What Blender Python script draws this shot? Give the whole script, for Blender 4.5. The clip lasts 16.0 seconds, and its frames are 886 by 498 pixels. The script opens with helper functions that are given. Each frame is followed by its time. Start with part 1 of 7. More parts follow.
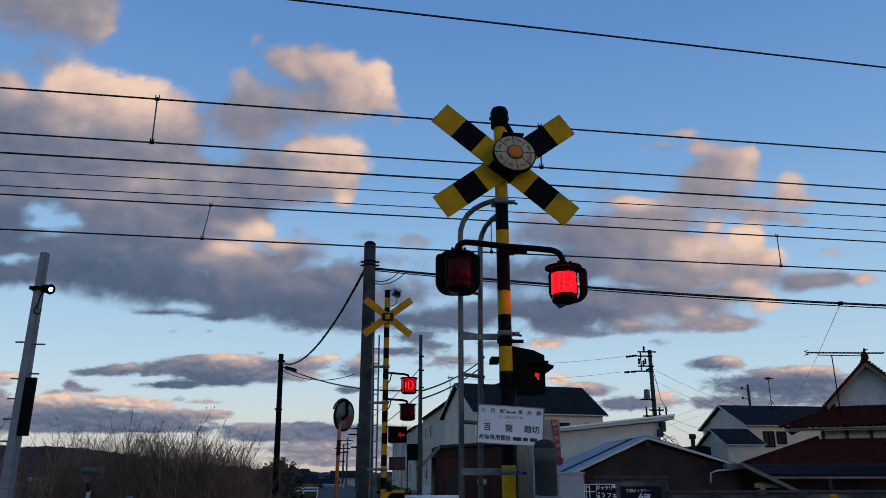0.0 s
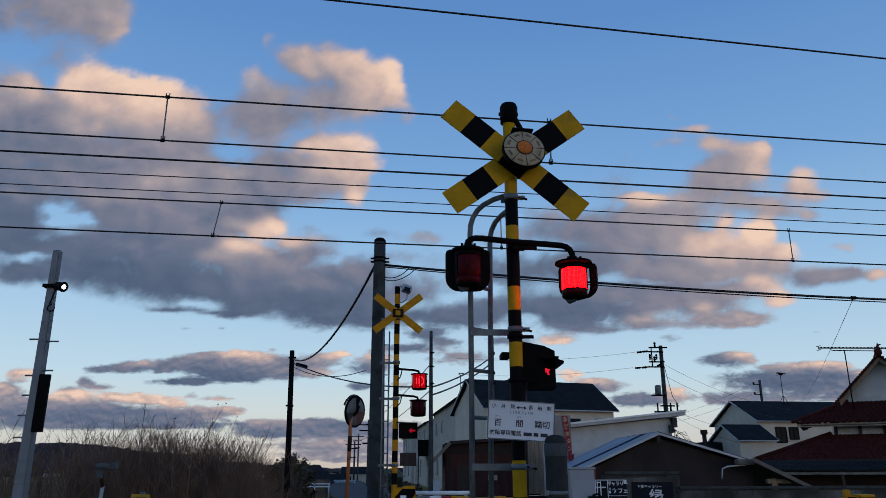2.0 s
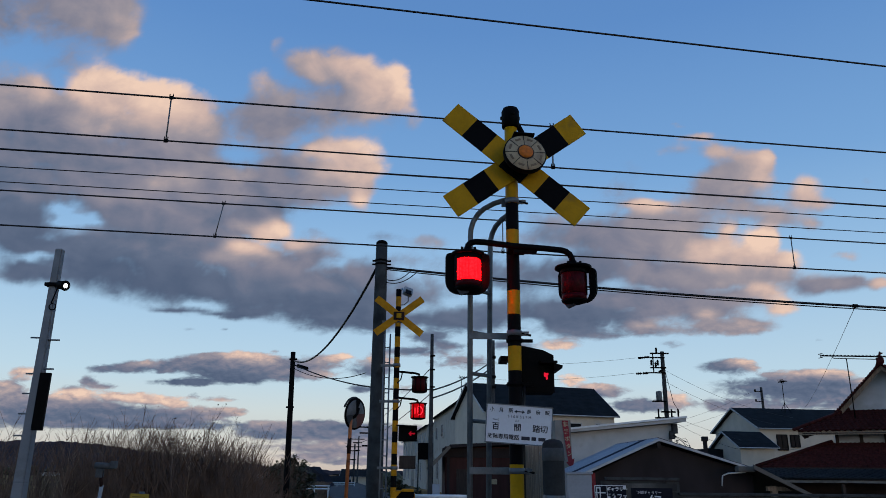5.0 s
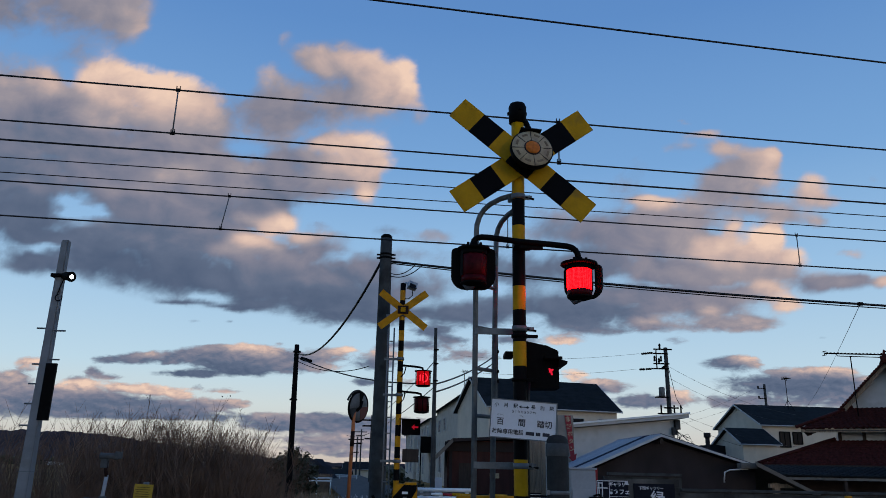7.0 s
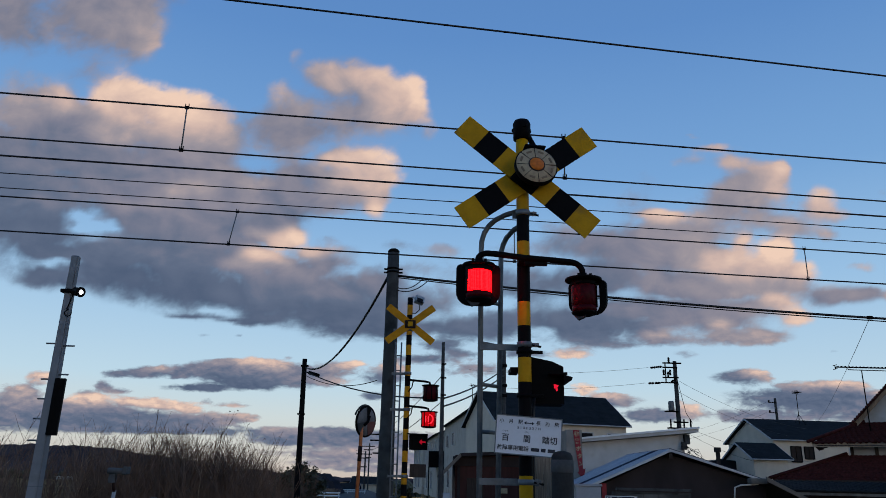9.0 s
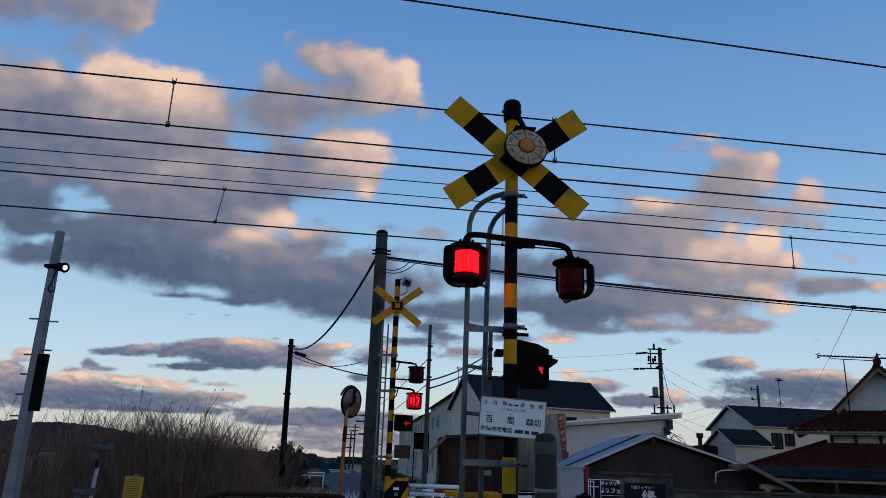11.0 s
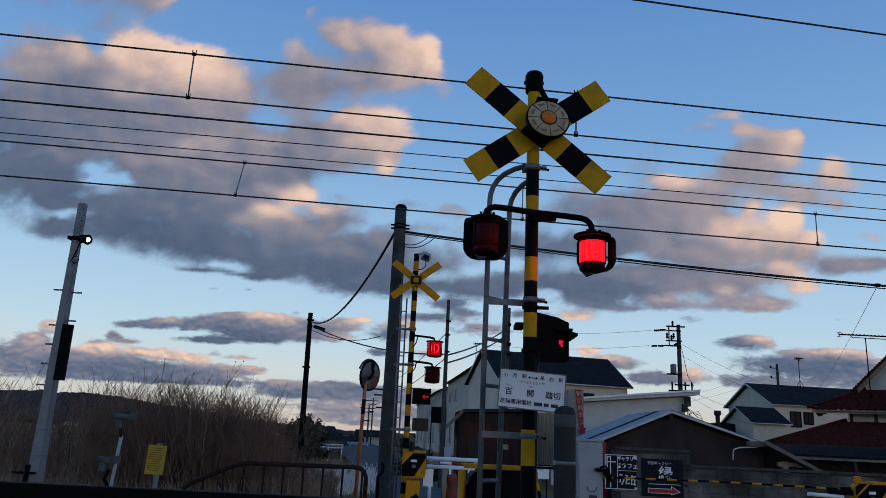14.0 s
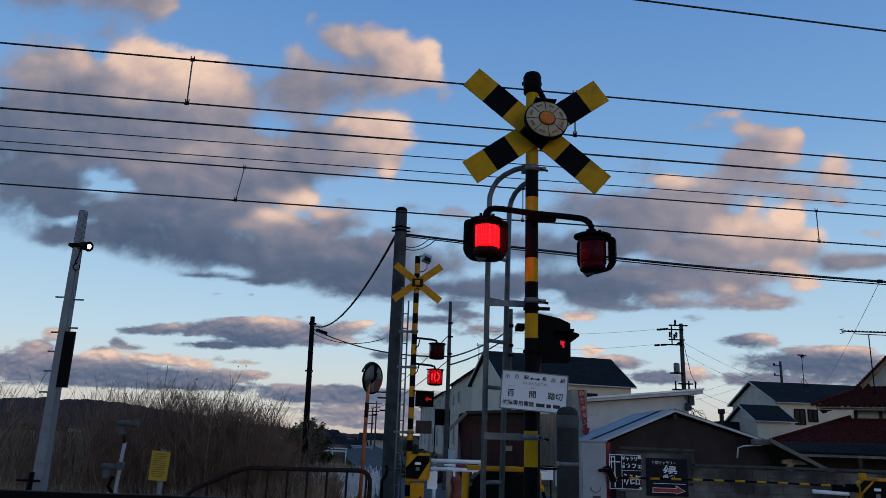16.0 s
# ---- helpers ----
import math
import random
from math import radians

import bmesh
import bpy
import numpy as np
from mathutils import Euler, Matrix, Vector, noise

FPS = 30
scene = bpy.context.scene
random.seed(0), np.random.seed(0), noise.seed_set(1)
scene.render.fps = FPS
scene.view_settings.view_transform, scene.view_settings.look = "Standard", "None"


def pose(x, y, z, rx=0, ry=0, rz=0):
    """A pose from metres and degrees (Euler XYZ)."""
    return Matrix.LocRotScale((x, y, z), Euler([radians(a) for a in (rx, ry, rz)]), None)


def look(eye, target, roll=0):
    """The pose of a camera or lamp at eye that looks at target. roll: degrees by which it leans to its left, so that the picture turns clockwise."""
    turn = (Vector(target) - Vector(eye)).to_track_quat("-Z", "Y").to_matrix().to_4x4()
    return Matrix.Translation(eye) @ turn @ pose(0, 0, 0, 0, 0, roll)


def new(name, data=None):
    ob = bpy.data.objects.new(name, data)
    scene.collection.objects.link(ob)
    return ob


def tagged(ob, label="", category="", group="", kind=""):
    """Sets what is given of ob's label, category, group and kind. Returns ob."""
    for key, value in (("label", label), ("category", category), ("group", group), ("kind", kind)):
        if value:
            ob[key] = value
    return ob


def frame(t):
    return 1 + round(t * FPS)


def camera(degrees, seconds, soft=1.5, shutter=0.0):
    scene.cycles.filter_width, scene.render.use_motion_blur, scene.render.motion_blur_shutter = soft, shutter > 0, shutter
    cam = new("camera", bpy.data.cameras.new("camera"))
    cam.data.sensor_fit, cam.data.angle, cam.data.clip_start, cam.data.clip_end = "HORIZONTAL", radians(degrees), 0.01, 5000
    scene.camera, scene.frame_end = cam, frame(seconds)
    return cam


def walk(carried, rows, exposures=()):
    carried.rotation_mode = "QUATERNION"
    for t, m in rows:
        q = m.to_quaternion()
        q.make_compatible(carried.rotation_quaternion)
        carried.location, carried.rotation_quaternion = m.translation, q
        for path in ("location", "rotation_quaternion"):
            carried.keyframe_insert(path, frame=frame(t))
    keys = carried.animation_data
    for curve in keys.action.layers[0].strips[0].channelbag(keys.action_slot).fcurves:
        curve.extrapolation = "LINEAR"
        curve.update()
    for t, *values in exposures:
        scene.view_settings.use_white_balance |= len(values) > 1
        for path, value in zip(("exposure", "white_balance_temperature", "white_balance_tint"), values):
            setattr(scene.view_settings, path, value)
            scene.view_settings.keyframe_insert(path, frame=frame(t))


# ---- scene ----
cam = camera(62, 16.0, soft=0.7)
walk(cam, [
    (0.0, look((-0.029, -0.007, 1.515), (0.397, 9.545, 4.446), -0.08)),
    (0.5, look((-0.035, -0.011, 1.515), (0.356, 9.542, 4.445), -0.08)),
    (1.0, look((-0.031, -0.019, 1.517), (0.316, 9.540, 4.435), -0.05)),
    (1.5, look((-0.038, -0.009, 1.519), (0.277, 9.556, 4.420), -0.04)),
    (2.0, look((-0.029, -0.012, 1.511), (0.264, 9.559, 4.394), -0.10)),
    (2.5, look((-0.021, 0.001, 1.508), (0.256, 9.577, 4.378), -0.24)),
    (3.0, look((-0.017, 0.003, 1.509), (0.253, 9.576, 4.390), -0.30)),
    (3.5, look((-0.020, 0.003, 1.509), (0.245, 9.566, 4.421), -0.27)),
    (4.0, look((-0.012, -0.007, 1.509), (0.246, 9.547, 4.453), 0.00)),
    (6.5, look((-0.021, -0.025, 1.507), (0.218, 9.554, 4.367), 1.17)),
    (7.0, look((-0.027, -0.029, 1.513), (0.179, 9.555, 4.359), 1.20)),
    (7.5, look((-0.028, -0.036, 1.514), (0.143, 9.547, 4.365), 1.28)),
    (8.0, look((-0.017, -0.041, 1.517), (0.117, 9.532, 4.405), 1.33)),
    (8.5, look((-0.014, -0.053, 1.519), (0.095, 9.499, 4.477), 1.30)),
    (9.0, look((-0.007, -0.065, 1.523), (0.086, 9.468, 4.541), 1.26)),
    (11.5, look((0.004, -0.022, 1.511), (0.276, 9.594, 4.241), 2.13)),
    (12.0, look((0.003, -0.021, 1.506), (0.239, 9.615, 4.168), 2.15)),
    (12.5, look((0.004, -0.019, 1.504), (0.166, 9.639, 4.092), 2.32)),
    (13.0, look((-0.003, -0.009, 1.503), (0.084, 9.665, 4.032), 2.57)),
    (13.5, look((-0.008, -0.003, 1.503), (0.034, 9.682, 3.993), 2.83)),
    (14.0, look((-0.009, -0.002, 1.498), (0.012, 9.686, 3.977), 2.75)),
    (14.5, look((-0.004, -0.003, 1.495), (0.005, 9.683, 3.982), 2.54)),
    (15.0, look((0.004, 0.004, 1.501), (0.009, 9.688, 3.993), 2.22)),
    (15.5, look((0.003, -0.000, 1.495), (0.002, 9.682, 3.998), 2.03)),
    (16.0, look((0.000, 0.000, 1.500), (0.000, 9.681, 4.004), 2.00)),
], exposures=[(0.0, 0.0), (16.0, 0.0)])

# ---- world and sun: dusk, the low sun behind and to the right of the camera ----
world = bpy.data.worlds.new("dusk")
scene.world = world
world.use_nodes = True
wn, wl = world.node_tree.nodes, world.node_tree.links
wn.clear()
w_out, w_bg, w_sky = wn.new("ShaderNodeOutputWorld"), wn.new("ShaderNodeBackground"), wn.new("ShaderNodeTexSky")
w_sky.sky_type, w_sky.sun_disc = "NISHITA", False
w_sky.sun_elevation, w_sky.sun_rotation = radians(4.0), radians(150)
w_sky.air_density, w_sky.dust_density, w_sky.ozone_density = 1.0, 0.6, 2.0
# clear-air gradient: pale towards the horizon, deeper blue above
w_tc, w_sep, w_ramp = wn.new("ShaderNodeTexCoord"), wn.new("ShaderNodeSeparateXYZ"), wn.new("ShaderNodeValToRGB")
wl.new(w_tc.outputs["Generated"], w_sep.inputs[0])
wl.new(w_sep.outputs["Z"], w_ramp.inputs["Fac"])
els = w_ramp.color_ramp.elements
els[0].position, els[0].color = 0.0, (0.56, 0.48, 0.43, 1)
els[1].position, els[1].color = 1.0, (0.05, 0.13, 0.34, 1)
for at, col in ((0.035, (0.575, 0.567, 0.55, 1)), (0.075, (0.575, 0.645, 0.668, 1)), (0.12, (0.475, 0.637, 0.758, 1)), (0.25, (0.306, 0.506, 0.741, 1)), (0.38, (0.176, 0.358, 0.648, 1)), (0.55, (0.105, 0.25, 0.55, 1))):
    e = els.new(at)
    e.color = col
w_scale, w_mix = wn.new("ShaderNodeMix"), wn.new("ShaderNodeMix")
w_scale.data_type, w_scale.blend_type = "RGBA", "MULTIPLY"
w_scale.inputs[0].default_value = 1.0
wl.new(w_sky.outputs[0], w_scale.inputs[6])
w_scale.inputs[7].default_value = (0.10, 0.10, 0.10, 1)
w_mix.data_type = "RGBA"
w_mix.inputs[0].default_value = 0.85
wl.new(w_scale.outputs[2], w_mix.inputs[6])
wl.new(w_ramp.outputs[0], w_mix.inputs[7])
wl.new(w_mix.outputs[2], w_bg.inputs[0])
w_bg.inputs[1].default_value = 1.17
wl.new(w_bg.outputs[0], w_out.inputs[0])

sun = new("sun", bpy.data.lights.new("sun", "SUN"))
sun.data.energy, sun.data.angle, sun.data.color = 0.25, radians(12), (1.0, 0.80, 0.62)
sun.matrix_world = look((15, -26, 3.5), (0, 0, 1.5))


# ---- materials ----
def mat(name, base, rough=0.7, metal=0.0, vary=0.25, scale=6.0, bump=0.15, fine=60.0, stain=None, stain_at=0.6, per=0.0, stretch=(1, 1, 1), gloss=0.3, world=False):
    m = bpy.data.materials.new(name)
    m.use_nodes = True
    n, l = m.node_tree.nodes, m.node_tree.links
    b = n["Principled BSDF"]
    tc, mp = n.new("ShaderNodeTexCoord"), n.new("ShaderNodeMapping")
    l.new(n.new("ShaderNodeNewGeometry").outputs["Position"] if world else tc.outputs["Object"], mp.inputs[0])
    mp.inputs["Scale"].default_value = stretch
    big, small = n.new("ShaderNodeTexNoise"), n.new("ShaderNodeTexNoise")
    for t, s, d in ((big, scale, 5), (small, fine, 3)):
        t.inputs["Scale"].default_value, t.inputs["Detail"].default_value = s, d
        l.new(mp.outputs[0], t.inputs["Vector"])
    ramp = n.new("ShaderNodeValToRGB")
    lo, hi = [c * (1 - vary) for c in base], [min(1, c * (1 + vary)) for c in base]
    ramp.color_ramp.elements[0].position, ramp.color_ramp.elements[0].color = 0.3, (*lo, 1)
    ramp.color_ramp.elements[1].position, ramp.color_ramp.elements[1].color = 0.7, (*hi, 1)
    add = n.new("ShaderNodeMath")
    add.operation = "MULTIPLY_ADD"
    l.new(small.outputs[0], add.inputs[0])
    add.inputs[1].default_value = 0.35
    sub = n.new("ShaderNodeMath")
    sub.operation = "SUBTRACT"
    l.new(big.outputs[0], sub.inputs[0])
    sub.inputs[1].default_value = 0.175
    l.new(sub.outputs[0], add.inputs[2])
    l.new(add.outputs[0], ramp.inputs[0])
    colour = ramp.outputs[0]
    if stain:
        st, sr, mx = n.new("ShaderNodeTexNoise"), n.new("ShaderNodeValToRGB"), n.new("ShaderNodeMix")
        st.inputs["Scale"].default_value, st.inputs["Detail"].default_value = scale * 0.6, 8
        l.new(mp.outputs[0], st.inputs["Vector"])
        sr.color_ramp.elements[0].position, sr.color_ramp.elements[1].position = stain_at - 0.06, stain_at + 0.1
        l.new(st.outputs[0], sr.inputs[0])
        mx.data_type = "RGBA"
        l.new(sr.outputs[0], mx.inputs[0])
        l.new(colour, mx.inputs[6])
        mx.inputs[7].default_value = (*stain, 1)
        colour = mx.outputs[2]
    if per:
        oi, hs, mr = n.new("ShaderNodeObjectInfo"), n.new("ShaderNodeHueSaturation"), n.new("ShaderNodeMapRange")
        l.new(oi.outputs["Random"], mr.inputs[0])
        mr.inputs[3].default_value, mr.inputs[4].default_value = 1 - per, 1 + per
        l.new(mr.outputs[0], hs.inputs["Value"])
        l.new(colour, hs.inputs["Color"])
        colour = hs.outputs[0]
    l.new(colour, b.inputs["Base Color"])
    b.inputs["Roughness"].default_value, b.inputs["Metallic"].default_value = rough, metal
    b.inputs["Specular IOR Level"].default_value = gloss
    if bump:
        bp = n.new("ShaderNodeBump")
        bp.inputs["Strength"].default_value, bp.inputs["Distance"].default_value = bump, 0.01
        l.new(add.outputs[0], bp.inputs["Height"])
        l.new(bp.outputs[0], b.inputs["Normal"])
    return m


def glow(name, colour, strength, grid=0.0):
    m = bpy.data.materials.new(name)
    m.use_nodes = True
    n, l = m.node_tree.nodes, m.node_tree.links
    b = n["Principled BSDF"]
    b.inputs["Base Color"].default_value = (colour[0] * 0.08, colour[1] * 0.08, colour[2] * 0.08, 1)
    b.inputs["Roughness"].default_value, b.inputs["Specular IOR Level"].default_value = 0.5, 0.05
    b.inputs["Emission Color"].default_value, b.inputs["Emission Strength"].default_value = (*colour, 1), strength
    if grid:
        # a mesh of small light-emitting diodes: paler lines over a deep glow
        tc, vo, mr, mx = n.new("ShaderNodeTexCoord"), n.new("ShaderNodeTexVoronoi"), n.new("ShaderNodeMapRange"), n.new("ShaderNodeMix")
        vo.inputs["Scale"].default_value, vo.inputs["Randomness"].default_value = grid, 0.2
        l.new(tc.outputs["Object"], vo.inputs["Vector"])
        l.new(vo.outputs["Distance"], mr.inputs[0])
        mr.inputs[1].default_value, mr.inputs[2].default_value = 0.46, 0.66
        mx.data_type = "RGBA"
        l.new(mr.outputs[0], mx.inputs[0])
        mx.inputs[6].default_value = (*colour, 1)
        mx.inputs[7].default_value = (colour[0], colour[1] + 0.0011, colour[2] + 0.0015, 1)
        l.new(mx.outputs[2], b.inputs["Emission Color"])
    return m


YELLOW = mat("traffic_yellow", (0.44, 0.228, 0.002), 0.5, vary=0.16, scale=9, stain=(0.24, 0.135, 0.02), stain_at=0.68, gloss=0.12)
AMBER_YELLOW = mat("amber_traffic_yellow", (0.47, 0.205, 0.006), 0.55, vary=0.18, scale=9, stain=(0.26, 0.12, 0.02), stain_at=0.66, gloss=0.12)
BLACK = mat("traffic_black", (0.003, 0.003, 0.004), 0.6, vary=0.3, scale=9, gloss=0.05)
BLACK_METAL = mat("black_paint", (0.0032, 0.0032, 0.0036), 0.6, vary=0.3, scale=14, gloss=0.045)
GALV = mat("galvanised_steel", (0.125, 0.138, 0.152), 0.55, 0.4, vary=0.25, scale=14, stain=(0.13, 0.13, 0.13), stain_at=0.66)
GREY_PAINT = mat("grey_paint", (0.27, 0.295, 0.335), 0.5, vary=0.12, scale=5, stain=(0.26, 0.24, 0.22), stain_at=0.68)
WHITE = mat("white_paint", (0.72, 0.74, 0.76), 0.4, vary=0.08, scale=5, stain=(0.5, 0.48, 0.44), stain_at=0.72)
CONCRETE = mat("concrete", (0.14, 0.14, 0.14), 0.85, vary=0.22, scale=4, bump=0.3, stain=(0.08, 0.08, 0.08), stain_at=0.58)
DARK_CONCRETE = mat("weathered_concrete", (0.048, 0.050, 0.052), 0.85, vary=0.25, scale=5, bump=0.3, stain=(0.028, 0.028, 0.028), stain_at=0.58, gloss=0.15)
BLOCK = mat("block_wall", (0.090, 0.085, 0.081), 0.9, vary=0.45, scale=1.6, bump=0.4, stain=(0.028, 0.027, 0.027), stain_at=0.50, per=0.10, world=True)
WIRE = mat("wire", (0.006, 0.006, 0.007), 0.5, vary=0.2, bump=0)
RUST = mat("brown_rail_paint", (0.022, 0.011, 0.010), 0.7, gloss=0.1, vary=0.35, scale=12, stain=(0.03, 0.016, 0.012))
ORANGE = mat("orange_pole_paint", (0.42, 0.13, 0.045), 0.5, vary=0.2, scale=8, stain=(0.12, 0.05, 0.03), stain_at=0.62)
RED_LENS = mat("dark_red_lens", (0.045, 0.0025, 0.005), 0.4, vary=0.35, scale=30, bump=0, gloss=0.06)
RED_ON = glow("lit_red_lens", (1.0, 0.00010, 0.0004), 30.0, 110.0)
RED_ARROW = glow("lit_red_arrow", (1.0, 0.015, 0.05), 0.75)
RED_ARROW_DIM = glow("dim_red_arrow", (1.0, 0.015, 0.05), 0.32)
RED_FAR = glow("lit_red_far_lens", (1.0, 0.004, 0.010), 0.42)
RED_RING = glow("bright_diode_ring", (1.0, 0.02, 0.04), 2.2)
WHITE_LED = glow("white_floodlight", (0.9, 0.95, 1.0), 3.0)
AMBER = mat("amber_disc", (0.52, 0.13, 0.006), 0.5, vary=0.25, scale=40)
CREAM = mat("cream_speaker_face", (0.36, 0.285, 0.185), 0.7, vary=0.2, scale=24, stain=(0.27, 0.20, 0.14), stain_at=0.58)
INK = mat("sign_ink", (0.02, 0.022, 0.035), 0.6, vary=0.1, bump=0)
SIGN_WHITE = mat("sign_white", (0.57, 0.59, 0.65), 0.35, vary=0.05, scale=4, bump=0.03, stain=(0.45, 0.43, 0.42), stain_at=0.74)
SIGN_YELLOW = mat("notice_yellow", (0.33, 0.215, 0.018), 0.55, vary=0.15, scale=8)
SIGN_RED = mat("sign_red", (0.25, 0.016, 0.024), 0.5, vary=0.2, scale=10)
SIGN_BLACK = mat("sign_black", (0.010, 0.011, 0.018), 0.6, vary=0.15, scale=6, bump=0, gloss=0.05)
STUCCO = mat("cream_stucco", (0.54, 0.47, 0.39), 0.9, vary=0.09, scale=1.2, bump=0.3, stain=(0.42, 0.38, 0.34), stain_at=0.66)
SLATE = mat("dark_slate_roof", (0.013, 0.0155, 0.0175), 0.75, vary=0.3, scale=2, bump=0.3, gloss=0.05)
TRIM = mat("fascia_trim", (0.44, 0.435, 0.44), 0.6, vary=0.12, scale=3)
BROWN_WALL = mat("brown_board_wall", (0.036, 0.029, 0.030), 0.9, vary=0.2, scale=1.2, stretch=(1.2, 1.2, 0.6), bump=0.4, gloss=0.05)
RED_WALL = mat("reddish_brown_wall", (0.045, 0.014, 0.012), 0.8, vary=0.25, scale=2, stretch=(3, 3, 0.5))
TAN_WOOD = mat("weathered_tan_boards", (0.27, 0.20, 0.145), 0.85, vary=0.35, scale=3, stretch=(8, 8, 0.4), bump=0.4)
BLUE_METAL = mat("pale_blue_sheet_metal", (0.33, 0.38, 0.46), 0.45, 0.2, vary=0.1, scale=1.5, stain=(0.26, 0.33, 0.45), stain_at=0.68)
NAVY_METAL = mat("slate_blue_sheet_metal", (0.045, 0.045, 0.070), 0.6, vary=0.15, scale=2, gloss=0.15)
DULL_SHEET = mat("dull_grey_sheet", (0.012, 0.014, 0.016), 0.85, vary=0.3, scale=1.5, gloss=0.04)
RED_TILE = mat("red_roof_tile", (0.043, 0.0095, 0.0085), 0.75, vary=0.4, scale=5, bump=0.2, per=0.25, gloss=0.12)
PLASTER = mat("white_plaster", (0.47, 0.47, 0.48), 0.9, vary=0.1, scale=2, stain=(0.36, 0.35, 0.34), stain_at=0.64)
TIMBER = mat("dark_timber", (0.035, 0.024, 0.020), 0.8, vary=0.3, scale=4, stretch=(6, 6, 1))
GLASS = mat("window_glass", (0.010, 0.012, 0.016), 0.15, vary=0.1, bump=0, gloss=0.04)
ASPHALT = mat("asphalt", (0.085, 0.085, 0.087), 0.9, vary=0.25, scale=1.2, bump=0.4, fine=90, gloss=0.12)
EARTH = mat("dry_field_ground", (0.25, 0.165, 0.080), 0.95, vary=0.4, scale=0.12, bump=0.6, fine=3.0, stain=(0.14, 0.09, 0.045), stain_at=0.58, gloss=0.0)
BALLAST = mat("track_ballast", (0.16, 0.145, 0.13), 0.95, vary=0.5, scale=22, bump=0.9, fine=40)
STEEL = mat("rail_steel", (0.25, 0.20, 0.17), 0.4, 0.8, vary=0.3, scale=10)
TWIG = mat("bare_twig", (0.132, 0.088, 0.068), 0.95, vary=0.4, scale=3, bump=0, gloss=0.05)
REED = mat("dry_reed", (0.225, 0.16, 0.112), 0.9, vary=0.45, scale=2, bump=0)
LEAF = mat("dark_evergreen_leaf", (0.060, 0.060, 0.032), 0.7, vary=0.45, scale=1.5, bump=0)
BARK = mat("tree_bark", (0.05, 0.038, 0.03), 0.9, vary=0.3, scale=8)
HILL = mat("wooded_hill", (0.050, 0.046, 0.054), 0.95, vary=0.4, scale=0.03, bump=0.5, fine=0.25, gloss=0.0)
MIRROR = mat("mirror_face", (0.8, 0.82, 0.84), 0.04, 1.0, vary=0.02, bump=0)
GALV_LIGHT = mat("pale_galvanised_mast", (0.165, 0.175, 0.195), 0.6, 0.2, vary=0.15, scale=4, stain=(0.12, 0.12, 0.12), stain_at=0.62)
LANE_STUCCO = mat("warm_lane_stucco", (0.40, 0.365, 0.32), 0.9, vary=0.1, scale=1.2, bump=0.3, stain=(0.26, 0.21, 0.17), stain_at=0.64)
DULL_EAVE = mat("dull_beige_eave", (0.13, 0.115, 0.10), 0.8, vary=0.2, scale=3, stain=(0.12, 0.10, 0.09), stain_at=0.6)
MIRROR_BACK = mat("dull_mirror_back", (0.10, 0.10, 0.105), 0.6, vary=0.45, scale=4, stain=(0.12, 0.12, 0.13), stain_at=0.58)
COWBELL = mat("grimy_clear_visor", (0.05, 0.06, 0.078), 0.6, vary=0.2, scale=20, gloss=0.05)


# ---- mesh helpers ----
def box(bm, c, s, m=None, bevel=0.0):
    made = bmesh.ops.create_cube(bm, size=1.0)["verts"]
    bmesh.ops.scale(bm, vec=s, verts=made)
    if bevel:
        edges = list({e for v in made for e in v.link_edges})
        res = bmesh.ops.bevel(bm, geom=edges, offset=bevel, segments=2, affect="EDGES", profile=0.7)
        made = list({v for f in res["faces"] for v in f.verts} | {v for v in made if v.is_valid})
    if m is not None:
        bmesh.ops.transform(bm, matrix=m, verts=made)
    bmesh.ops.translate(bm, vec=c, verts=made)
    return made


def tube(bm, pts, r, seg=10, r_end=None, caps=True):
    """A round tube along points, with a radius that may taper."""
    pts = [Vector(p) for p in pts]
    rings, side = [], None
    for i, p in enumerate(pts):
        d = (pts[min(i + 1, len(pts) - 1)] - pts[max(i - 1, 0)]).normalized()
        if side is None:
            side = d.orthogonal().normalized()
        side = (side - d * side.dot(d)).normalized()
        up = d.cross(side)
        rr = r if r_end is None else r + (r_end - r) * i / (len(pts) - 1)
        rings.append([bm.verts.new(p + side * (rr * math.cos(a)) + up * (rr * math.sin(a))) for a in [2 * math.pi * k / seg for k in range(seg)]])
    for a, b in zip(rings, rings[1:]):
        for k in range(seg):
            bm.faces.new((a[k], a[(k + 1) % seg], b[(k + 1) % seg], b[k])).smooth = True
    if caps:
        bm.faces.new(rings[0][::-1])
        bm.faces.new(rings[-1])


def lathe(bm, prof, seg=24, m=None):
    """A solid turned about z from (radius, height) points."""
    rings = [[bm.verts.new((r * math.cos(2 * math.pi * k / seg), r * math.sin(2 * math.pi * k / seg), z)) for k in range(seg)] for r, z in prof]
    for a, b in zip(rings, rings[1:]):
        for k in range(seg):
            bm.faces.new((a[k], a[(k + 1) % seg], b[(k + 1) % seg], b[k])).smooth = True
    bm.faces.new(rings[0][::-1])
    bm.faces.new(rings[-1])
    if m is not None:
        bmesh.ops.transform(bm, matrix=m, verts=[v for r in rings for v in r])


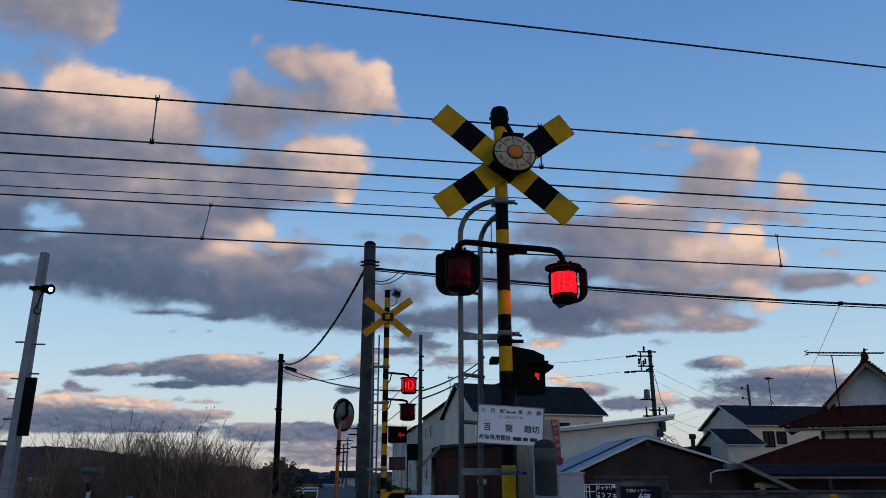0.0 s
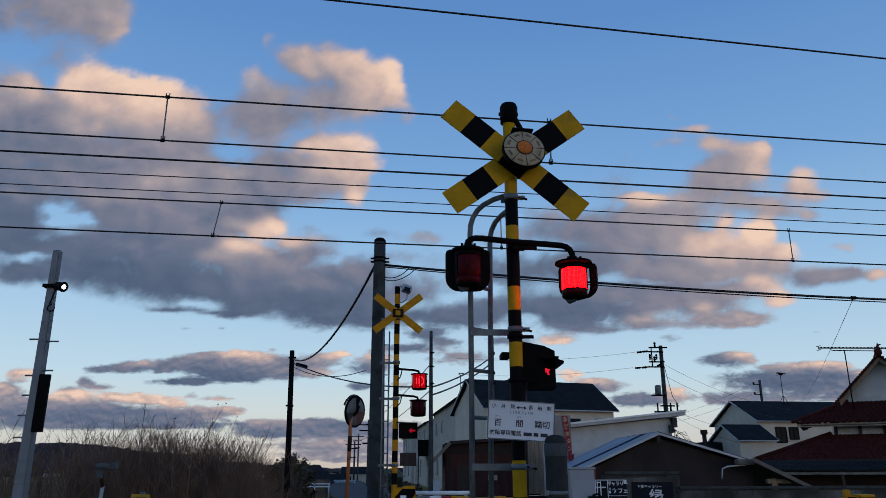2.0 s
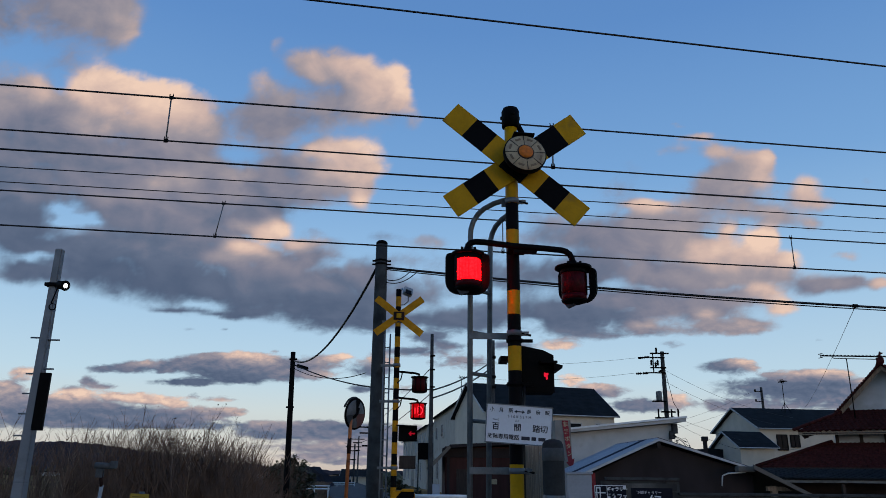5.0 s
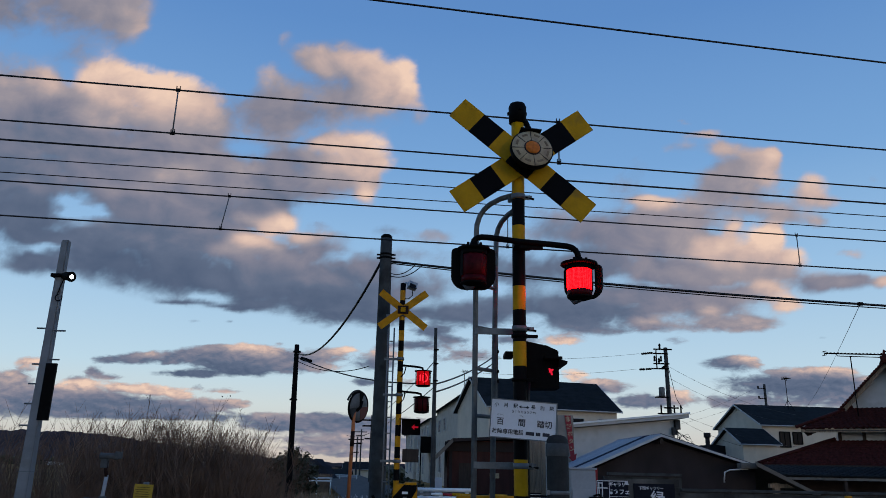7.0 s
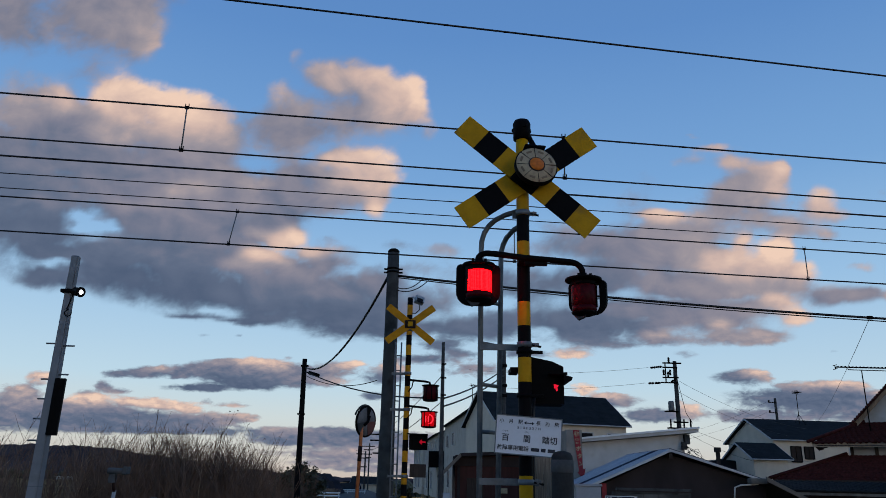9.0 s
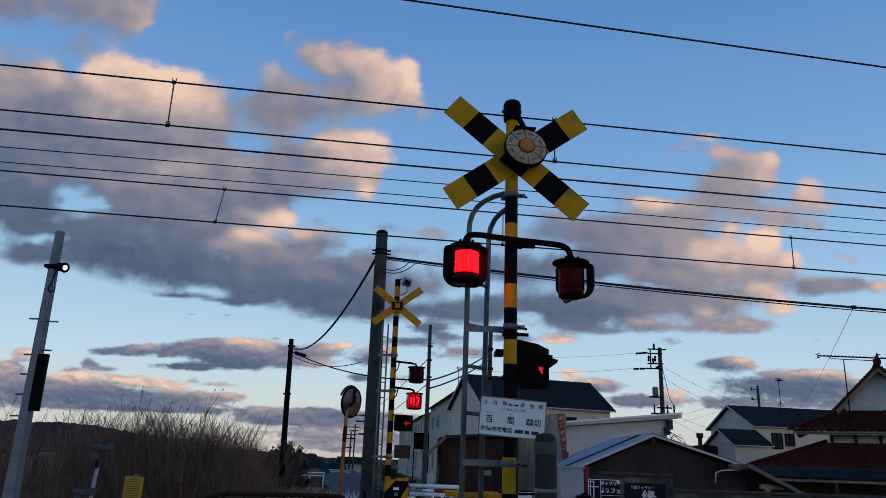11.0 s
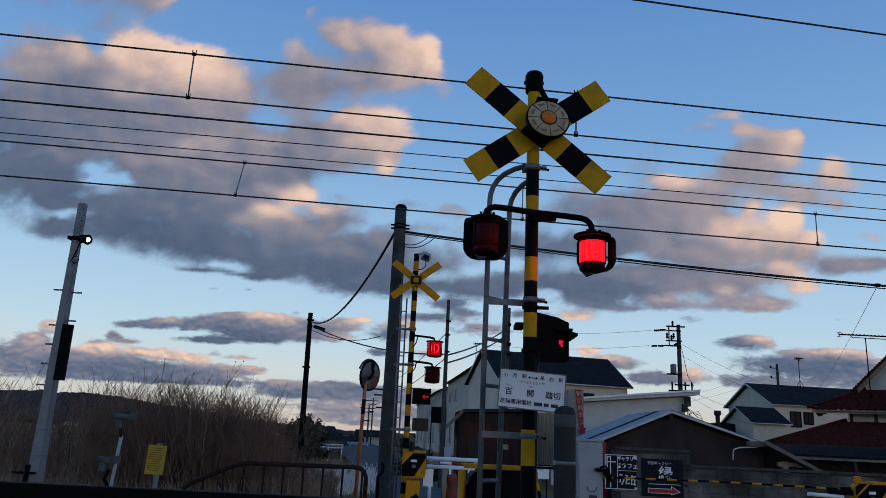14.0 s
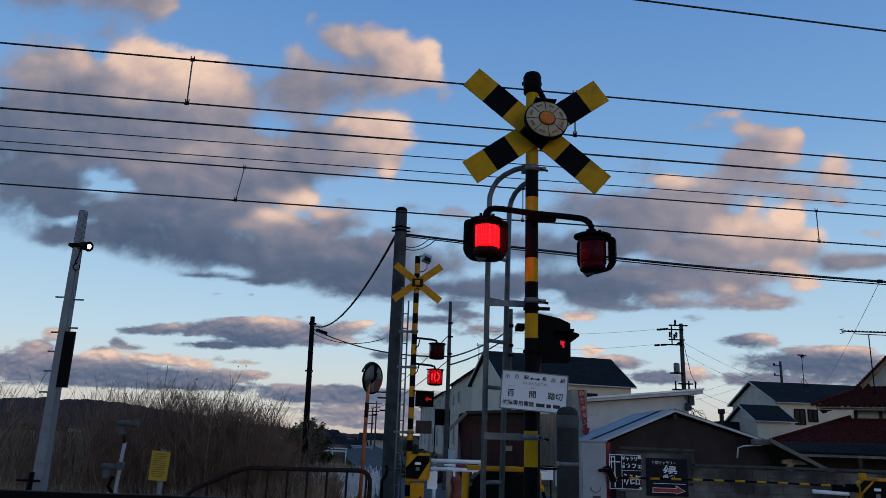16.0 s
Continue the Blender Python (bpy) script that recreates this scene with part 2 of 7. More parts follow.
def slab(bm, outline, a, b, axis="y"):
    """A flat outline (x, z) or (y, z) or (x, y), extruded along the third axis from a to b."""
    put = {"y": lambda p, w: (p[0], w, p[1]), "x": lambda p, w: (w, p[0], p[1]), "z": lambda p, w: (p[0], p[1], w)}[axis]
    lo, hi = [bm.verts.new(put(p, a)) for p in outline], [bm.verts.new(put(p, b)) for p in outline]
    bm.faces.new(lo)
    bm.faces.new(hi[::-1])
    n = len(outline)
    for i in range(n):
        bm.faces.new((lo[i], lo[(i + 1) % n], hi[(i + 1) % n], hi[i]))


def finish(name, bm, material):
    bmesh.ops.recalc_face_normals(bm, faces=bm.faces[:])
    me = bpy.data.meshes.new(name)
    bm.to_mesh(me)
    bm.free()
    for m in material if isinstance(material, (list, tuple)) else [material]:
        me.materials.append(m)
    return me


def part(name, bm, material, parent, label="", at=None):
    ob = new(name, finish(name, bm, material))
    ob.parent = parent
    if at is not None:
        ob.matrix_basis = at
    return tagged(ob, label)


def solo(name, bm, material, label, category, kind="", group="", at=None):
    ob = new(name, finish(name, bm, material))
    if at is not None:
        ob.matrix_basis = at
    return tagged(ob, label, category, group, kind)


def thing(name, m, label, category, group=""):
    ob = new(name)
    ob.empty_display_size = 0.2
    ob.matrix_basis = m
    return tagged(ob, label, category, group)


def B():
    return bmesh.new()


def boxpart(name, c, s, material, parent, label="", rot=None, bevel=0.0):
    bm = B()
    box(bm, c, s, rot, bevel)
    return part(name, bm, material, parent, label)


def tubepart(name, pts, r, material, parent, label="", seg=10, r_end=None):
    bm = B()
    tube(bm, pts, r, seg, r_end)
    return part(name, bm, material, parent, label)


def lettering(name, body, size, m, material, parent, label="", bold=0.0):
    """Raised flat letters of the built-in font, turned into a mesh; m places their middle in the parent's space, facing -y."""
    cu = bpy.data.curves.new(name, "FONT")
    cu.body, cu.size, cu.align_x, cu.align_y, cu.extrude, cu.offset = body, size, "CENTER", "CENTER", 0.0006, bold
    tmp = bpy.data.objects.new(name, cu)
    scene.collection.objects.link(tmp)
    me = bpy.data.meshes.new_from_object(tmp.evaluated_get(bpy.context.evaluated_depsgraph_get()))
    bpy.data.objects.remove(tmp)
    me.materials.append(material)
    ob = new(name, me)
    ob.parent = parent
    ob.matrix_basis = m @ pose(0, 0, 0, 90, 0, 0)
    return tagged(ob, label)


def arc(c, r, a0, a1, n, plane="xz"):
    out = []
    for i in range(n + 1):
        a = radians(a0 + (a1 - a0) * i / n)
        u, w = r * math.cos(a), r * math.sin(a)
        out.append((c[0] + u, c[1], c[2] + w) if plane == "xz" else (c[0], c[1] + u, c[2] + w))
    return out


def sag(a, b, drop, n=16):
    a, b = Vector(a), Vector(b)
    return [a.lerp(b, i / n) - Vector((0, 0, drop * 4 * (i / n) * (1 - i / n))) for i in range(n + 1)]


# ---- cloud layer: a thin sheet high over the land, which drifts ----
EYE = Vector((0, 0, 1.5))
C_AHEAD = Vector((0.0426, 0.9552, 0.2931)).normalized()
C_RIGHT = Vector((0.9990, -0.0447, 0.0)).normalized()
C_UP = C_RIGHT.cross(C_AHEAD)
cu_, cv_ = np.meshgrid(np.arange(-84, 84.1, 0.42), np.arange(-30, 52.1, 0.42))


def wavy(scale_u, scale_v, shift, octaves, roughness=0.8):
    out = np.empty_like(cu_)
    for i in range(cu_.shape[0]):
        for j in range(cu_.shape[1]):
            out[i, j] = noise.fractal(Vector((cu_[i, j] * scale_u + shift, cv_[i, j] * scale_v + 2 * shift, shift)), roughness, 2.1, octaves)
    return out


# the outlines wander, less so in the flat far clouds near the horizon
calm = 0.18 + 0.82 / (1 + np.exp(-(cv_ + 10.5) / 1.6))
warp_a, warp_b = wavy(0.16, 0.20, 3.7, 5), wavy(0.16, 0.20, 8.1, 5)
warp_u, warp_v = cu_ + 0.75 * (0.6 + 0.4 * calm) * warp_a, cv_ + 0.65 * calm * warp_b
clear_air, lit_sum, lit_weight, holes = np.ones_like(cu_), np.zeros_like(cu_), np.full_like(cu_, 1e-3), np.zeros_like(cu_)


def puff(x, y, rx, ry, strength, lit=None):
    """A soft-edged swell of cloud (or, with negative strength, a gap); x to the right and y down over a layer 1568 steps wide, lit from 0 to 1."""
    global clear_air, lit_sum, lit_weight, holes
    r2 = ((warp_u - (x - 784) / 13.05) / (rx / 13.05)) ** 2 + ((warp_v - (441 - y) / 13.05) / (ry / 13.05)) ** 2
    g = np.exp(-0.7 * r2 ** 1.25)
    if strength < 0:
        holes = holes + strength * g
        return
    clear_air = clear_air * (1 - min(strength, 0.97) * g)
    g = g * g * strength
    lit_sum, lit_weight = lit_sum + g * lit, lit_weight + g


# grey bank at the top
puff(150, 15, 52, 52, 1, .5)
puff(85, 25, 65, 45, .7, .42)
puff(176, 42, 24, 28, 1, .68)
puff(15, 20, 60, 45, .45, .35)
puff(120, -45, 95, 45, 1, .4)
puff(-70, -20, 100, 70, .8, .35)
puff(75, 108, 40, 22, .38, .35)
# great lit heap
puff(14, 158, 34, 30, 1, .66)
puff(-55, 175, 60, 60, 1, .5)
puff(122, 152, 50, 38, 1, .92)
puff(185, 168, 60, 40, 1, 1.0)
puff(255, 186, 55, 38, 1, 1.0)
puff(300, 205, 42, 38, .9, .72)
puff(160, 215, 120, 26, 1, .58)
puff(270, 238, 75, 32, 1, .48)
puff(40, 206, 74, 36, 1, .30)
puff(66, 172, 22, 16, .8, .45)
puff(40, 268, 120, 36, 1, .24)
puff(190, 278, 120, 36, 1, .33)
puff(300, 290, 60, 36, .9, .42)
puff(470, 225, 120, 46, .36, .52)
puff(620, 215, 90, 24, .2, .6)
puff(-90, 270, 90, 60, 1, .2)
puff(90, 322, 120, 36, 1, .28)
puff(250, 335, 110, 36, 1, .40)
puff(390, 212, 60, 28, .48, .33)
puff(432, 235, 34, 20, .34, .33)
puff(385, 305, 60, 24, .75, .34)
puff(445, 330, 50, 36, .85, .32)
puff(350, 335, 60, 28, .9, .42)
puff(275, 320, 40, 14, 1, 1.0)
puff(252, 332, 18, 8, .8, .9)
puff(392, 312, 34, 9, .9, .85)
puff(175, 346, 50, 12, .9, .55)
puff(62, 330, 12, 6, .6, .6)
# mid grey bank and its dark underside
puff(220, 390, 120, 36, 1, .28)
puff(350, 380, 90, 28, 1, .30)
puff(430, 368, 44, 24, .9, .24)
puff(10, 405, 50, 36, 1, .08)
puff(-10, 345, 60, 30, .95, .2)
puff(-90, 380, 90, 70, 1, .12)
puff(330, 420, 60, 20, .95, .30)
puff(446, 405, 32, 15, 1, 1.0)
puff(412, 400, 30, 10, .9, .75)
puff(385, 393, 16, 7, .8, .75)
puff(398, 440, 32, 12, 1, .95)
puff(362, 456, 34, 12, 1, .72)
puff(430, 455, 34, 14, .95, .62)
puff(506, 430, 34, 10, .9, .85)
puff(440, 475, 100, 24, 1, .36)
puff(524, 455, 50, 28, .85, .3)
puff(290, 450, 90, 28, 1, .22)
puff(170, 440, 90, 24, 1, .14)
puff(60, 440, 80, 14, .9, .12)
puff(20, 484, 64, 20, .9, .10)
puff(130, 472, 90, 28, 1, .07)
puff(250, 492, 110, 40, 1, .06)
puff(380, 514, 110, 36, 1, .08)
puff(470, 528, 90, 30, 1, .10)
puff(560, 548, 85, 34, 1, .10)
puff(470, 508, 120, 14, 1, .36)
puff(600, 500, 60, 28, .85, .2)
puff(642, 478, 42, 24, .6, .24)
puff(700, 462, 60, 18, .45, .28)
puff(630, 562, 80, 24, .9, .10)
puff(690, 530, 80, 26, .75, .2)
puff(745, 560, 44, 16, .7, .13)
puff(526, 410, 22, 8, .42, .32)
puff(655, 420, 30, 12, .48, .22)
puff(735, 425, 40, 13, .48, .42)
puff(770, 500, 50, 22, .45, .28)
puff(800, 572, 66, 16, .85, .08)
puff(690, 622, 46, 7, .8, .14)
puff(770, 612, 30, 6, .7, .16)
puff(800, 636, 26, 5, .6, .4)
puff(880, 610, 40, 8, .75, .16)
puff(735, 598, 34, 9, .8, .12)
puff(850, 548, 70, 20, .8, .12)
puff(880, 430, 60, 18, .45, .32)
puff(940, 380, 40, 18, .5, .34)
puff(975, 410, 60, 22, .65, .28)
puff(880, 490, 76, 28, .85, .14)
puff(1000, 480, 60, 24, .85, .16)
# torn heap at the middle top
puff(452, 76, 14, 24, .46, .52)
puff(488, 100, 30, 16, .60, .52)
puff(516, 112, 30, 18, .62, .58)
puff(540, 85, 50, 18, .32, .5)
puff(540, 118, 40, 22, .62, .62)
puff(592, 116, 42, 26, .72, .74)
puff(632, 150, 42, 42, .92, .86)
puff(676, 150, 22, 38, 1, .92)
puff(645, 182, 46, 18, .75, .7)
puff(560, 168, 70, 28, .55, .42)
puff(702, 208, 13, 17, .5, .6)
puff(424, 138, 20, 22, .6, .6)
puff(460, 165, 36, 28, .62, .46)
puff(430, 190, 50, 22, .42, .34)
puff(500, 205, 90, 22, .42, .27)
puff(704, 45, 12, 10, .2, .5)
# lit heap beneath it
puff(542, 260, 26, 13, .9, .8)
puff(590, 264, 42, 20, 1, .92)
puff(642, 282, 16, 18, .7, .8)
puff(582, 300, 55, 28, .95, .84)
puff(614, 332, 22, 34, .95, .82)
puff(545, 325, 55, 34, .8, .52)
puff(512, 288, 34, 18, .55, .48)
puff(455, 300, 56, 36, .6, .32)
puff(500, 345, 50, 20, .55, .32)
# ragged heaps on the right
puff(1172, 215, 13, 5, .4, .6)
puff(1208, 235, 42, 9, .62, .65)
puff(1166, 256, 32, 12, .42, .6)
puff(1240, 262, 36, 13, .6, .62)
puff(1268, 292, 38, 26, .72, .52)
puff(1312, 288, 30, 28, .9, .72)
puff(1328, 272, 14, 13, .85, .88)
puff(1240, 322, 56, 22, .58, .42)
puff(1292, 332, 50, 22, .66, .56)
puff(1230, 352, 60, 20, .55, .5)
puff(1406, 330, 25, 20, .75, .8)
puff(1424, 352, 30, 13, .5, .6)
puff(1380, 350, 28, 14, .5, .58)
puff(1350, 376, 52, 20, .7, .6)
puff(1400, 388, 30, 12, .5, .52)
puff(1290, 372, 50, 20, .55, .58)
puff(1500, 315, 14, 10, .3, .5)
puff(1098, 360, 28, 9, .8, .9)
puff(1132, 366, 30, 12, .85, .88)
puff(1128, 392, 60, 22, .85, .48)
puff(1085, 300, 30, 28, .32, .4)
puff(1060, 340, 42, 22, .36, .36)
puff(1195, 388, 44, 24, .65, .5)
puff(1256, 405, 12, 14, .75, .85)
puff(1230, 437, 44, 20, .95, .9)
puff(1312, 430, 36, 24, 1, 1.02)
puff(1334, 422, 14, 20, 1, 1.0)
puff(1372, 452, 24, 14, .85, .85)
puff(1290, 460, 80, 16, 1, .82)
puff(1180, 430, 50, 22, .9, .5)
puff(1100, 432, 70, 26, .85, .42)
puff(1035, 410, 60, 26, .7, .26)
puff(1472, 450, 26, 8, .58, .62)
puff(1130, 482, 80, 22, .95, .38)
puff(1235, 487, 80, 20, .95, .46)
puff(1250, 498, 14, 5, .9, .85)
puff(1330, 482, 70, 16, .9, .56)
puff(1332, 514, 32, 14, 1, 1.0)
puff(1362, 536, 25, 14, 1, .95)
puff(1280, 522, 56, 14, .9, .46)
puff(1420, 502, 60, 15, .82, .3)
puff(1480, 496, 50, 11, .8, .42)
puff(1532, 495, 22, 9, .8, .72)
puff(1100, 527, 110, 24, .88, .28)
puff(1205, 545, 90, 20, .9, .40)
puff(1222, 554, 22, 7, .9, .9)
puff(1250, 577, 60, 13, .85, .52)
puff(1312, 570, 34, 13, .8, .46)
puff(1110, 572, 30, 9, .85, .62)
puff(1055, 557, 60, 16, .85, .12)
puff(1140, 584, 60, 9, .6, .34)
puff(1050, 592, 30, 6, .55, .3)
puff(1015, 470, 60, 20, .8, .2)
puff(960, 552, 80, 26, .9, .10)
puff(1000, 585, 60, 16, .7, .2)
puff(965, 610, 34, 8, .85, .85)
puff(1168, 606, 24, 7, .48, .3)
puff(1425, 596, 10, 4, .4, .2)
# far flat clouds over the roofs
puff(1258, 646, 38, 11, 1, .16)
puff(1284, 636, 24, 7, .9, .75)
puff(1308, 646, 12, 8, .8, .5)
puff(1040, 692, 45, 10, .9, .24)
puff(1030, 682, 32, 6, .8, .8)
puff(990, 670, 20, 9, .8, .8)
puff(1112, 716, 60, 11, .95, .18)
puff(1172, 706, 20, 13, .9, .72)
puff(1150, 690, 10, 4, .5, .4)
puff(1330, 682, 80, 17, .95, .11)
puff(1420, 682, 80, 21, 1, .11)
puff(1490, 692, 60, 17, .95, .3)
puff(1375, 658, 50, 7, .9, .6)
puff(1432, 655, 42, 7, .9, .74)
puff(1262, 716, 40, 9, .8, .3)
puff(1340, 712, 120, 10, .85, .3)
puff(1505, 668, 40, 6, .6, .62)
puff(1545, 718, 44, 14, .7, .6)
# far flat clouds over the hills
puff(288, 553, 46, 4.5, .85, .12)
puff(360, 558, 42, 4.5, .75, .12)
puff(412, 558, 30, 8, .85, .1)
puff(305, 587, 14, 3.5, .5, .2)
puff(370, 587, 10, 2.5, .4, .2)
puff(150, 658, 27, 6, .8, .2)
puff(205, 656, 42, 9, .95, .18)
puff(228, 645, 20, 5, .8, .75)
puff(262, 657, 26, 8, .85, .18)
puff(300, 646, 40, 10, 1, .3)
puff(355, 648, 60, 14, 1, .25)
puff(425, 650, 70, 16, 1, .28)
puff(380, 666, 60, 12, 1, .1)
puff(400, 676, 38, 8, 1, .08)
puff(475, 662, 52, 15, 1, .24)
puff(412, 632, 40, 7, .95, .9)
puff(440, 640, 30, 7, .9, .8)
puff(352, 630, 26, 3, .75, .7)
puff(462, 624, 13, 3, .55, .45)
puff(540, 646, 40, 13, .8, .34)
puff(572, 634, 24, 7, .85, .85)
puff(645, 638, 26, 9, .85, .7)
puff(635, 656, 34, 12, .85, .2)
puff(540, 668, 30, 7, .8, .6)
puff(612, 690, 22, 7, .8, .1)
puff(690, 690, 40, 8, .6, .5)
puff(305, 681, 56, 7, 1, .06)
puff(125, 680, 17, 9, .8, .25)
puff(152, 690, 30, 5, .8, .35)
puff(90, 692, 16, 7, .6, .25)
puff(12, 665, 26, 11, .9, .68)
puff(8, 680, 14, 4, .6, .3)
puff(100, 704, 38, 9, 1, 1.0)
puff(60, 722, 80, 13, 1, .3)
puff(190, 708, 46, 8, .95, .8)
puff(245, 712, 40, 9, .95, .8)
puff(290, 720, 22, 7, .9, .85)
puff(150, 737, 120, 17, 1, .18)
puff(285, 742, 70, 11, 1, .2)
puff(345, 733, 30, 9, 1, .55)
puff(386, 733, 25, 7, .95, .55)
puff(230, 757, 180, 8, .95, .2)
puff(50, 746, 90, 18, 1, .18)
puff(-20, 702, 36, 20, .95, .5)
puff(-70, 730, 60, 30, 1, .25)
puff(366, 711, 32, 4.5, .85, .62)
puff(315, 705, 10, 3.5, .75, .3)
puff(415, 715, 8, 2.5, .5, .3)
puff(450, 754, 46, 6, .8, .6)
puff(462, 767, 62, 9, .95, .2)
puff(545, 756, 50, 9, .95, .22)
puff(560, 770, 80, 10, 1, .14)
puff(620, 764, 60, 14, .95, .2)
puff(700, 770, 60, 14, .9, .3)
puff(500, 776, 90, 7, .95, .24)
puff(520, 794, 130, 6, .55, .55)
puff(600, 800, 110, 8, .9, .34)
puff(590, 787, 60, 4.5, .8, .62)
puff(620, 820, 100, 6, .8, .42)
puff(525, 812, 70, 4.5, .7, .5)
puff(700, 802, 80, 11, .85, .34)
puff(700, 830, 80, 7, .7, .4)
puff(790, 640, 60, 14, .6, .35)
puff(740, 620, 40, 8, .5, .3)
# gaps with blue air
puff(713, 546, 30, 9, -.40)
puff(668, 518, 16, 11, -.30)
puff(830, 520, 40, 9, -.40)
puff(905, 566, 26, 8, -.40)
puff(780, 535, 20, 8, -.35)
puff(1130, 506, 40, 6, -.25)
puff(1180, 528, 26, 5, -.22)
puff(1060, 500, 30, 7, -.25)
puff(385, 278, 42, 13, -.40)
puff(74, 372, 22, 9, -.50)
puff(106, 391, 36, 8, -.58)
puff(66, 396, 20, 6, -.45)
puff(128, 378, 14, 7, -.40)
puff(140, 396, 14, 6, -.35)
puff(38, 455, 34, 7, -.5)
puff(560, 466, 26, 9, -.4)
puff(520, 478, 16, 8, -.3)
puff(1100, 545, 24, 5, -.25)
puff(330, 545, 36, 6, -.35)


def cloud_layer():
    c = 1 - clear_air + holes
    rows, cols = c.shape
    swell = wavy(0.15, 0.20, 5.3, 7, 0.6)
    c = c + (0.12 + 0.08 * calm) * swell * np.clip(c * 1.6, 0.0, 1.0)
    # sun-facing swells are brighter, their undersides greyer
    up, side = np.roll(c, -4, 0), np.roll(c, -5, 1)
    glow_map = lit_sum / lit_weight
    for ax in (0, 1):
        glow_map = sum(np.roll(glow_map, s, ax) for s in (-1, 0, 1)) / 3
    edge = 0.16 * np.clip(c - up, -0.5, 0.5) + 0.10 * np.clip(c - side, -0.5, 0.5)
    for ax in (0, 1):
        edge = sum(np.roll(edge, s, ax) for s in (-1, 0, 1)) / 3
    lit = 0.04 + 0.86 * glow_map + edge * (0.4 + glow_map) + 0.25 * (1 - calm) * np.clip(glow_map - 0.4, 0, 0.6)
    verts, faces, keep = [], [], {}
    va, vl, vp, vc = [], [], [], []
    for i in range(rows):
        for j in range(cols):
            d = (C_AHEAD + C_RIGHT * (cu_[i, j] / 100) + C_UP * (cv_[i, j] / 100)).normalized()
            if d.z < 0.004:
                continue
            s = 1 / math.sqrt((d.z / 420) ** 2 + (1 / 4200) ** 2)
            keep[i, j] = len(verts)
            verts.append(EYE + d * s)
            va.append(c[i, j]), vl.append(lit[i, j]), vp.extend((cu_[i, j] * 0.1, cv_[i, j] * 0.1, 0.0)), vc.append(calm[i, j])
    for i in range(rows - 1):
        for j in range(cols - 1):
            q = [keep.get(k) for k in ((i, j), (i, j + 1), (i + 1, j + 1), (i + 1, j))]
            if None not in q:
                faces.append(q)
    me = bpy.data.meshes.new("cloud_layer")
    me.from_pydata(verts, [], faces)
    me.attributes.new("cover", "FLOAT", "POINT").data.foreach_set("value", va)
    me.attributes.new("sunlit", "FLOAT", "POINT").data.foreach_set("value", vl)
    me.attributes.new("ragged", "FLOAT", "POINT").data.foreach_set("value", vc)
    me.attributes.new("place", "FLOAT_VECTOR", "POINT").data.foreach_set("vector", vp)
    m = bpy.data.materials.new("dusk_cloud")
    m.use_nodes = True
    n, l = m.node_tree.nodes, m.node_tree.links
    n.clear()

    def attr(name, out):
        a = n.new("ShaderNodeAttribute")
        a.attribute_name = name
        return a.outputs[out]

    def math_node(op, a, b, c=None):
        x = n.new("ShaderNodeMath")
        x.operation = op
        for k, value in enumerate((a, b, c)):
            if value is None:
                continue
            if isinstance(value, (int, float)):
                x.inputs[k].default_value = value
            else:
                l.new(value, x.inputs[k])
        return x.outputs[0]

    def cloud_noise(scale, detail, rough, warp, shift=(0.0, 0.0, 0.0), flat=1.35):
        mp = n.new("ShaderNodeMapping")
        l.new(attr("place", "Vector"), mp.inputs[0])
        mp.inputs["Scale"].default_value, mp.inputs["Location"].default_value = (1.0, flat, 1.0), shift
        t = n.new("ShaderNodeTexNoise")
        t.inputs["Scale"].default_value, t.inputs["Detail"].default_value = scale, detail
        t.inputs["Roughness"].default_value, t.inputs["Distortion"].default_value = rough, warp
        l.new(mp.outputs[0], t.inputs["Vector"])
        return t.outputs[0]

    ragged = attr("ragged", "Fac")
    fine, broad = cloud_noise(3.4, 8.0, 0.58, 0.35), cloud_noise(0.9, 4.0, 0.5, 0.6, (3.0, 1.0, 0.0))
    near, far = cloud_noise(1.7, 5.0, 0.52, 0.4), cloud_noise(1.7, 5.0, 0.52, 0.4, (-0.14, -0.16, 0.0))
    # billowed edges overhead, finer and flatter ones in the far clouds
    high_air = math_node("MULTIPLY_ADD", math_node("SUBTRACT", fine, 0.5), 0.60, math_node("MULTIPLY", math_node("SUBTRACT", near, 0.5), 0.42))
    high_air = math_node("MULTIPLY_ADD", math_node("SUBTRACT", broad, 0.5), 0.20, high_air)
    low_fine = cloud_noise(5.0, 7.0, 0.58, 0.35, (1.0, 5.0, 0.0), 2.2)
    low_lee = cloud_noise(5.0, 7.0, 0.58, 0.35, (0.97, 4.89, 0.0), 2.2)
    low_air = math_node("MULTIPLY", math_node("SUBTRACT", low_fine, 0.5), 1.55)
    rough_air = math_node("MULTIPLY_ADD", math_node("SUBTRACT", high_air, low_air), ragged, low_air)
    # only the edges fray, the thick middle stays whole
    fray = math_node("MINIMUM", math_node("MULTIPLY", attr("cover", "Fac"), 2.5), math_node("MULTIPLY_ADD", attr("cover", "Fac"), -0.55, 1.25))
    dens = math_node("MULTIPLY_ADD", rough_air, fray, attr("cover", "Fac"))
    firm = math_node("MULTIPLY_ADD", attr("sunlit", "Fac"), 0.45, math_node("MULTIPLY_ADD", ragged, -0.45, 1.45))
    dens = math_node("MULTIPLY_ADD", math_node("SUBTRACT", dens, 0.46), firm, 0.46)
    ar = n.new("ShaderNodeMapRange")
    ar.interpolation_type = "SMOOTHSTEP"
    ar.inputs[1].default_value, ar.inputs[2].default_value = 0.09, 0.92
    l.new(dens, ar.inputs[0])
    lift = math_node("MULTIPLY_ADD", attr("sunlit", "Fac"), 0.55, 0.14)
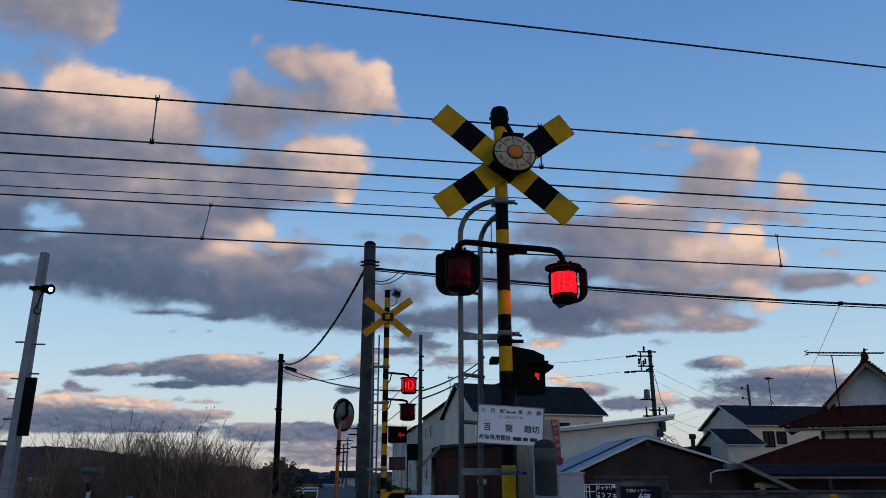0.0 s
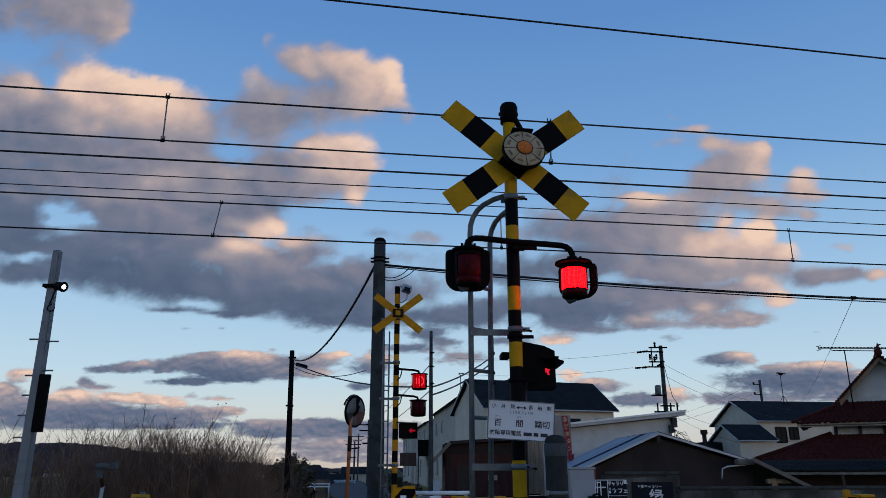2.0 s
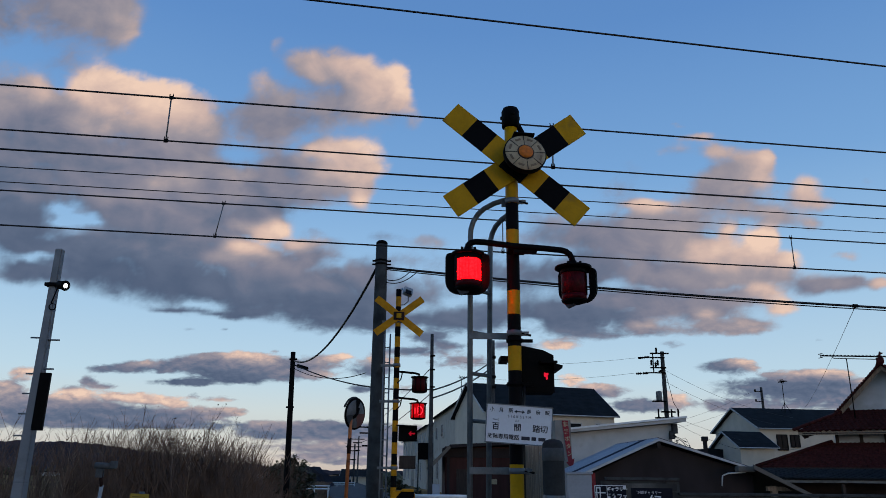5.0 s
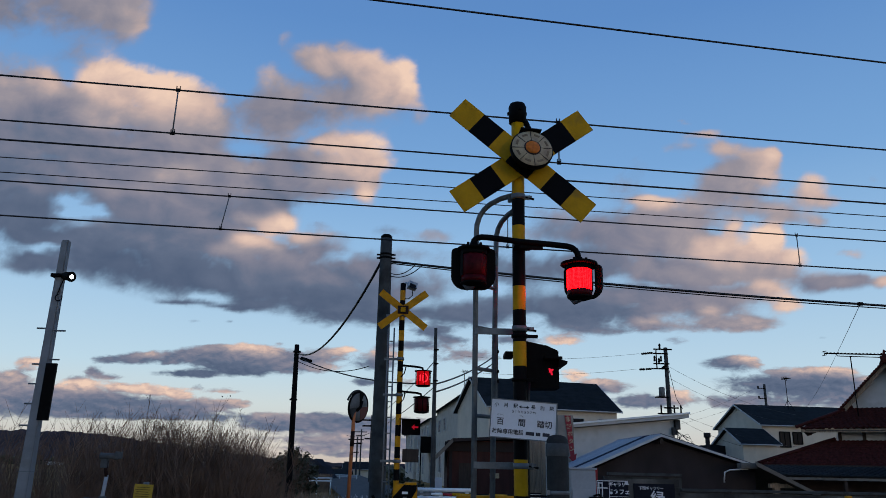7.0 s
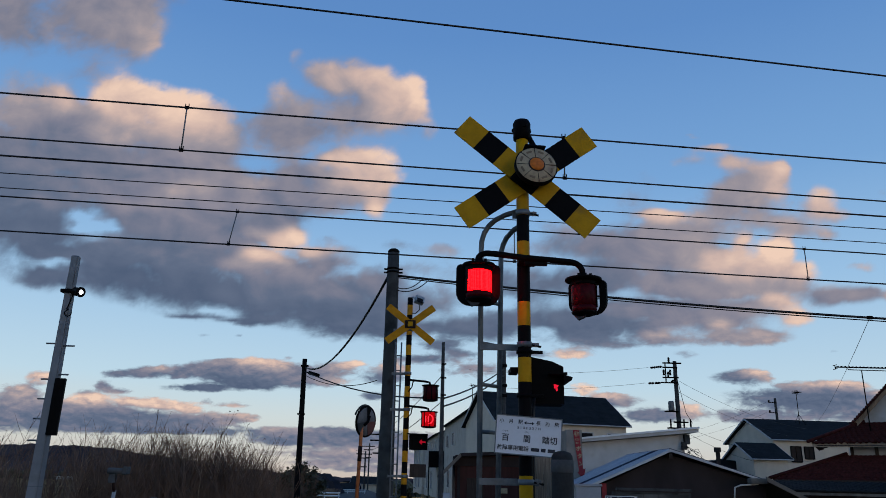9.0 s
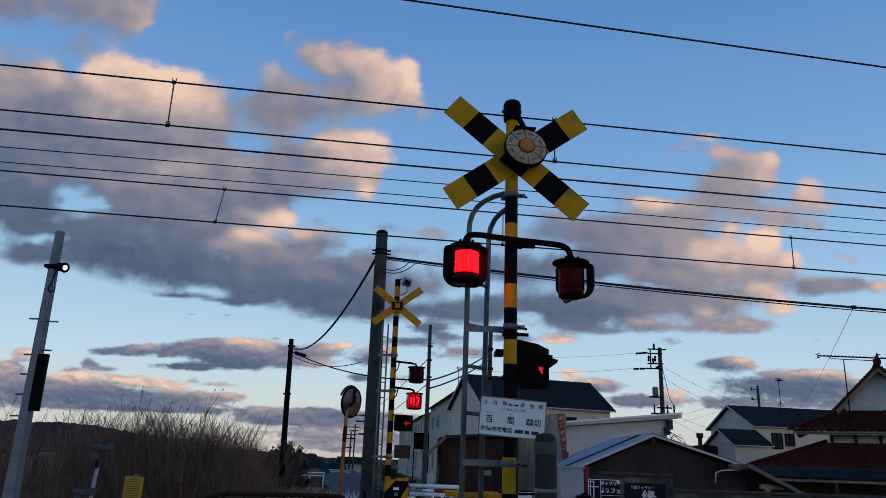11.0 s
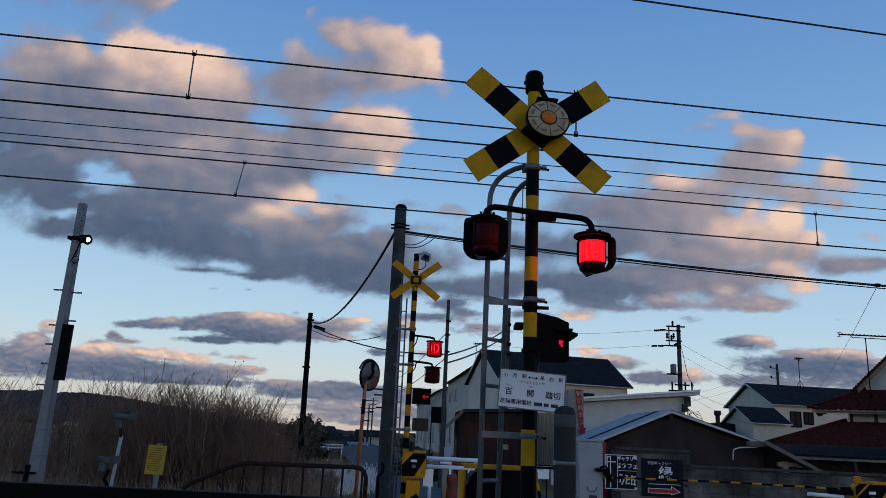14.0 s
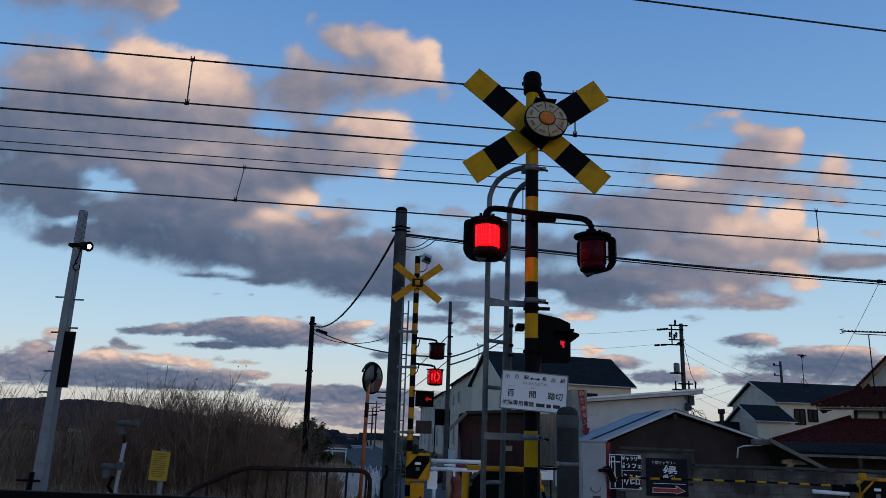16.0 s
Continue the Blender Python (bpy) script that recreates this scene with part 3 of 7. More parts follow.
    li = math_node("MULTIPLY_ADD", math_node("MULTIPLY", math_node("SUBTRACT", near, far), lift), 1.0, attr("sunlit", "Fac"))
    li = math_node("MULTIPLY_ADD", math_node("SUBTRACT", fine, 0.5), 0.07, li)
    billow = math_node("MULTIPLY", math_node("SUBTRACT", 1.0, ragged), math_node("MULTIPLY_ADD", attr("sunlit", "Fac"), 0.9, 0.25))
    li = math_node("MULTIPLY_ADD", math_node("SUBTRACT", low_fine, low_lee), billow, li)
    ramp = n.new("ShaderNodeValToRGB")
    e = ramp.color_ramp.elements
    e[0].position, e[0].color = 0.0, (0.062, 0.096, 0.168, 1)
    e[1].position, e[1].color = 1.0, (0.86, 0.62, 0.49, 1)
    for at, col in ((0.20, (0.122, 0.157, 0.238, 1)), (0.34, (0.212, 0.216, 0.284, 1)), (0.52, (0.335, 0.300, 0.335, 1)), (0.76, (0.61, 0.452, 0.405, 1))):
        x = e.new(at)
        x.color = col
    l.new(li, ramp.inputs[0])
    em, tr, mx, out = n.new("ShaderNodeEmission"), n.new("ShaderNodeBsdfTransparent"), n.new("ShaderNodeMixShader"), n.new("ShaderNodeOutputMaterial")
    l.new(ramp.outputs[0], em.inputs[0])
    l.new(ar.outputs[0], mx.inputs[0])
    l.new(tr.outputs[0], mx.inputs[1])
    l.new(em.outputs[0], mx.inputs[2])
    l.new(mx.outputs[0], out.inputs[0])
    me.materials.append(m)
    for p in me.polygons:
        p.use_smooth = True
    return tagged(new("sky_backdrop", me), "broken dusk clouds, grey below and peach where lit", "sky", kind="structure")


clouds = cloud_layer()


# ---- ground, road, tracks ----
def ground_height(x, y):
    z = 0.0
    if y > 13:
        f = min(1, (y - 13) / 6)
        if x < -2.5:
            z -= 0.5 * f * min(1, (-2.5 - x) / 3)
        if x > 4.5:
            z -= 0.35 * f * min(1, (x - 4.5) / 2)
    return z


def ground():
    bm = B()
    xs = sorted({round(s * v, 2) for s in (-1, 1) for v in [0, 1, 2, 3, 4, 5, 6, 8, 10, 13, 17, 23, 32, 48, 75, 120, 200, 350, 600, 1000, 1800, 3000]})
    ys = [-3000, -1000, -300, -100, -40, -15, -5, 0, 3, 5, 7, 9, 11, 13, 14, 15, 17, 19, 21, 24, 28, 34, 45, 60, 90, 140, 220, 400, 700, 1200, 2000, 3000]
    grid = [[bm.verts.new((x, y, ground_height(x, y) - 0.02)) for x in xs] for y in ys]
    for i in range(len(ys) - 1):
        for j in range(len(xs) - 1):
            bm.faces.new((grid[i][j], grid[i][j + 1], grid[i + 1][j + 1], grid[i + 1][j])).smooth = True
    solo("ground", bm, EARTH, "dry winter field and verge soil", "ground", "structure")


ground()
ROAD_MID = [(1.8, -60), (1.8, 0), (1.7, 8), (1.5, 16), (0.6, 24), (-0.9, 36), (-6.0, 70), (-14.0, 140), (-60, 420)]


def ribbon(name, mid, half, z, material, label, category):
    bm = B()
    prev = None
    for i, p in enumerate(mid):
        a, b = Vector(mid[max(i - 1, 0)]), Vector(mid[min(i + 1, len(mid) - 1)])
        d = (b - a).normalized()
        nrm = Vector((d.y, -d.x))
        row = []
        for s in (-1, 1):
            q = Vector(p) + nrm * half * s
            row.append(bm.verts.new((q.x, q.y, z)))
        if prev:
            bm.faces.new((prev[0], prev[1], row[1], row[0]))
        prev = row
    solo(name, bm, material, label, category, "structure")


ribbon("road", ROAD_MID, 2.6, 0.006, ASPHALT, "grey worn asphalt lane over the crossing", "road")
TD = Vector((math.cos(radians(6.6)), math.sin(radians(6.6)), 0))
TN = Vector((-TD.y, TD.x, 0))


def on_track(s, off, z):
    """A place s metres along the line and off metres beyond the first track's middle."""
    return Vector((0, 8.06, 0)) + TD * s + TN * off + Vector((0, 0, z))


def track(off):
    bm = B()
    for sgn in (-1, 1):
        slab(bm, [(-0.035, 0.0), (0.035, 0.0), (0.035, 0.14), (-0.035, 0.14)], -200, 200, "x")
        made = bm.verts[-8:]
        bmesh.ops.translate(bm, vec=(0, sgn * 0.56, -0.1), verts=made)
    t = solo("rail", bm, STEEL, "pair of brown steel rails set in the crossing", "rails", "structure", at=pose(*on_track(0, off, 0.0), 0, 0, 6.6))
    bm = B()
    for a, b in ((-200, -2.6), (5.0, 200)):
        slab(bm, [(-1.7, -0.05), (1.7, -0.05), (1.3, 0.03), (-1.3, 0.03)], a, b, "x")
    solo("ballast", bm, BALLAST, "grey-brown crushed stone beneath the rails", "ballast", "structure", at=pose(*on_track(0, off, 0.0), 0, 0, 6.6))


track(0.0)
track(3.6)


# ---- overhead line ----
def wire(name, pts, r, label, category="wire"):
    bm = B()
    tube(bm, pts, r, 6)
    return solo(name, bm, WIRE, label, category, group="overhead wires")


def line_wire(name, off, z, r, label, ang=6.6, base=None, sagging=0.0):
    d = Vector((math.cos(radians(ang)), math.sin(radians(ang)), 0))
    o = Vector(base) if base else on_track(0, off, z)
    return wire(name, [o + d * s - Vector((0, 0, sagging * (1 - (s / 60) ** 2))) for s in range(-60, 61, 6)], r, label)


line_wire("contact_wire", 0.0, 5.1, 0.0095, "dark grooved contact wire over the nearer track")
line_wire("messenger_wire", 0.0, 6.06, 0.0105, "twisted messenger wire over the nearer track", base=(0, 8.06, 5.645), ang=6.6)
line_wire("contact_wire", 3.6, 5.1, 0.012, "dark grooved contact wire over the farther track", base=(0, 11.68, 5.1), ang=6.95)
line_wire("messenger_wire", 3.6, 6.06, 0.012, "twisted messenger wire over the farther track", base=(0, 11.68, 5.665), ang=6.95)
line_wire("feeder_wire", 0, 6.5, 0.016, "thick black feeder cable above the tracks", base=(0, 11.97, 6.5), ang=6.45)
line_wire("feeder_wire", 0, 6.5, 0.009, "thin line wire above the tracks", base=(0, 12.7, 6.5), ang=6.0)
line_wire("feeder_wire", 0, 6.5, 0.009, "thin line wire above the tracks", base=(0, 13.47, 6.5), ang=6.2)
line_wire("feeder_wire", 0, 7.5, 0.014, "single black cable high over the verge", base=(2.59, 9.02, 7.5), ang=8.44)


def dropper(low, high, label):
    low, high = Vector(low), Vector(high)
    t = thing("dropper", Matrix.Translation(low), label, "wire clip", "droppers")
    d = high - low
    tubepart("rod", [(0, 0, 0), tuple(d)], 0.009, GALV, t, seg=6)
    for p in ((0, 0, 0), tuple(d)):
        bm = B()
        box(bm, p, (0.035, 0.02, 0.04), None, 0.006)
        tube(bm, [(p[0] - 0.02, p[1], p[2] - 0.02), (p[0] - 0.02, p[1], p[2] + 0.05)], 0.006, 6)
        tube(bm, [(p[0] + 0.02, p[1], p[2] - 0.02), (p[0] + 0.02, p[1], p[2] + 0.05)], 0.006, 6)
        part("clamp", bm, BLACK_METAL, t)


for x0 in (-2.965, 1.543):
    dropper((x0, 8.06 + x0 * 0.1157 + 0.0, 5.1), (x0, 8.06 + x0 * 0.1157, 5.645), "thin steel dropper between messenger and contact wire")
for x0, x1 in ((-3.35, -3.265), (1.32, 1.32), (6.62, 6.62)):
    dropper((x0, 11.68 + x0 * 0.1219, 5.1), (x1, 11.68 + x1 * 0.1219, 5.665), "thin steel dropper between messenger and contact wire")


# ---- near crossing signal ----
def banded(stops, first, r, seg=20):
    """A pole in bands of yellow (0) and black (1) between the heights given."""
    bm = B()
    tube(bm, [(0, 0, z) for z in stops], r, seg)
    bm.faces.ensure_lookup_table()
    for f in bm.faces:
        z = f.calc_center_median().z
        k = sum(z > s for s in stops[1:-1])
        f.material_index = (k + first) % 2
    return bm


def cross_board(length, width, stops, m):
    """One arm of the crossbuck, in bands across its length, rounded at the rim."""
    bm = B()
    xs = [-length / 2 + length * s for s in stops]
    rows = [[bm.verts.new((x, yy, zz)) for yy, zz in ((-0.006, -width / 2), (-0.006, width / 2), (0.006, width / 2), (0.006, -width / 2))] for x in xs]
    for k, (a, b) in enumerate(zip(rows, rows[1:])):
        for i in range(4):
            f = bm.faces.new((a[i], a[(i + 1) % 4], b[(i + 1) % 4], b[i]))
            f.material_index = k % 2
    bm.faces.new(rows[0])
    bm.faces.new(rows[-1])
    bmesh.ops.transform(bm, matrix=m, verts=bm.verts[:])
    return bm


def drum(r, z0, z1, ring=28):
    """The turning drum of a warning lamp: one half glows, the other is dark glass."""
    bm = B()
    prof = [(r * 0.93, z0), (r, z0 + 0.006), (r, z1 - 0.004), (r * 0.96, z1)]
    lathe(bm, prof, ring)
    for f in bm.faces:
        c = f.calc_center_median()
        if abs(f.normal.z) < 0.9 and c.xy.length > r * 0.5:
            f.material_index = 1 if c.y < 0 else 0
    return bm


def plate_outline(w, top, bottom, corner, n=6):
    pts = [(-w / 2, top - 0.03), (-w / 2 + 0.008, top - 0.009), (-w / 2 + 0.03, top), (w / 2 - 0.03, top), (w / 2 - 0.008, top - 0.009), (w / 2, top - 0.03)]
    for k in range(n + 1):
        a = radians(-90 * k / n)
        pts.append((w / 2 - corner + corner * math.cos(a), bottom + corner + corner * math.sin(a)))
    for k in range(n + 1):
        a = radians(-90 - 90 * k / n)
        pts.append((-w / 2 + corner + corner * math.cos(a), bottom + corner + corner * math.sin(a)))
    return pts


def warning_lamp(parent, at, shield_turn, phase, small=False, top=0.018, bottom=-0.272, left=0.152, win=(0.082, 0.082)):
    """A round red lamp with a cap, a rounded black shield behind it and a clear visor beneath. Returns the drum."""
    bm = B()
    lathe(bm, [(0.104 if small else 0.118, -0.014), (0.114 if small else 0.132, -0.006), (0.112 if small else 0.130, 0.006), (0.06, 0.022), (0.03, 0.026), (0.026, 0.050)], 28)
    lathe(bm, [(0.0895, -0.044), (0.0915, -0.042), (0.0915, -0.010)], 28)
    for k in range(4):
        box(bm, (0.06 * math.cos(k * 1.57 + 0.8), 0.06 * math.sin(k * 1.57 + 0.8), 0.026), (0.018, 0.018, 0.025), None, 0.004)
    lamp = part("warning_lamp", bm, BLACK_METAL, parent, "round black lamp cap", at)
    bm = B()
    lathe(bm, [(0.075, -0.238), (0.086, -0.232), (0.0885, -0.195)], 28)
    part("lens_base", bm, RED_LENS, lamp, "dark red lower lens")
    bm = B()
    lathe(bm, [(0.05, -0.262), (0.085, -0.250), (0.092, -0.236), (0.05, -0.230)], 24)
    part("bottom_ring", bm, BLACK_METAL, lamp)
    # rounded black shield with a window round the lens
    bm = B()
    for side, w, gap in ((1, 0.152, win[1]), (-1, left, win[0])):
        half = [(x, z) for x, z in plate_outline(2 * w, top, bottom, 0.095) if x >= 0]
        ring = [(0.0, top)] + half + [(0.0, bottom), (0.0, -0.236), (0.04, -0.235), (gap - 0.014, -0.222), (gap, -0.19), (gap, top - 0.03), (0.0, top - 0.03)]
        slab(bm, [(side * x, z) for x, z in ring], 0.035, 0.065)
    part("shield", bm, BLACK_METAL, lamp, "matt black shield with rounded lower corners", pose(0, 0, 0, 0, 0, shield_turn))
    bm = B()
    slab(bm, [(-0.085, -0.24), (0.01, -0.258), (0.0, -0.275), (-0.045, -0.290)], -0.02, 0.01)
    part("visor", bm, COWBELL, lamp, "small grimy clear visor", pose(0, 0, 0, 0, 0, shield_turn))
    # added half shell blocks the drum's glow at the rear, open towards the road
    bm = B()
    inner, outer = [], []
    for k in range(17):
        a = radians(-9 + 198 * k / 16)
        inner.append((0.0892 * math.cos(a), 0.0892 * math.sin(a)))
        outer.append((0.0935 * math.cos(a), 0.0935 * math.sin(a)))
    slab(bm, inner + outer[::-1], -0.197, -0.010, "z")
    part("blackout_shell", bm, BLACK_METAL, lamp, "added black half shell that hides the drum's lit half", pose(0, 0, 0, 0, 0, phase))
    lens = part("lens", drum(0.0885, -0.194, -0.046), [RED_LENS, RED_ON], lamp, "red lens that flashes by turns")
    return lens


def near_signal():
    t = thing("crossing_signal", pose(0.615, 4.95, 0), "yellow and black railway crossing signal with flashing red lamps", "crossing signal")
    stops = [0.0, 0.20, 0.39, 0.58, 0.77, 0.96, 1.15, 1.35, 1.575, 2.18, 2.345, 2.565, 2.733, 3.055, 3.175, 3.375, 4.08]
    part("pole", banded(stops, 1, 0.0455), [YELLOW, BLACK], t, "pole painted in yellow and black bands")
    bm = B()
    lathe(bm, [(0.046, 3.975), (0.064, 3.985), (0.067, 4.108), (0.056, 4.135), (0.01, 4.141)], 24)
    for a in (20, 160, 280):
        box(bm, (0.066 * math.cos(radians(a)), 0.066 * math.sin(radians(a)), 4.07), (0.022, 0.022, 0.022), None, 0.003)
    part("pole_cap", bm, BLACK_METAL, t, "black cap with set screws")
    bm = B()
    tube(bm, [(0.05, 0.05, 4.05), (0.085, 0.04, 3.97), (0.12, 0.02, 3.88)], 0.022, 8)
    part("cap_bracket", bm, BLACK_METAL, t)
    # crossbuck
    part("cross_board", cross_board(1.235, 0.178, [0.0, 0.152, 0.305, 0.70, 0.852, 1.0], pose(0.018, -0.075, 3.660, 0, 40.4, 0)), [YELLOW, BLACK], t, "yellow and black striped board")
    part("cross_board", cross_board(1.15, 0.188, [0.0, 0.15, 0.31, 0.70, 0.862, 1.0], pose(0.024, -0.060, 3.660, 0, -35.4, 0)), [YELLOW, BLACK], t, "yellow and black striped board")
    boxpart("board_bracket", (0.03, -0.09, 3.635), (0.20, 0.02, 0.17), BLACK_METAL, t, "black centre plate", pose(0, 0, 0, 0, 40, 0), 0.004)
    # round loudspeaker
    face = pose(0.076, -0.19, 3.69, 78, 0, 8) @ Matrix.Scale(1.025, 4)
    bm = B()
    lathe(bm, [(0.05, -0.115), (0.09, -0.11), (0.135, -0.045), (0.150, -0.03), (0.152, 0.006), (0.145, 0.010)], 32)
    sp = part("loudspeaker", bm, BLACK_METAL, t, "round black loudspeaker", face)
    bm = B()
    lathe(bm, [(0.146, 0.004), (0.142, 0.013), (0.05, 0.020)], 40)
    part("speaker_face", bm, CREAM, sp, "weathered cream speaker face")
    bm = B()
    lathe(bm, [(0.052, 0.018), (0.050, 0.028), (0.02, 0.034)], 24)
    part("speaker_centre", bm, AMBER, sp, "orange round centre")
    for k in range(8):
        bm = B()
        box(bm, (0.098, 0, 0.0175), (0.092, 0.004, 0.004))
        part("spoke", bm, TIMBER, sp, "", pose(0, 0, 0, 0, 0, 45 * k + 3))
    slot = mat("worn_slot", (0.17, 0.12, 0.08), 0.8)
    bm = B()
    lathe(bm, [(0.060, 0.0170), (0.060, 0.0225), (0.050, 0.0235)], 24)
    part("centre_ring", bm, TIMBER, sp, "dark ring round the centre")
    for k in range(8):
        a = radians(45 * k + 25)
        bm = B()
        box(bm, (0.112 * math.cos(a), 0.112 * math.sin(a), 0.0165), (0.016, 0.042, 0.003), pose(0, 0, 0, 0, 0, 45 * k + 25), 0.001)
        part("sound_slot", bm, slot, sp, "worn sound slot")
    boxpart("speaker_hood", (0, 0.155, -0.01), (0.15, 0.012, 0.08), BLACK_METAL, sp, bevel=0.003)
    # lamp arm and lamps
    arm_y = -0.14
    tubepart("lamp_arm", [(-0.335, arm_y, 2.960), (-0.334, arm_y, 2.99), (-0.326, arm_y, 3.016), (-0.306, arm_y, 3.034), (-0.275, arm_y, 3.043), (-0.22, arm_y, 3.041), (-0.014, arm_y, 3.018), (0.20, arm_y, 3.004), (0.315, arm_y, 2.994), (0.35, arm_y, 2.984), (0.374, arm_y, 2.965), (0.388, arm_y, 2.938), (0.394, arm_y, 2.88)], 0.021, BLACK_METAL, t, "bent black tube that carries both lamps", 12)
    bm = B()
    box(bm, (0.015, -0.075, 3.012), (0.125, 0.13, 0.045), None, 0.008)
    box(bm, (0.07, -0.12, 2.985), (0.16, 0.04, 0.03), None, 0.006)
    part("arm_clamp", bm, BLACK_METAL, t)
    l1 = warning_lamp(t, pose(-0.326, arm_y, 2.953), 0, 24, True)
    l2 = warning_lamp(t, pose(0.394, arm_y, 2.868) @ Matrix.Scale(0.96, 4), -30, -24, False, -0.004, -0.250, 0.127, (0.10, 0.101))
    # ladder
    tubepart("ladder_rail", [(-0.30, 0.15, 0.0), (-0.290, 0.15, 3.17), (-0.286, 0.15, 3.23), (-0.268, 0.146, 3.29), (-0.235, 0.136, 3.343), (-0.19, 0.12, 3.382), (-0.12, 0.09, 3.413), (-0.03, 0.05, 3.430)], 0.0195, GALV, t, "curved galvanised ladder rail", 10)
    tubepart("ladder_rail", [(-0.179, 0.28, -0.03), (-0.133, 0.28, 3.13), (-0.130, 0.28, 3.19), (-0.118, 0.27, 3.24), (-0.095, 0.23, 3.285), (-0.06, 0.15, 3.31), (-0.01, 0.06, 3.325)], 0.0195, GALV, t, "curved galvanised ladder rail", 10)
    for z in (0.33, 0.63, 0.93, 1.235, 1.86, 2.18, 2.47, 2.78, 3.05):
        bm = B()
        tube(bm, [(-0.295, 0.15, z), (-0.175 + 0.013 * z, 0.28, z)], 0.014, 8)
        part("rung", bm, GALV, t)
    for z, w in ((1.535, 0.40), (2.435, 0.31), (3.395, 0.10), (0.75, 0.40)):
        bm = B()
        box(bm, ((-0.30 + w / 2) if w > 0.2 else -0.02, 0.115 if w > 0.2 else 0.05, z), (w, 0.012, 0.045), None, 0.003)
        tube(bm, [(0.0, 0, z - 0.018), (0.0, 0, z + 0.018)], 0.052, 16)
        box(bm, (0.075, 0.0, z), (0.05, 0.012, 0.03), None, 0.003)
        tube(bm, [(0.075, -0.03, z), (0.075, 0.03, z)], 0.009, 6)
        part("ladder_bracket", bm, GALV, t, "grey clamp with bolts")
        tubepart("clamp_bolt", [(0.05, 0.0, z), (0.115, 0.0, z - 0.012)], 0.008, BLACK_METAL, t, seg=6)
    for z in (2.385, 2.09):
        bm = B()
        tube(bm, [(0, 0, z - 0.012), (0, 0, z + 0.012)], 0.056, 16)
        box(bm, (0.085, 0, z), (0.08, 0.02, 0.022), None, 0.003)
        part("band_clamp", bm, BLACK_METAL, t)
    # direction indicator
    bm = B()
    slab(bm, [(0.045, 2.045), (0.275, 2.045), (0.275, 2.30), (0.20, 2.335), (0.045, 2.365)], 0.06, 0.24)
    ind = part("direction_indicator", bm, BLACK_METAL, t, "black box that shows the train's direction")
    bm = B()
    slab(bm, [(0.262, 2.235), (0.320, 2.218), (0.316, 2.200), (0.262, 2.18)], -0.03, 0.24)
    slab(bm, [(0.17, 2.235), (0.285, 2.235), (0.285, 2.250), (0.17, 2.250)], -0.03, 0.08)
    part("hood", bm, BLACK_METAL, ind)
    boxpart("rear_hood", (-0.062, 0.12, 2.27), (0.06, 0.16, 0.035), BLACK_METAL, ind, bevel=0.004)
    bm = B()
    slab(bm, [(0.205, 2.180), (0.240, 2.172), (0.228, 2.158), (0.232, 2.135), (0.220, 2.132), (0.216, 2.152), (0.206, 2.150)], 0.052, 0.058)
    part("arrow", bm, RED_ARROW, ind, "glowing red arrow")
    # name board
    nb = part("name_board", B_board(0.428, 0.245), SIGN_WHITE, t, "white enamel name board with dark lettering", pose(0.005, -0.115, 1.82, 0, 3.6, 0))
    bm = B()
    for x0, z0, w, h in ((0, 0.1205, 0.432, 0.006), (0, -0.1205, 0.432, 0.006), (-0.213, 0, 0.006, 0.245), (0.213, 0, 0.006, 0.245)):
        box(bm, (x0, -0.002, z0), (w, 0.016, h))
    part("board_rim", bm, GALV, nb, "thin metal rim")
    ty = -0.0062
    for x0, ch in ((-0.178, "小"), (-0.118, "月"), (-0.056, "駅"), (0.060, "長"), (0.120, "府"), (0.180, "駅")):
        lettering("letter", ch, 0.031, pose(x0, ty, 0.083), INK, nb, bold=0.0005)
    bm = B()
    slab(bm, [(-0.034, 0.081), (-0.018, 0.092), (-0.018, 0.084), (0.018, 0.084), (0.018, 0.092), (0.034, 0.081), (0.018, 0.070), (0.018, 0.078), (-0.018, 0.078), (-0.018, 0.070)], -0.0068, -0.0055)
    part("double_arrow", bm, INK, nb)
    lettering("number", "5 1 0 K 5 2 7 M", 0.024, pose(0.0, ty, 0.048), INK, nb)
    lettering("letter", "ひゃく", 0.014, pose(-0.150, ty, 0.021), INK, nb)
    lettering("letter", "けん", 0.014, pose(-0.012, ty, 0.021), INK, nb)
    for x0, ch in ((-0.150, "百"), (-0.010, "間"), (0.112, "踏"), (0.162, "切")):
        lettering("letter", ch, 0.050, pose(x0, ty, -0.022), INK, nb, bold=0.0008)
    lettering("letter", "故障専用電話", 0.034, pose(-0.098, ty, -0.083), INK, nb, bold=0.0006)
    for x0, w in ((0.045, 0.054), (0.098, 0.03), (0.150, 0.046)):
        bm = B()
        box(bm, (x0, -0.0062, -0.083), (w, 0.0012, 0.022))
        part("number_bar", bm, INK, nb)
    boxpart("board_clip", (0.0, -0.08, 1.88), (0.11, 0.06, 0.03), GALV, t, bevel=0.003)
    # cables on the pole
    tubepart("cable", [(0.07, 0.06, 2.1), (0.06, 0.05, 1.98), (0.052, 0.03, 1.9), (0.05, 0.03, 0.0)], 0.012, WIRE, t, seg=6)
    return l1, l2


def B_board(w, h, d=0.01, bevel=0.002):
    bm = B()
    box(bm, (0, 0, 0), (w, d, h), None, bevel)
    return bm


near_lamps = near_signal()


# ---- far crossing signal ----
FAR_LAMPS = []


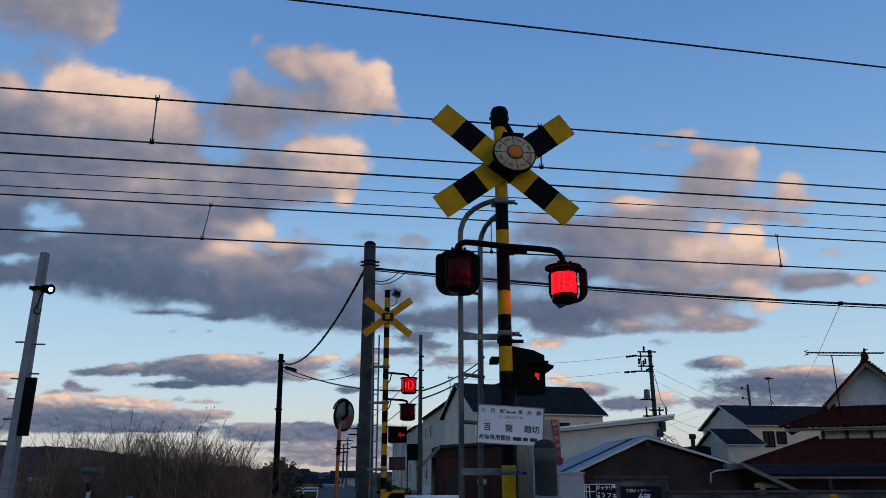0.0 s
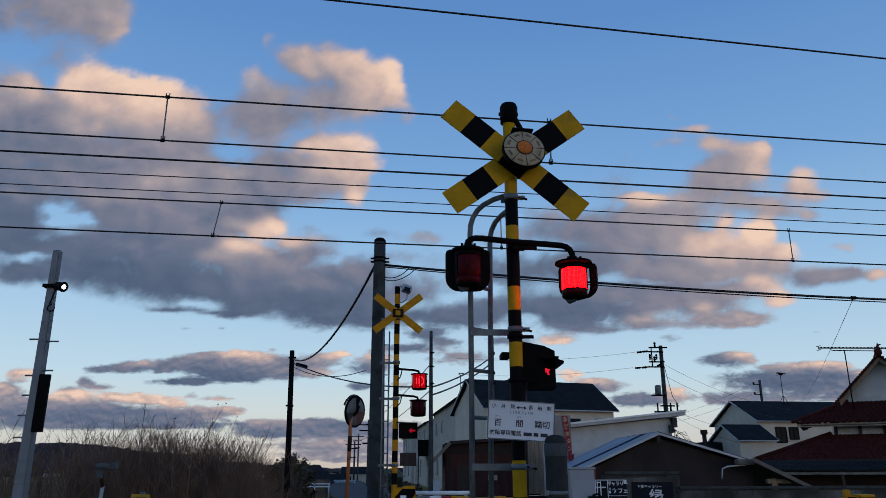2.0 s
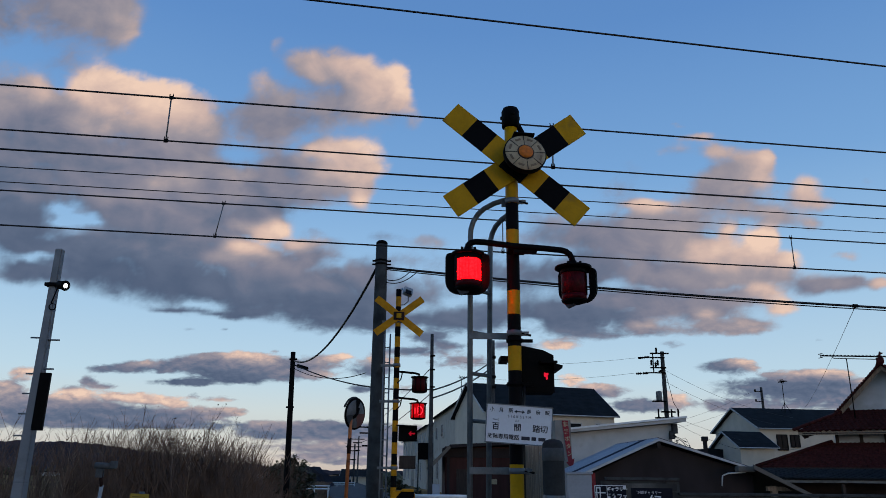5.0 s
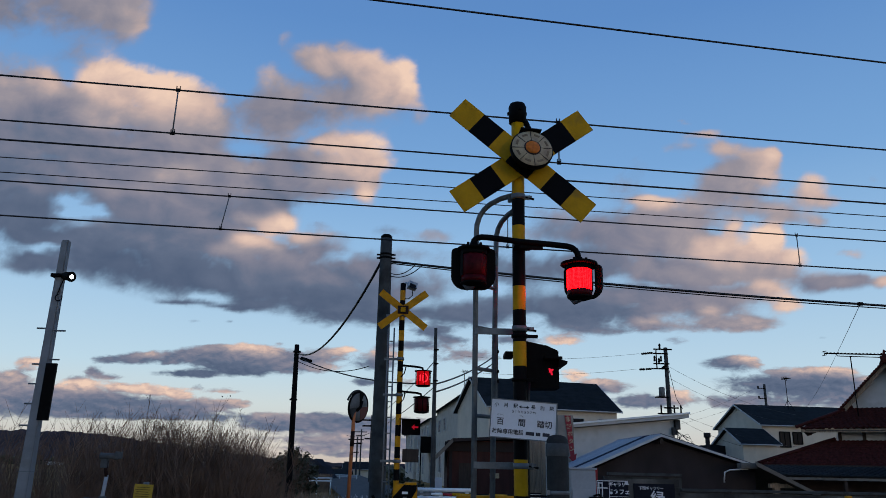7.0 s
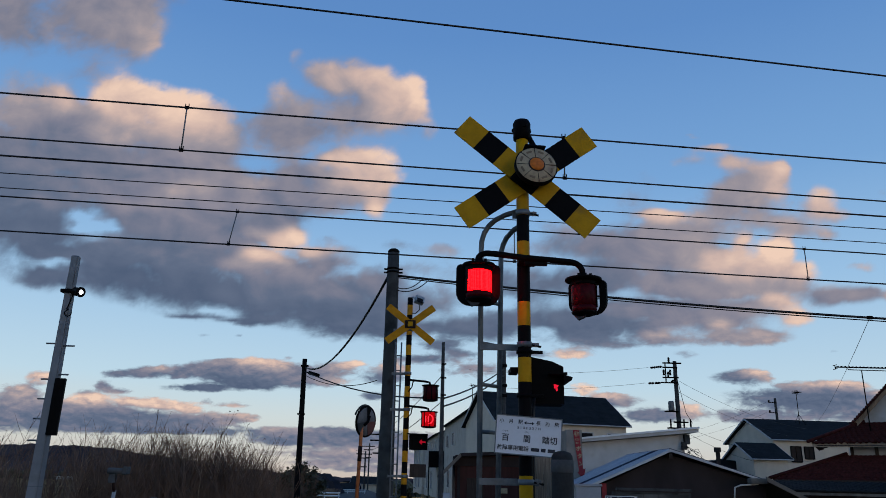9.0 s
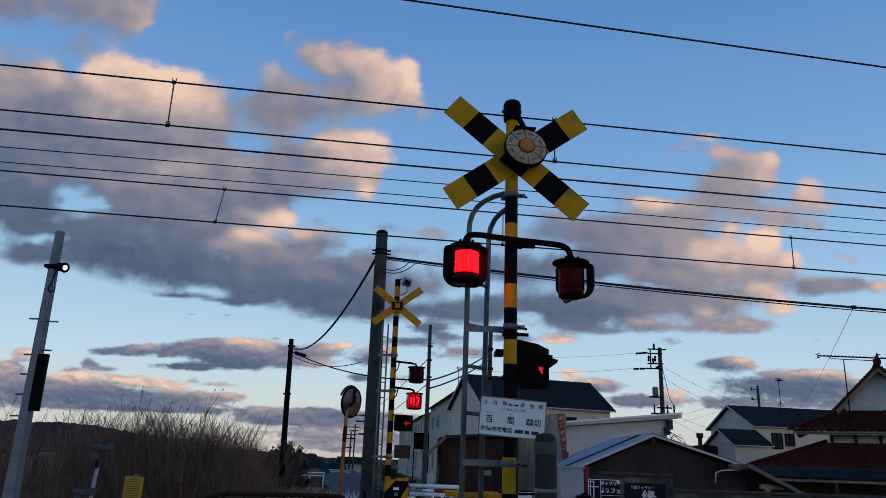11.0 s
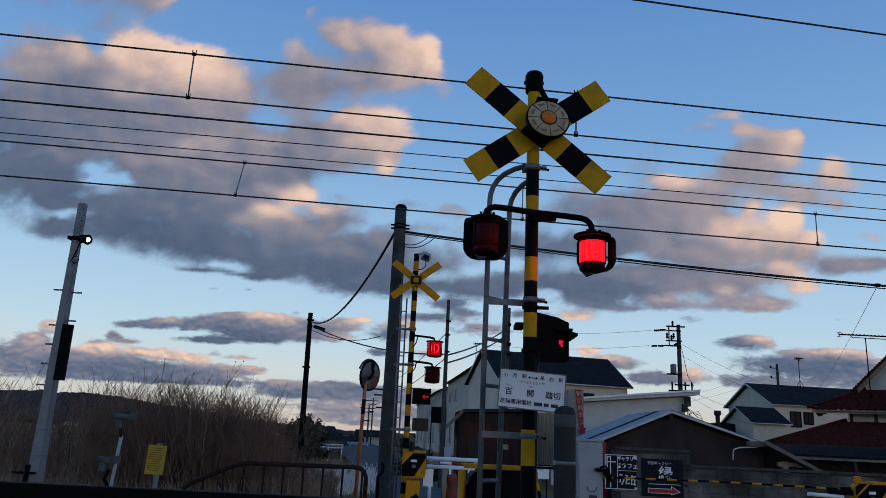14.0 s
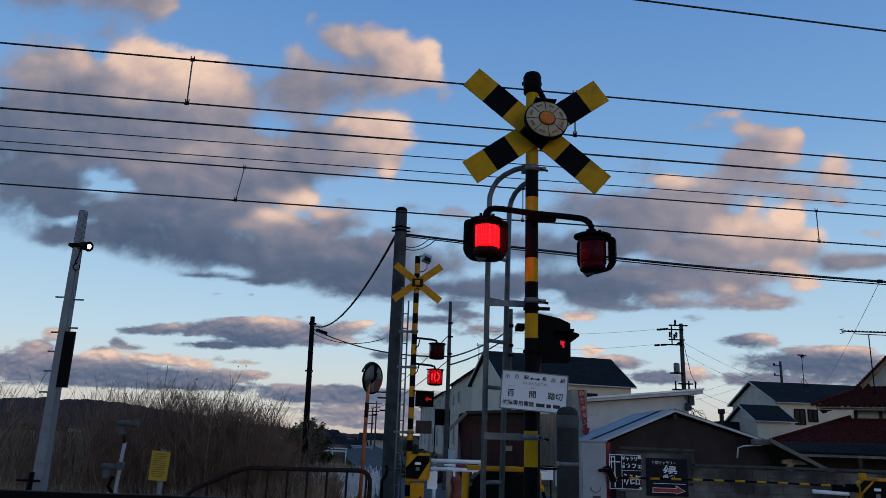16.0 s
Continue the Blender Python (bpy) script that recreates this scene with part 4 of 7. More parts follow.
def far_signal():
    t = thing("crossing_signal", pose(-0.52, 15.0, 0), "yellow and black crossing signal beyond the tracks with stacked lamps", "crossing signal")
    stops = [0.21 * k for k in range(25)] + [5.2]
    part("pole", banded(stops, 1, 0.057, 14), [AMBER_YELLOW, BLACK], t, "pole painted in yellow and black bands")
    for ang, w, dy in ((38, 1.2, -0.075), (-37, 1.2, -0.09)):
        part("cross_board", cross_board(w, 0.145, [0, 1], pose(0.02, dy, 4.62, 0, ang, 0)), [AMBER_YELLOW], t, "plain yellow board back")
    bm = B()
    box(bm, (0.02, -0.1, 4.62), (0.22, 0.03, 0.17), None, 0.01)
    part("board_bracket", bm, RUST, t, "rust-brown bracket")
    bm = B()
    box(bm, (0.02, -0.12, 4.62), (0.1, 0.02, 0.1), None, 0.01)
    part("bracket_plate", bm, YELLOW, t)
    for z in (4.52, 3.62, 2.9, 1.62):
        bm = B()
        tube(bm, [(0, 0, z - 0.03), (0, 0, z + 0.03)], 0.075, 14)
        box(bm, (-0.18, 0.05, z), (0.30, 0.02, 0.05), None, 0.004)
        part("clamp", bm, GALV, t, "grey ladder clamp")
    for z, dx in ((3.23, 0.47), (2.71, 0.45)):
        tubepart("lamp_arm", [(0, -0.05, z + 0.26), (0.10, -0.05, z + 0.25), (0.36, -0.05, z + 0.23), (dx - 0.02, -0.05, z + 0.21), (dx, -0.05, z + 0.15)], 0.022, BLACK_METAL, t, "", 8)
        tubepart("arm_stay", [(0.02, -0.05, z + 0.02), (0.09, -0.05, z + 0.1), (0.12, -0.05, z + 0.24)], 0.013, BLACK_METAL, t, "", 6)
        bm = B()
        lathe(bm, [(0.165, 0.135), (0.18, 0.142), (0.175, 0.155), (0.05, 0.17)], 20)
        lamp = part("warning_lamp", bm, BLACK_METAL, t, "round lamp with black cage bars", pose(dx, -0.05, z))
        bm = B()
        lathe(bm, [(0.10, -0.165), (0.145, -0.15), (0.148, -0.135)], 20)
        part("bottom_ring", bm, BLACK_METAL, lamp)
        for k in range(8):
            a = radians(45 * k + 10)
            tubepart("cage_bar", [(0.146 * math.cos(a), 0.146 * math.sin(a), -0.14), (0.15 * math.cos(a), 0.15 * math.sin(a), 0.14)], 0.008, BLACK_METAL, lamp, "", 5)
        # added half shell that hides the drum's glowing half when turned away
        bm = B()
        inner, outer = [], []
        for k in range(17):
            a = radians(184 * k / 16 - 2)
            inner.append((0.1328 * math.cos(a), 0.1328 * math.sin(a)))
            outer.append((0.137 * math.cos(a), 0.137 * math.sin(a)))
        slab(bm, inner + outer[::-1], -0.135, 0.137, "z")
        part("blackout_shell", bm, BLACK_METAL, lamp)
        bm = drum(0.132, -0.135, 0.135, 24)
        before = len(bm.faces)
        # ring of bright diodes behind the lens, seen as a bow and a short bar
        for pts in ([(0.01 + 0.075 * math.cos(radians(a)), 0.085 * math.sin(radians(a))) for a in range(-100, 101, 20)], [(-0.06, -0.06), (-0.06, 0.06)], [(-0.005, -0.055), (-0.005, 0.055)]):
            tube(bm, [(px, -math.sqrt(0.136 ** 2 - px * px), pz) for px, pz in pts], 0.0085, 5)
        bm.faces.ensure_lookup_table()
        for f in bm.faces[before:]:
            f.material_index = 2
        lens = part("lens", bm, [RED_LENS, RED_FAR, RED_RING], lamp, "red lens that flashes by turns")
        FAR_LAMPS.append((lens, z > 3))
    bm = B()
    box(bm, (0.255, -0.02, 2.27), (0.36, 0.2, 0.29), None, 0.012)
    ind = part("direction_indicator", bm, BLACK_METAL, t, "black box that shows the train's direction")
    bm = B()
    slab(bm, [(0.03, 2.425), (0.44, 2.415), (0.44, 2.40), (0.03, 2.41)], -0.30, -0.10)
    slab(bm, [(0.43, 2.40), (0.44, 2.40), (0.44, 2.12), (0.43, 2.12)], -0.30, -0.10)
    part("hood", bm, BLACK_METAL, ind)
    bm = B()
    slab(bm, [(0.27, 2.27), (0.325, 2.325), (0.325, 2.285), (0.40, 2.285), (0.40, 2.255), (0.325, 2.255), (0.325, 2.215)], -0.128, -0.122)
    part("arrow", bm, RED_ARROW_DIM, ind, "dimly glowing red arrow")
    boxpart("board", (0.26, 0.02, 1.73), (0.32, 0.02, 0.25), TIMBER, t, "blank dark back of a small board", bevel=0.004)
    bm = B()
    tube(bm, [(0.02, 0, 5.19), (0.06, -0.06, 5.2), (0.12, -0.1, 5.16)], 0.02, 8)
    box(bm, (0.19, -0.14, 5.12), (0.19, 0.12, 0.15), pose(0, 0, 0, -25, 15, 20), 0.02)
    fl = part("floodlight", bm, GREY_PAINT, t, "small grey floodlight on the pole top")
    boxpart("glass", (0.205, -0.215, 5.10), (0.13, 0.012, 0.10), GLASS, fl, rot=pose(0, 0, 0, -25, 15, 20))
    tubepart("cable", [(0.2, -0.1, 5.05), (0.2, -0.08, 4.93), (0.12, -0.06, 4.86), (0.05, -0.05, 4.86)], 0.01, WIRE, t, seg=5)


far_signal()


def far_ladder():
    t = thing("ladder", pose(-0.80, 15.25, 0), "narrow galvanised ladder up the crossing signal", "ladder")
    for x0, x1 in ((0.0, 0.0), (0.125, 0.12)):
        tubepart("rail", [(x0, 0, 0), (x1, 0, 4.3)], 0.017, GALV_LIGHT, t, seg=6)
    for k in range(13):
        tubepart("rung", [(0.0, 0, 0.3 + 0.31 * k), (0.122, 0, 0.3 + 0.31 * k)], 0.011, GALV_LIGHT, t, seg=6)


far_ladder()


def barrier_machine(at, turn, arm, w=0.46, skin=None):
    """A gate machine: striped housing on a stand, hood, and a level arm of given reach, in bands."""
    t = thing("barrier_machine", at @ pose(0, 0, 0, 0, 0, turn), "yellow and black striped crossing barrier machine, arm lowered", "crossing barrier", "barrier machines")
    boxpart("stand", (0, 0, 0.31), (0.26, 0.22, 0.62), AMBER_YELLOW, t, bevel=0.01)
    bd = part("housing", B_slab_housing(w), skin or AMBER_YELLOW, t, "yellow housing with sloping black stripes")
    bm = B()
    slab(bm, [(-w / 2 + 0.01, 0.70), (0.02, 0.70), (w / 2 - 0.01, 1.03), (w / 2 - 0.01, 1.125), (-0.02, 1.125), (-w / 2 + 0.01, 0.90)], -0.175, -0.167)
    part("stripe", bm, BLACK, bd, "broad diagonal black stripe")
    bm = B()
    box(bm, (w * 0.22, -0.02, 1.145), (w * 0.5, 0.36, 0.05), None, 0.015)
    part("hood", bm, AMBER_YELLOW, t)
    boxpart("number_plate", (0.0, -0.178, 0.98), (0.11, 0.008, 0.045), WHITE, t, "small white plate")
    boxpart("latch", (0.0, -0.178, 0.88), (0.07, 0.008, 0.06), GALV, t)
    boxpart("stand_stripe", (0.02, -0.113, 0.28), (0.22, 0.008, 0.12), BLACK, t, rot=pose(0, 0, 0, 0, -35, 0))
    return t


def B_slab_housing(w):
    bm = B()
    slab(bm, [(-w / 2, 0.66), (w / 2 - 0.03, 0.66), (w / 2, 0.70), (w / 2, 1.12), (w / 2 - 0.05, 1.14), (-w / 2 + 0.08, 1.14), (-w / 2, 1.05)], -0.165, 0.165)
    bmesh.ops.bevel(bm, geom=bm.edges[:], offset=0.03, segments=2, affect="EDGES")
    return bm


far_gate = barrier_machine(pose(-0.335, 14.75, 0.07), 0, 2.2)
# the far-left gate's arm: white, with red and black bands and hanging tags
bm = B()
box(bm, (0.36, 0, 0.96), (0.28, 0.05, 0.055), None, 0.01)
part("arm_root", bm, GALV, far_gate)
for x0, x1, m_ in ((0.48, 0.72, WHITE), (0.72, 0.90, SIGN_RED), (0.90, 1.25, YELLOW), (1.25, 1.6, BLACK), (1.6, 1.95, YELLOW), (1.95, 3.4, BLACK)):
    tubepart("arm", [(x0, 0, 0.965), (x1, 0, 0.955)], 0.024, m_, far_gate, "", 10)
for x0 in (0.70, 0.88, 1.06, 1.25):
    boxpart("tag", (x0, 0, 0.84), (0.045, 0.006, 0.17), WHITE, far_gate, "white hanging tag", bevel=0.002)
boxpart("counterweight_plate", (0.285, -0.03, 0.68), (0.19, 0.02, 0.32), WHITE, far_gate, "white plate under the arm")

right_gate = barrier_machine(pose(7.62, 13.4, -0.06), -6, 4.0, 0.50)
bm = B()
box(bm, (-0.46, 0, 0.96), (0.42, 0.08, 0.09), None, 0.015)
box(bm, (-0.36, 0.0, 1.02), (0.16, 0.1, 0.07), None, 0.015)
box(bm, (-0.42, -0.02, 0.89), (0.03, 0.03, 0.14), None, 0.005)
box(bm, (-0.50, -0.02, 0.89), (0.03, 0.03, 0.12), None, 0.005)
part("arm_socket", bm, BLACK_METAL, right_gate, "black arm socket with hooks")
tubepart("white_lever", [(-1.02, -0.03, 0.907), (-0.42, -0.03, 0.885)], 0.034, WHITE, right_gate, "white counterweight lever", 8)
bm = B()
box(bm, (-0.16, -0.02, 1.18), (0.10, 0.1, 0.13), None, 0.02)
part("lamp_pot", bm, AMBER_YELLOW, right_gate, "small yellow cap")
bm = B()
slab(bm, [(-0.27, 0.67), (-0.02, 0.67), (-0.27, 0.86)], -0.175, -0.167)
part("stripe", bm, BLACK, right_gate, "black corner stripe")
bm = B()
slab(bm, [(-0.27, 0.93), (-0.06, 1.13), (-0.20, 1.13), (-0.27, 1.06)], -0.175, -0.167)
part("stripe", bm, BLACK, right_gate, "black upper stripe")
arm_x = -0.62
right_arm = thing("boom_pole", pose(7.72, 13.4, 0.955) @ pose(0, 0, 0, 0, 0, -1.5), "thin yellow and black barrier arm lowered over the road", "barrier arm")
k = 0
while arm_x > -4.75:
    ln = 0.17 if k % 2 else 0.20
    mm = BLACK if k % 2 == 0 else YELLOW
    zz = -0.010 * abs(arm_x + 2.6) ** 1.6 * 0.6
    tubepart("arm_band", [(arm_x, 0, 0.02 + zz), (arm_x - ln, 0, 0.02 - 0.010 * abs(arm_x - ln + 2.6) ** 1.6 * 0.6)], 0.0175, mm, right_arm, "", 8)
    arm_x -= ln
    k += 1

# near-side gate machine, half hidden by the ladder
near_gate = barrier_machine(pose(0.52, 6.25, 0.13), 4, 0, 0.50, BLACK)
tubepart("side_post", [(-0.285, -0.1, -0.12), (-0.285, -0.1, 1.13)], 0.03, AMBER_YELLOW, near_gate, "yellow side post", 8)
boxpart("hood_bar", (0.0, -0.19, 1.165), (0.57, 0.06, 0.036), AMBER_YELLOW, near_gate, "long yellow hood edge", bevel=0.012)
boxpart("side_lug", (0.275, -0.15, 1.09), (0.07, 0.08, 0.11), AMBER_YELLOW, near_gate, bevel=0.015)
[bpy.data.objects.remove(c) for c in near_gate.children if c.name.startswith(("number_plate", "latch", "hood."))]
boxpart("footing", (0, 0, -0.06), (0.4, 0.4, 0.13), CONCRETE, near_gate)


# ---- posts and boxes by the near signal ----
BAND_GREY = mat("worn_grey_band", (0.075, 0.080, 0.086), 0.7, vary=0.25, scale=8, gloss=0.08)
POST_GREY = mat("dark_grey_post_paint", (0.030, 0.032, 0.034), 0.7, vary=0.3, scale=6, bump=0.2, gloss=0.06)


def round_post():
    t = thing("guard_post", pose(0.797, 4.62, 0), "dark grey round post with pale metal bands", "post")
    bm = B()
    lathe(bm, [(0.066, 0), (0.066, 1.665), (0.064, 1.69), (0.052, 1.712), (0.02, 1.722)], 28)
    part("post", bm, POST_GREY, t)
    for z, h in ((1.632, 0.075), (1.385, 0.022), (1.13, 0.03)):
        bm = B()
        lathe(bm, [(0.0665, z - h / 2), (0.0690, z - h / 2 + 0.002), (0.0690, z + h / 2 - 0.002), (0.0665, z + h / 2)], 28)
        if h < 0.05:
            box(bm, (-0.066, -0.03, z), (0.02, 0.02, h * 1.3), None, 0.003)
        part("band", bm, BAND_GREY if h > 0.05 else GALV, t, "paler grey wide band" if h > 0.05 else "thin metal band")


round_post()


def cabinet():
    t = thing("control_cabinet", pose(1.02, 5.05, 0), "pale grey steel control cabinet with a padlocked latch", "cabinet")
    bm = B()
    box(bm, (0, 0, 0.76), (0.165, 0.20, 1.52), None, 0.008)
    part("body", bm, GREY_PAINT, t)
    boxpart("lid", (0, 0, 1.527), (0.18, 0.215, 0.014), GREY_PAINT, t, bevel=0.003)
    boxpart("door", (0, -0.103, 0.72), (0.145, 0.008, 1.36), GREY_PAINT, t, bevel=0.002)
    bm = B()
    tube(bm, arc((0.01, -0.112, 1.24), 0.032, 180, 360, 10), 0.003, 5)
    part("stamped_ring", bm, GALV, t)
    boxpart("label_plate", (0.015, -0.109, 1.17), (0.05, 0.005, 0.035), NAVY_METAL, t, "small dark plate")
    bm = B()
    box(bm, (0.075, -0.12, 1.345), (0.09, 0.03, 0.02), None, 0.004)
    box(bm, (0.108, -0.13, 1.31), (0.035, 0.05, 0.075), pose(0, 0, 0, 0, -20, 0), 0.01)
    tube(bm, [(0.06, -0.12, 1.36), (0.09, -0.135, 1.37), (0.115, -0.13, 1.345)], 0.007, 6)
    part("padlock", bm, BLACK_METAL, t, "black padlock and hasp")


cabinet()


# ---- lineside masts on the field side ----
def taper_mast():
    t = thing("steel_mast", pose(-5.50, 10.8, 0), "tapered grey steel mast with a lit floodlight", "mast")
    bm = B()
    rings = []
    for z, w in ((0.0, 0.185), (0.76, 0.168), (1.35, 0.150), (2.05, 0.138), (2.9, 0.126), (4.70, 0.105)):
        rings.append([bm.verts.new((w / 2 * sx, w / 2 * sy, z)) for sx, sy in ((-1, -1), (1, -1), (1, 1), (-1, 1))])
    for a, b in zip(rings, rings[1:]):
        for i in range(4):
            bm.faces.new((a[i], a[(i + 1) % 4], b[(i + 1) % 4], b[i]))
    bm.faces.new(rings[-1])
    bmesh.ops.bevel(bm, geom=bm.edges[:], offset=0.012, segments=2, affect="EDGES")
    part("shaft", bm, GALV_LIGHT, t, "tapered four-sided shaft")
    for z in (1.35, 1.0, 1.95):
        w = 0.184 - 0.025 * z + 0.004
        boxpart("joint", (0, 0, z), (w, w, 0.012), GALV, t)
    for z, x0, x1 in ((3.35, -0.20, -0.02), (3.32, 0.02, 0.22), (2.83, -0.18, -0.02), (2.55, -0.18, -0.02), (2.27, -0.19, -0.02), (1.97, -0.20, -0.02), (2.90, 0.02, 0.20)):
        tubepart("step_bolt", [(x0, -0.02, z), (x1, -0.02, z)], 0.012, GALV, t, seg=6)
    bm = B()
    box(bm, (0.125, -0.06, 2.44), (0.145, 0.06, 0.80), pose(0, 0, 0, 0, 0, 8), 0.006)
    part("backboard", bm, BLACK_METAL, t, "black board strapped to the mast")
    bm = B()
    box(bm, (0.0, -0.02, 4.14), (0.20, 0.16, 0.05), None, 0.006)
    tube(bm, [(0.05, -0.08, 4.13), (0.15, -0.1, 4.14)], 0.03, 8)
    tube(bm, [(0.1, -0.08, 4.10), (0.06, -0.09, 3.92), (0.04, -0.09, 3.85)], 0.009, 6)
    tube(bm, arc((0.07, -0.09, 3.80), 0.05, 90, 400, 12), 0.008, 5)
    part("lamp_bracket", bm, BLACK_METAL, t)
    bm = B()
    lathe(bm, [(0.06, -0.11), (0.085, -0.10), (0.09, 0.05), (0.105, 0.09), (0.10, 0.10)], 20)
    fl = part("floodlight", bm, BLACK_METAL, t, "round black floodlight, lit", look((0.17, -0.10, 4.12), (-0.62, 0.34, 4.30)) @ Matrix.Scale(0.74, 4))
    bm = B()
    lathe(bm, [(0.050, 0.098), (0.046, 0.104), (0.02, 0.106)], 20)
    part("light_face", bm, WHITE_LED, fl, "glowing white lamp face")
    tubepart("earth_rod", [(-0.05, -0.2, 0.0), (-0.02, -0.2, 0.88)], 0.035, BLACK_METAL, t, seg=8)
    tubepart("hook", [(-0.22, -0.2, 0.77), (0.1, -0.2, 0.77)], 0.016, BLACK_METAL, t, seg=6)


taper_mast()


def detector_post():
    t = thing("obstacle_detector", pose(-4.90, 12.0, -0.12), "white post with two grey detector heads", "detector")
    tubepart("post", [(-0.06, 0, 0), (0.005, 0, 1.22), (0.02, 0, 1.42)], 0.030, GREY_PAINT, t, seg=8)
    tubepart("connector", [(0.02, -0.01, 1.40), (0.0, -0.02, 1.50), (0.0, -0.02, 1.63)], 0.026, RUST, t, "rusty bent connector", 8)
    for z, x0 in ((1.70, 0.03), (1.04, -0.13)):
        bm = B()
        tube(bm, [(x0 - 0.13, -0.05, z + 0.01), (x0 + 0.14, -0.05, z)], 0.048, 12)
        box(bm, (x0 + 0.15, -0.05, z + 0.02), (0.08, 0.12, 0.11), None, 0.015)
        box(bm, (x0 - 0.06, -0.02, z - 0.09), (0.10, 0.09, 0.16), None, 0.015)
        part("detector_head", bm, BAND_GREY, t, "weathered grey detector head")
    tubepart("cable", [(-0.1, 0.02, 0.9), (-0.16, 0.02, 0.75), (-0.08, 0.02, 0.65)], 0.03, BLACK_METAL, t, seg=6)
    boxpart("base_box", (-0.08, 0, 0.60), (0.24, 0.2, 0.1), WHITE, t, "white base box", bevel=0.01)
    boxpart("footing", (-0.06, 0, 0.2), (0.16, 0.16, 0.72), CONCRETE, t, bevel=0.01)


detector_post()


NOTICE_PRINT = mat("faded_print", (0.13, 0.085, 0.015), 0.7, vary=0.3, scale=30)


def yellow_notice():
    t = thing("notice_board", pose(-4.27, 12.0, -0.05), "yellow notice board with rows of small print on a grey post", "sign")
    tubepart("post", [(0.02, 0.03, 0), (0.0, 0.03, 1.26)], 0.042, GALV, t, seg=10)
    pl = part("board", B_board(0.285, 0.44), SIGN_YELLOW, t, "faded yellow plate", pose(-0.015, -0.03, 1.01, 0, 2, 0))
    for k in range(11):
        w = 0.76 * (0.26, 0.30, 0.24, 0.29, 0.27, 0.3, 0.22, 0.28, 0.3, 0.26, 0.2)[k]
        bm = B()
        box(bm, (-0.01, -0.0065, 0.175 - 0.033 * k), (w, 0.001, 0.012))
        part("print_line", bm, NOTICE_PRINT, pl)


yellow_notice()


def brown_railing():
    t = thing("railing", pose(0, 14.5, 0), "brown painted tube railing along the verge", "railing")
    tubepart("top_rail", [(-4.62, 0.05, -0.2), (-4.60, 0.05, 0.36), (-4.50, 0.05, 0.45), (-4.1, 0.02, 0.63), (-3.80, 0, 0.77), (-3.62, 0, 0.835), (-3.46, 0, 0.865), (-2.5, 0, 0.875), (-1.47, 0, 0.885), (-1.34, 0, 0.87), (-1.26, 0, 0.81), (-1.22, 0, 0.72), (-1.20, 0, -0.2)], 0.042, RUST, t, "bent brown top rail", 10)
    for k in range(9):
        x0 = -4.25 + 0.37 * k
        tubepart("baluster", [(x0, 0, -0.2), (x0, 0, 0.86 if x0 > -3.55 else 0.86 + (x0 + 3.5) * 0.46)], 0.022, RUST, t, seg=8)
    tubepart("end_post", [(-0.98, -0.05, -0.1), (-0.99, -0.05, 0.74), (-0.93, -0.05, 0.80), (-0.90, -0.05, 0.93), (-0.93, -0.05, 1.0)], 0.03, BLACK_METAL, t, "black hooked end post", 8)


brown_railing()


def near_rail():
    t = thing("guard_rail", pose(0, 3.2, 0), "dark steel guard rail beside the approach", "railing")
    bm = B()
    box(bm, (-2.6, 0, 1.241 - 0.05), (6.8, 0.06, 0.10), None, 0.012)
    part("beam", bm, BLACK_METAL, t, "dark flat beam")
    for x0 in (-5.4, -3.4, -1.4, 0.6):
        boxpart("post", (x0, 0.06, (1.241 - 0.02) / 2), (0.07, 0.06, 1.241 - 0.02), BLACK_METAL, t, bevel=0.008)


near_rail()


# ---- poles and their cables ----
def concrete_pole(name, x, y, top, r0, r1, material, label, lean=0.0):
    t = thing(name, pose(x, y, -0.5), label, "utility pole", "utility poles")
    bm = B()
    n = 10
    tube(bm, [(lean * i / n, 0, (top + 0.5) * i / n) for i in range(n + 1)], r0, 16, r1)
    part("shaft", bm, material, t)
    return t


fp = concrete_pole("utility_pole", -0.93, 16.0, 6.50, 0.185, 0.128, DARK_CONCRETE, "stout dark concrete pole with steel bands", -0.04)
for z in (6.10, 6.02):
    bm = B()
    tube(bm, [(-0.04, 0, 0.5 + z - 0.02), (-0.04, 0, 0.5 + z + 0.02)], 0.142, 16)
    box(bm, (0.13, 0, 0.5 + z), (0.1, 0.05, 0.03), None, 0.005)
    box(bm, (-0.2, 0, 0.5 + z), (0.08, 0.05, 0.03), None, 0.005)
    part("pole_band", bm, BLACK_METAL, fp)
bm = B()
lathe(bm, [(0.13, 6.98), (0.13, 7.03), (0.09, 7.07), (0.02, 7.085)], 16, pose(-0.04, 0, 0))
part("cap", bm, BLACK_METAL, fp)
up1 = concrete_pole("utility_pole", -5.12, 30.0, 6.2, 0.13, 0.095, BLACK, "slim dark pole at the field's edge", -0.12)
for z in (5.9, 4.0):
    boxpart("fitting", (-0.08, -0.1, 0.5 + z), (0.3, 0.08, 0.07), BLACK_METAL, up1, bevel=0.01)
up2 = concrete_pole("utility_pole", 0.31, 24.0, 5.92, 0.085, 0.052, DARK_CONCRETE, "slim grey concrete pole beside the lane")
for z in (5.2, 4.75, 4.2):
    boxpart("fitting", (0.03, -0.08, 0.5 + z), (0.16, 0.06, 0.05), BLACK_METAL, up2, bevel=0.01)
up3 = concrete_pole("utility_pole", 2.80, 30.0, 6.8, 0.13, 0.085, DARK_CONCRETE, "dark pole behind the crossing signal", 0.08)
for z in (6.1, 5.3, 4.9):
    boxpart("fitting", (0.08, -0.1, 0.5 + z), (0.22, 0.08, 0.12), BLACK_METAL, up3, bevel=0.02)
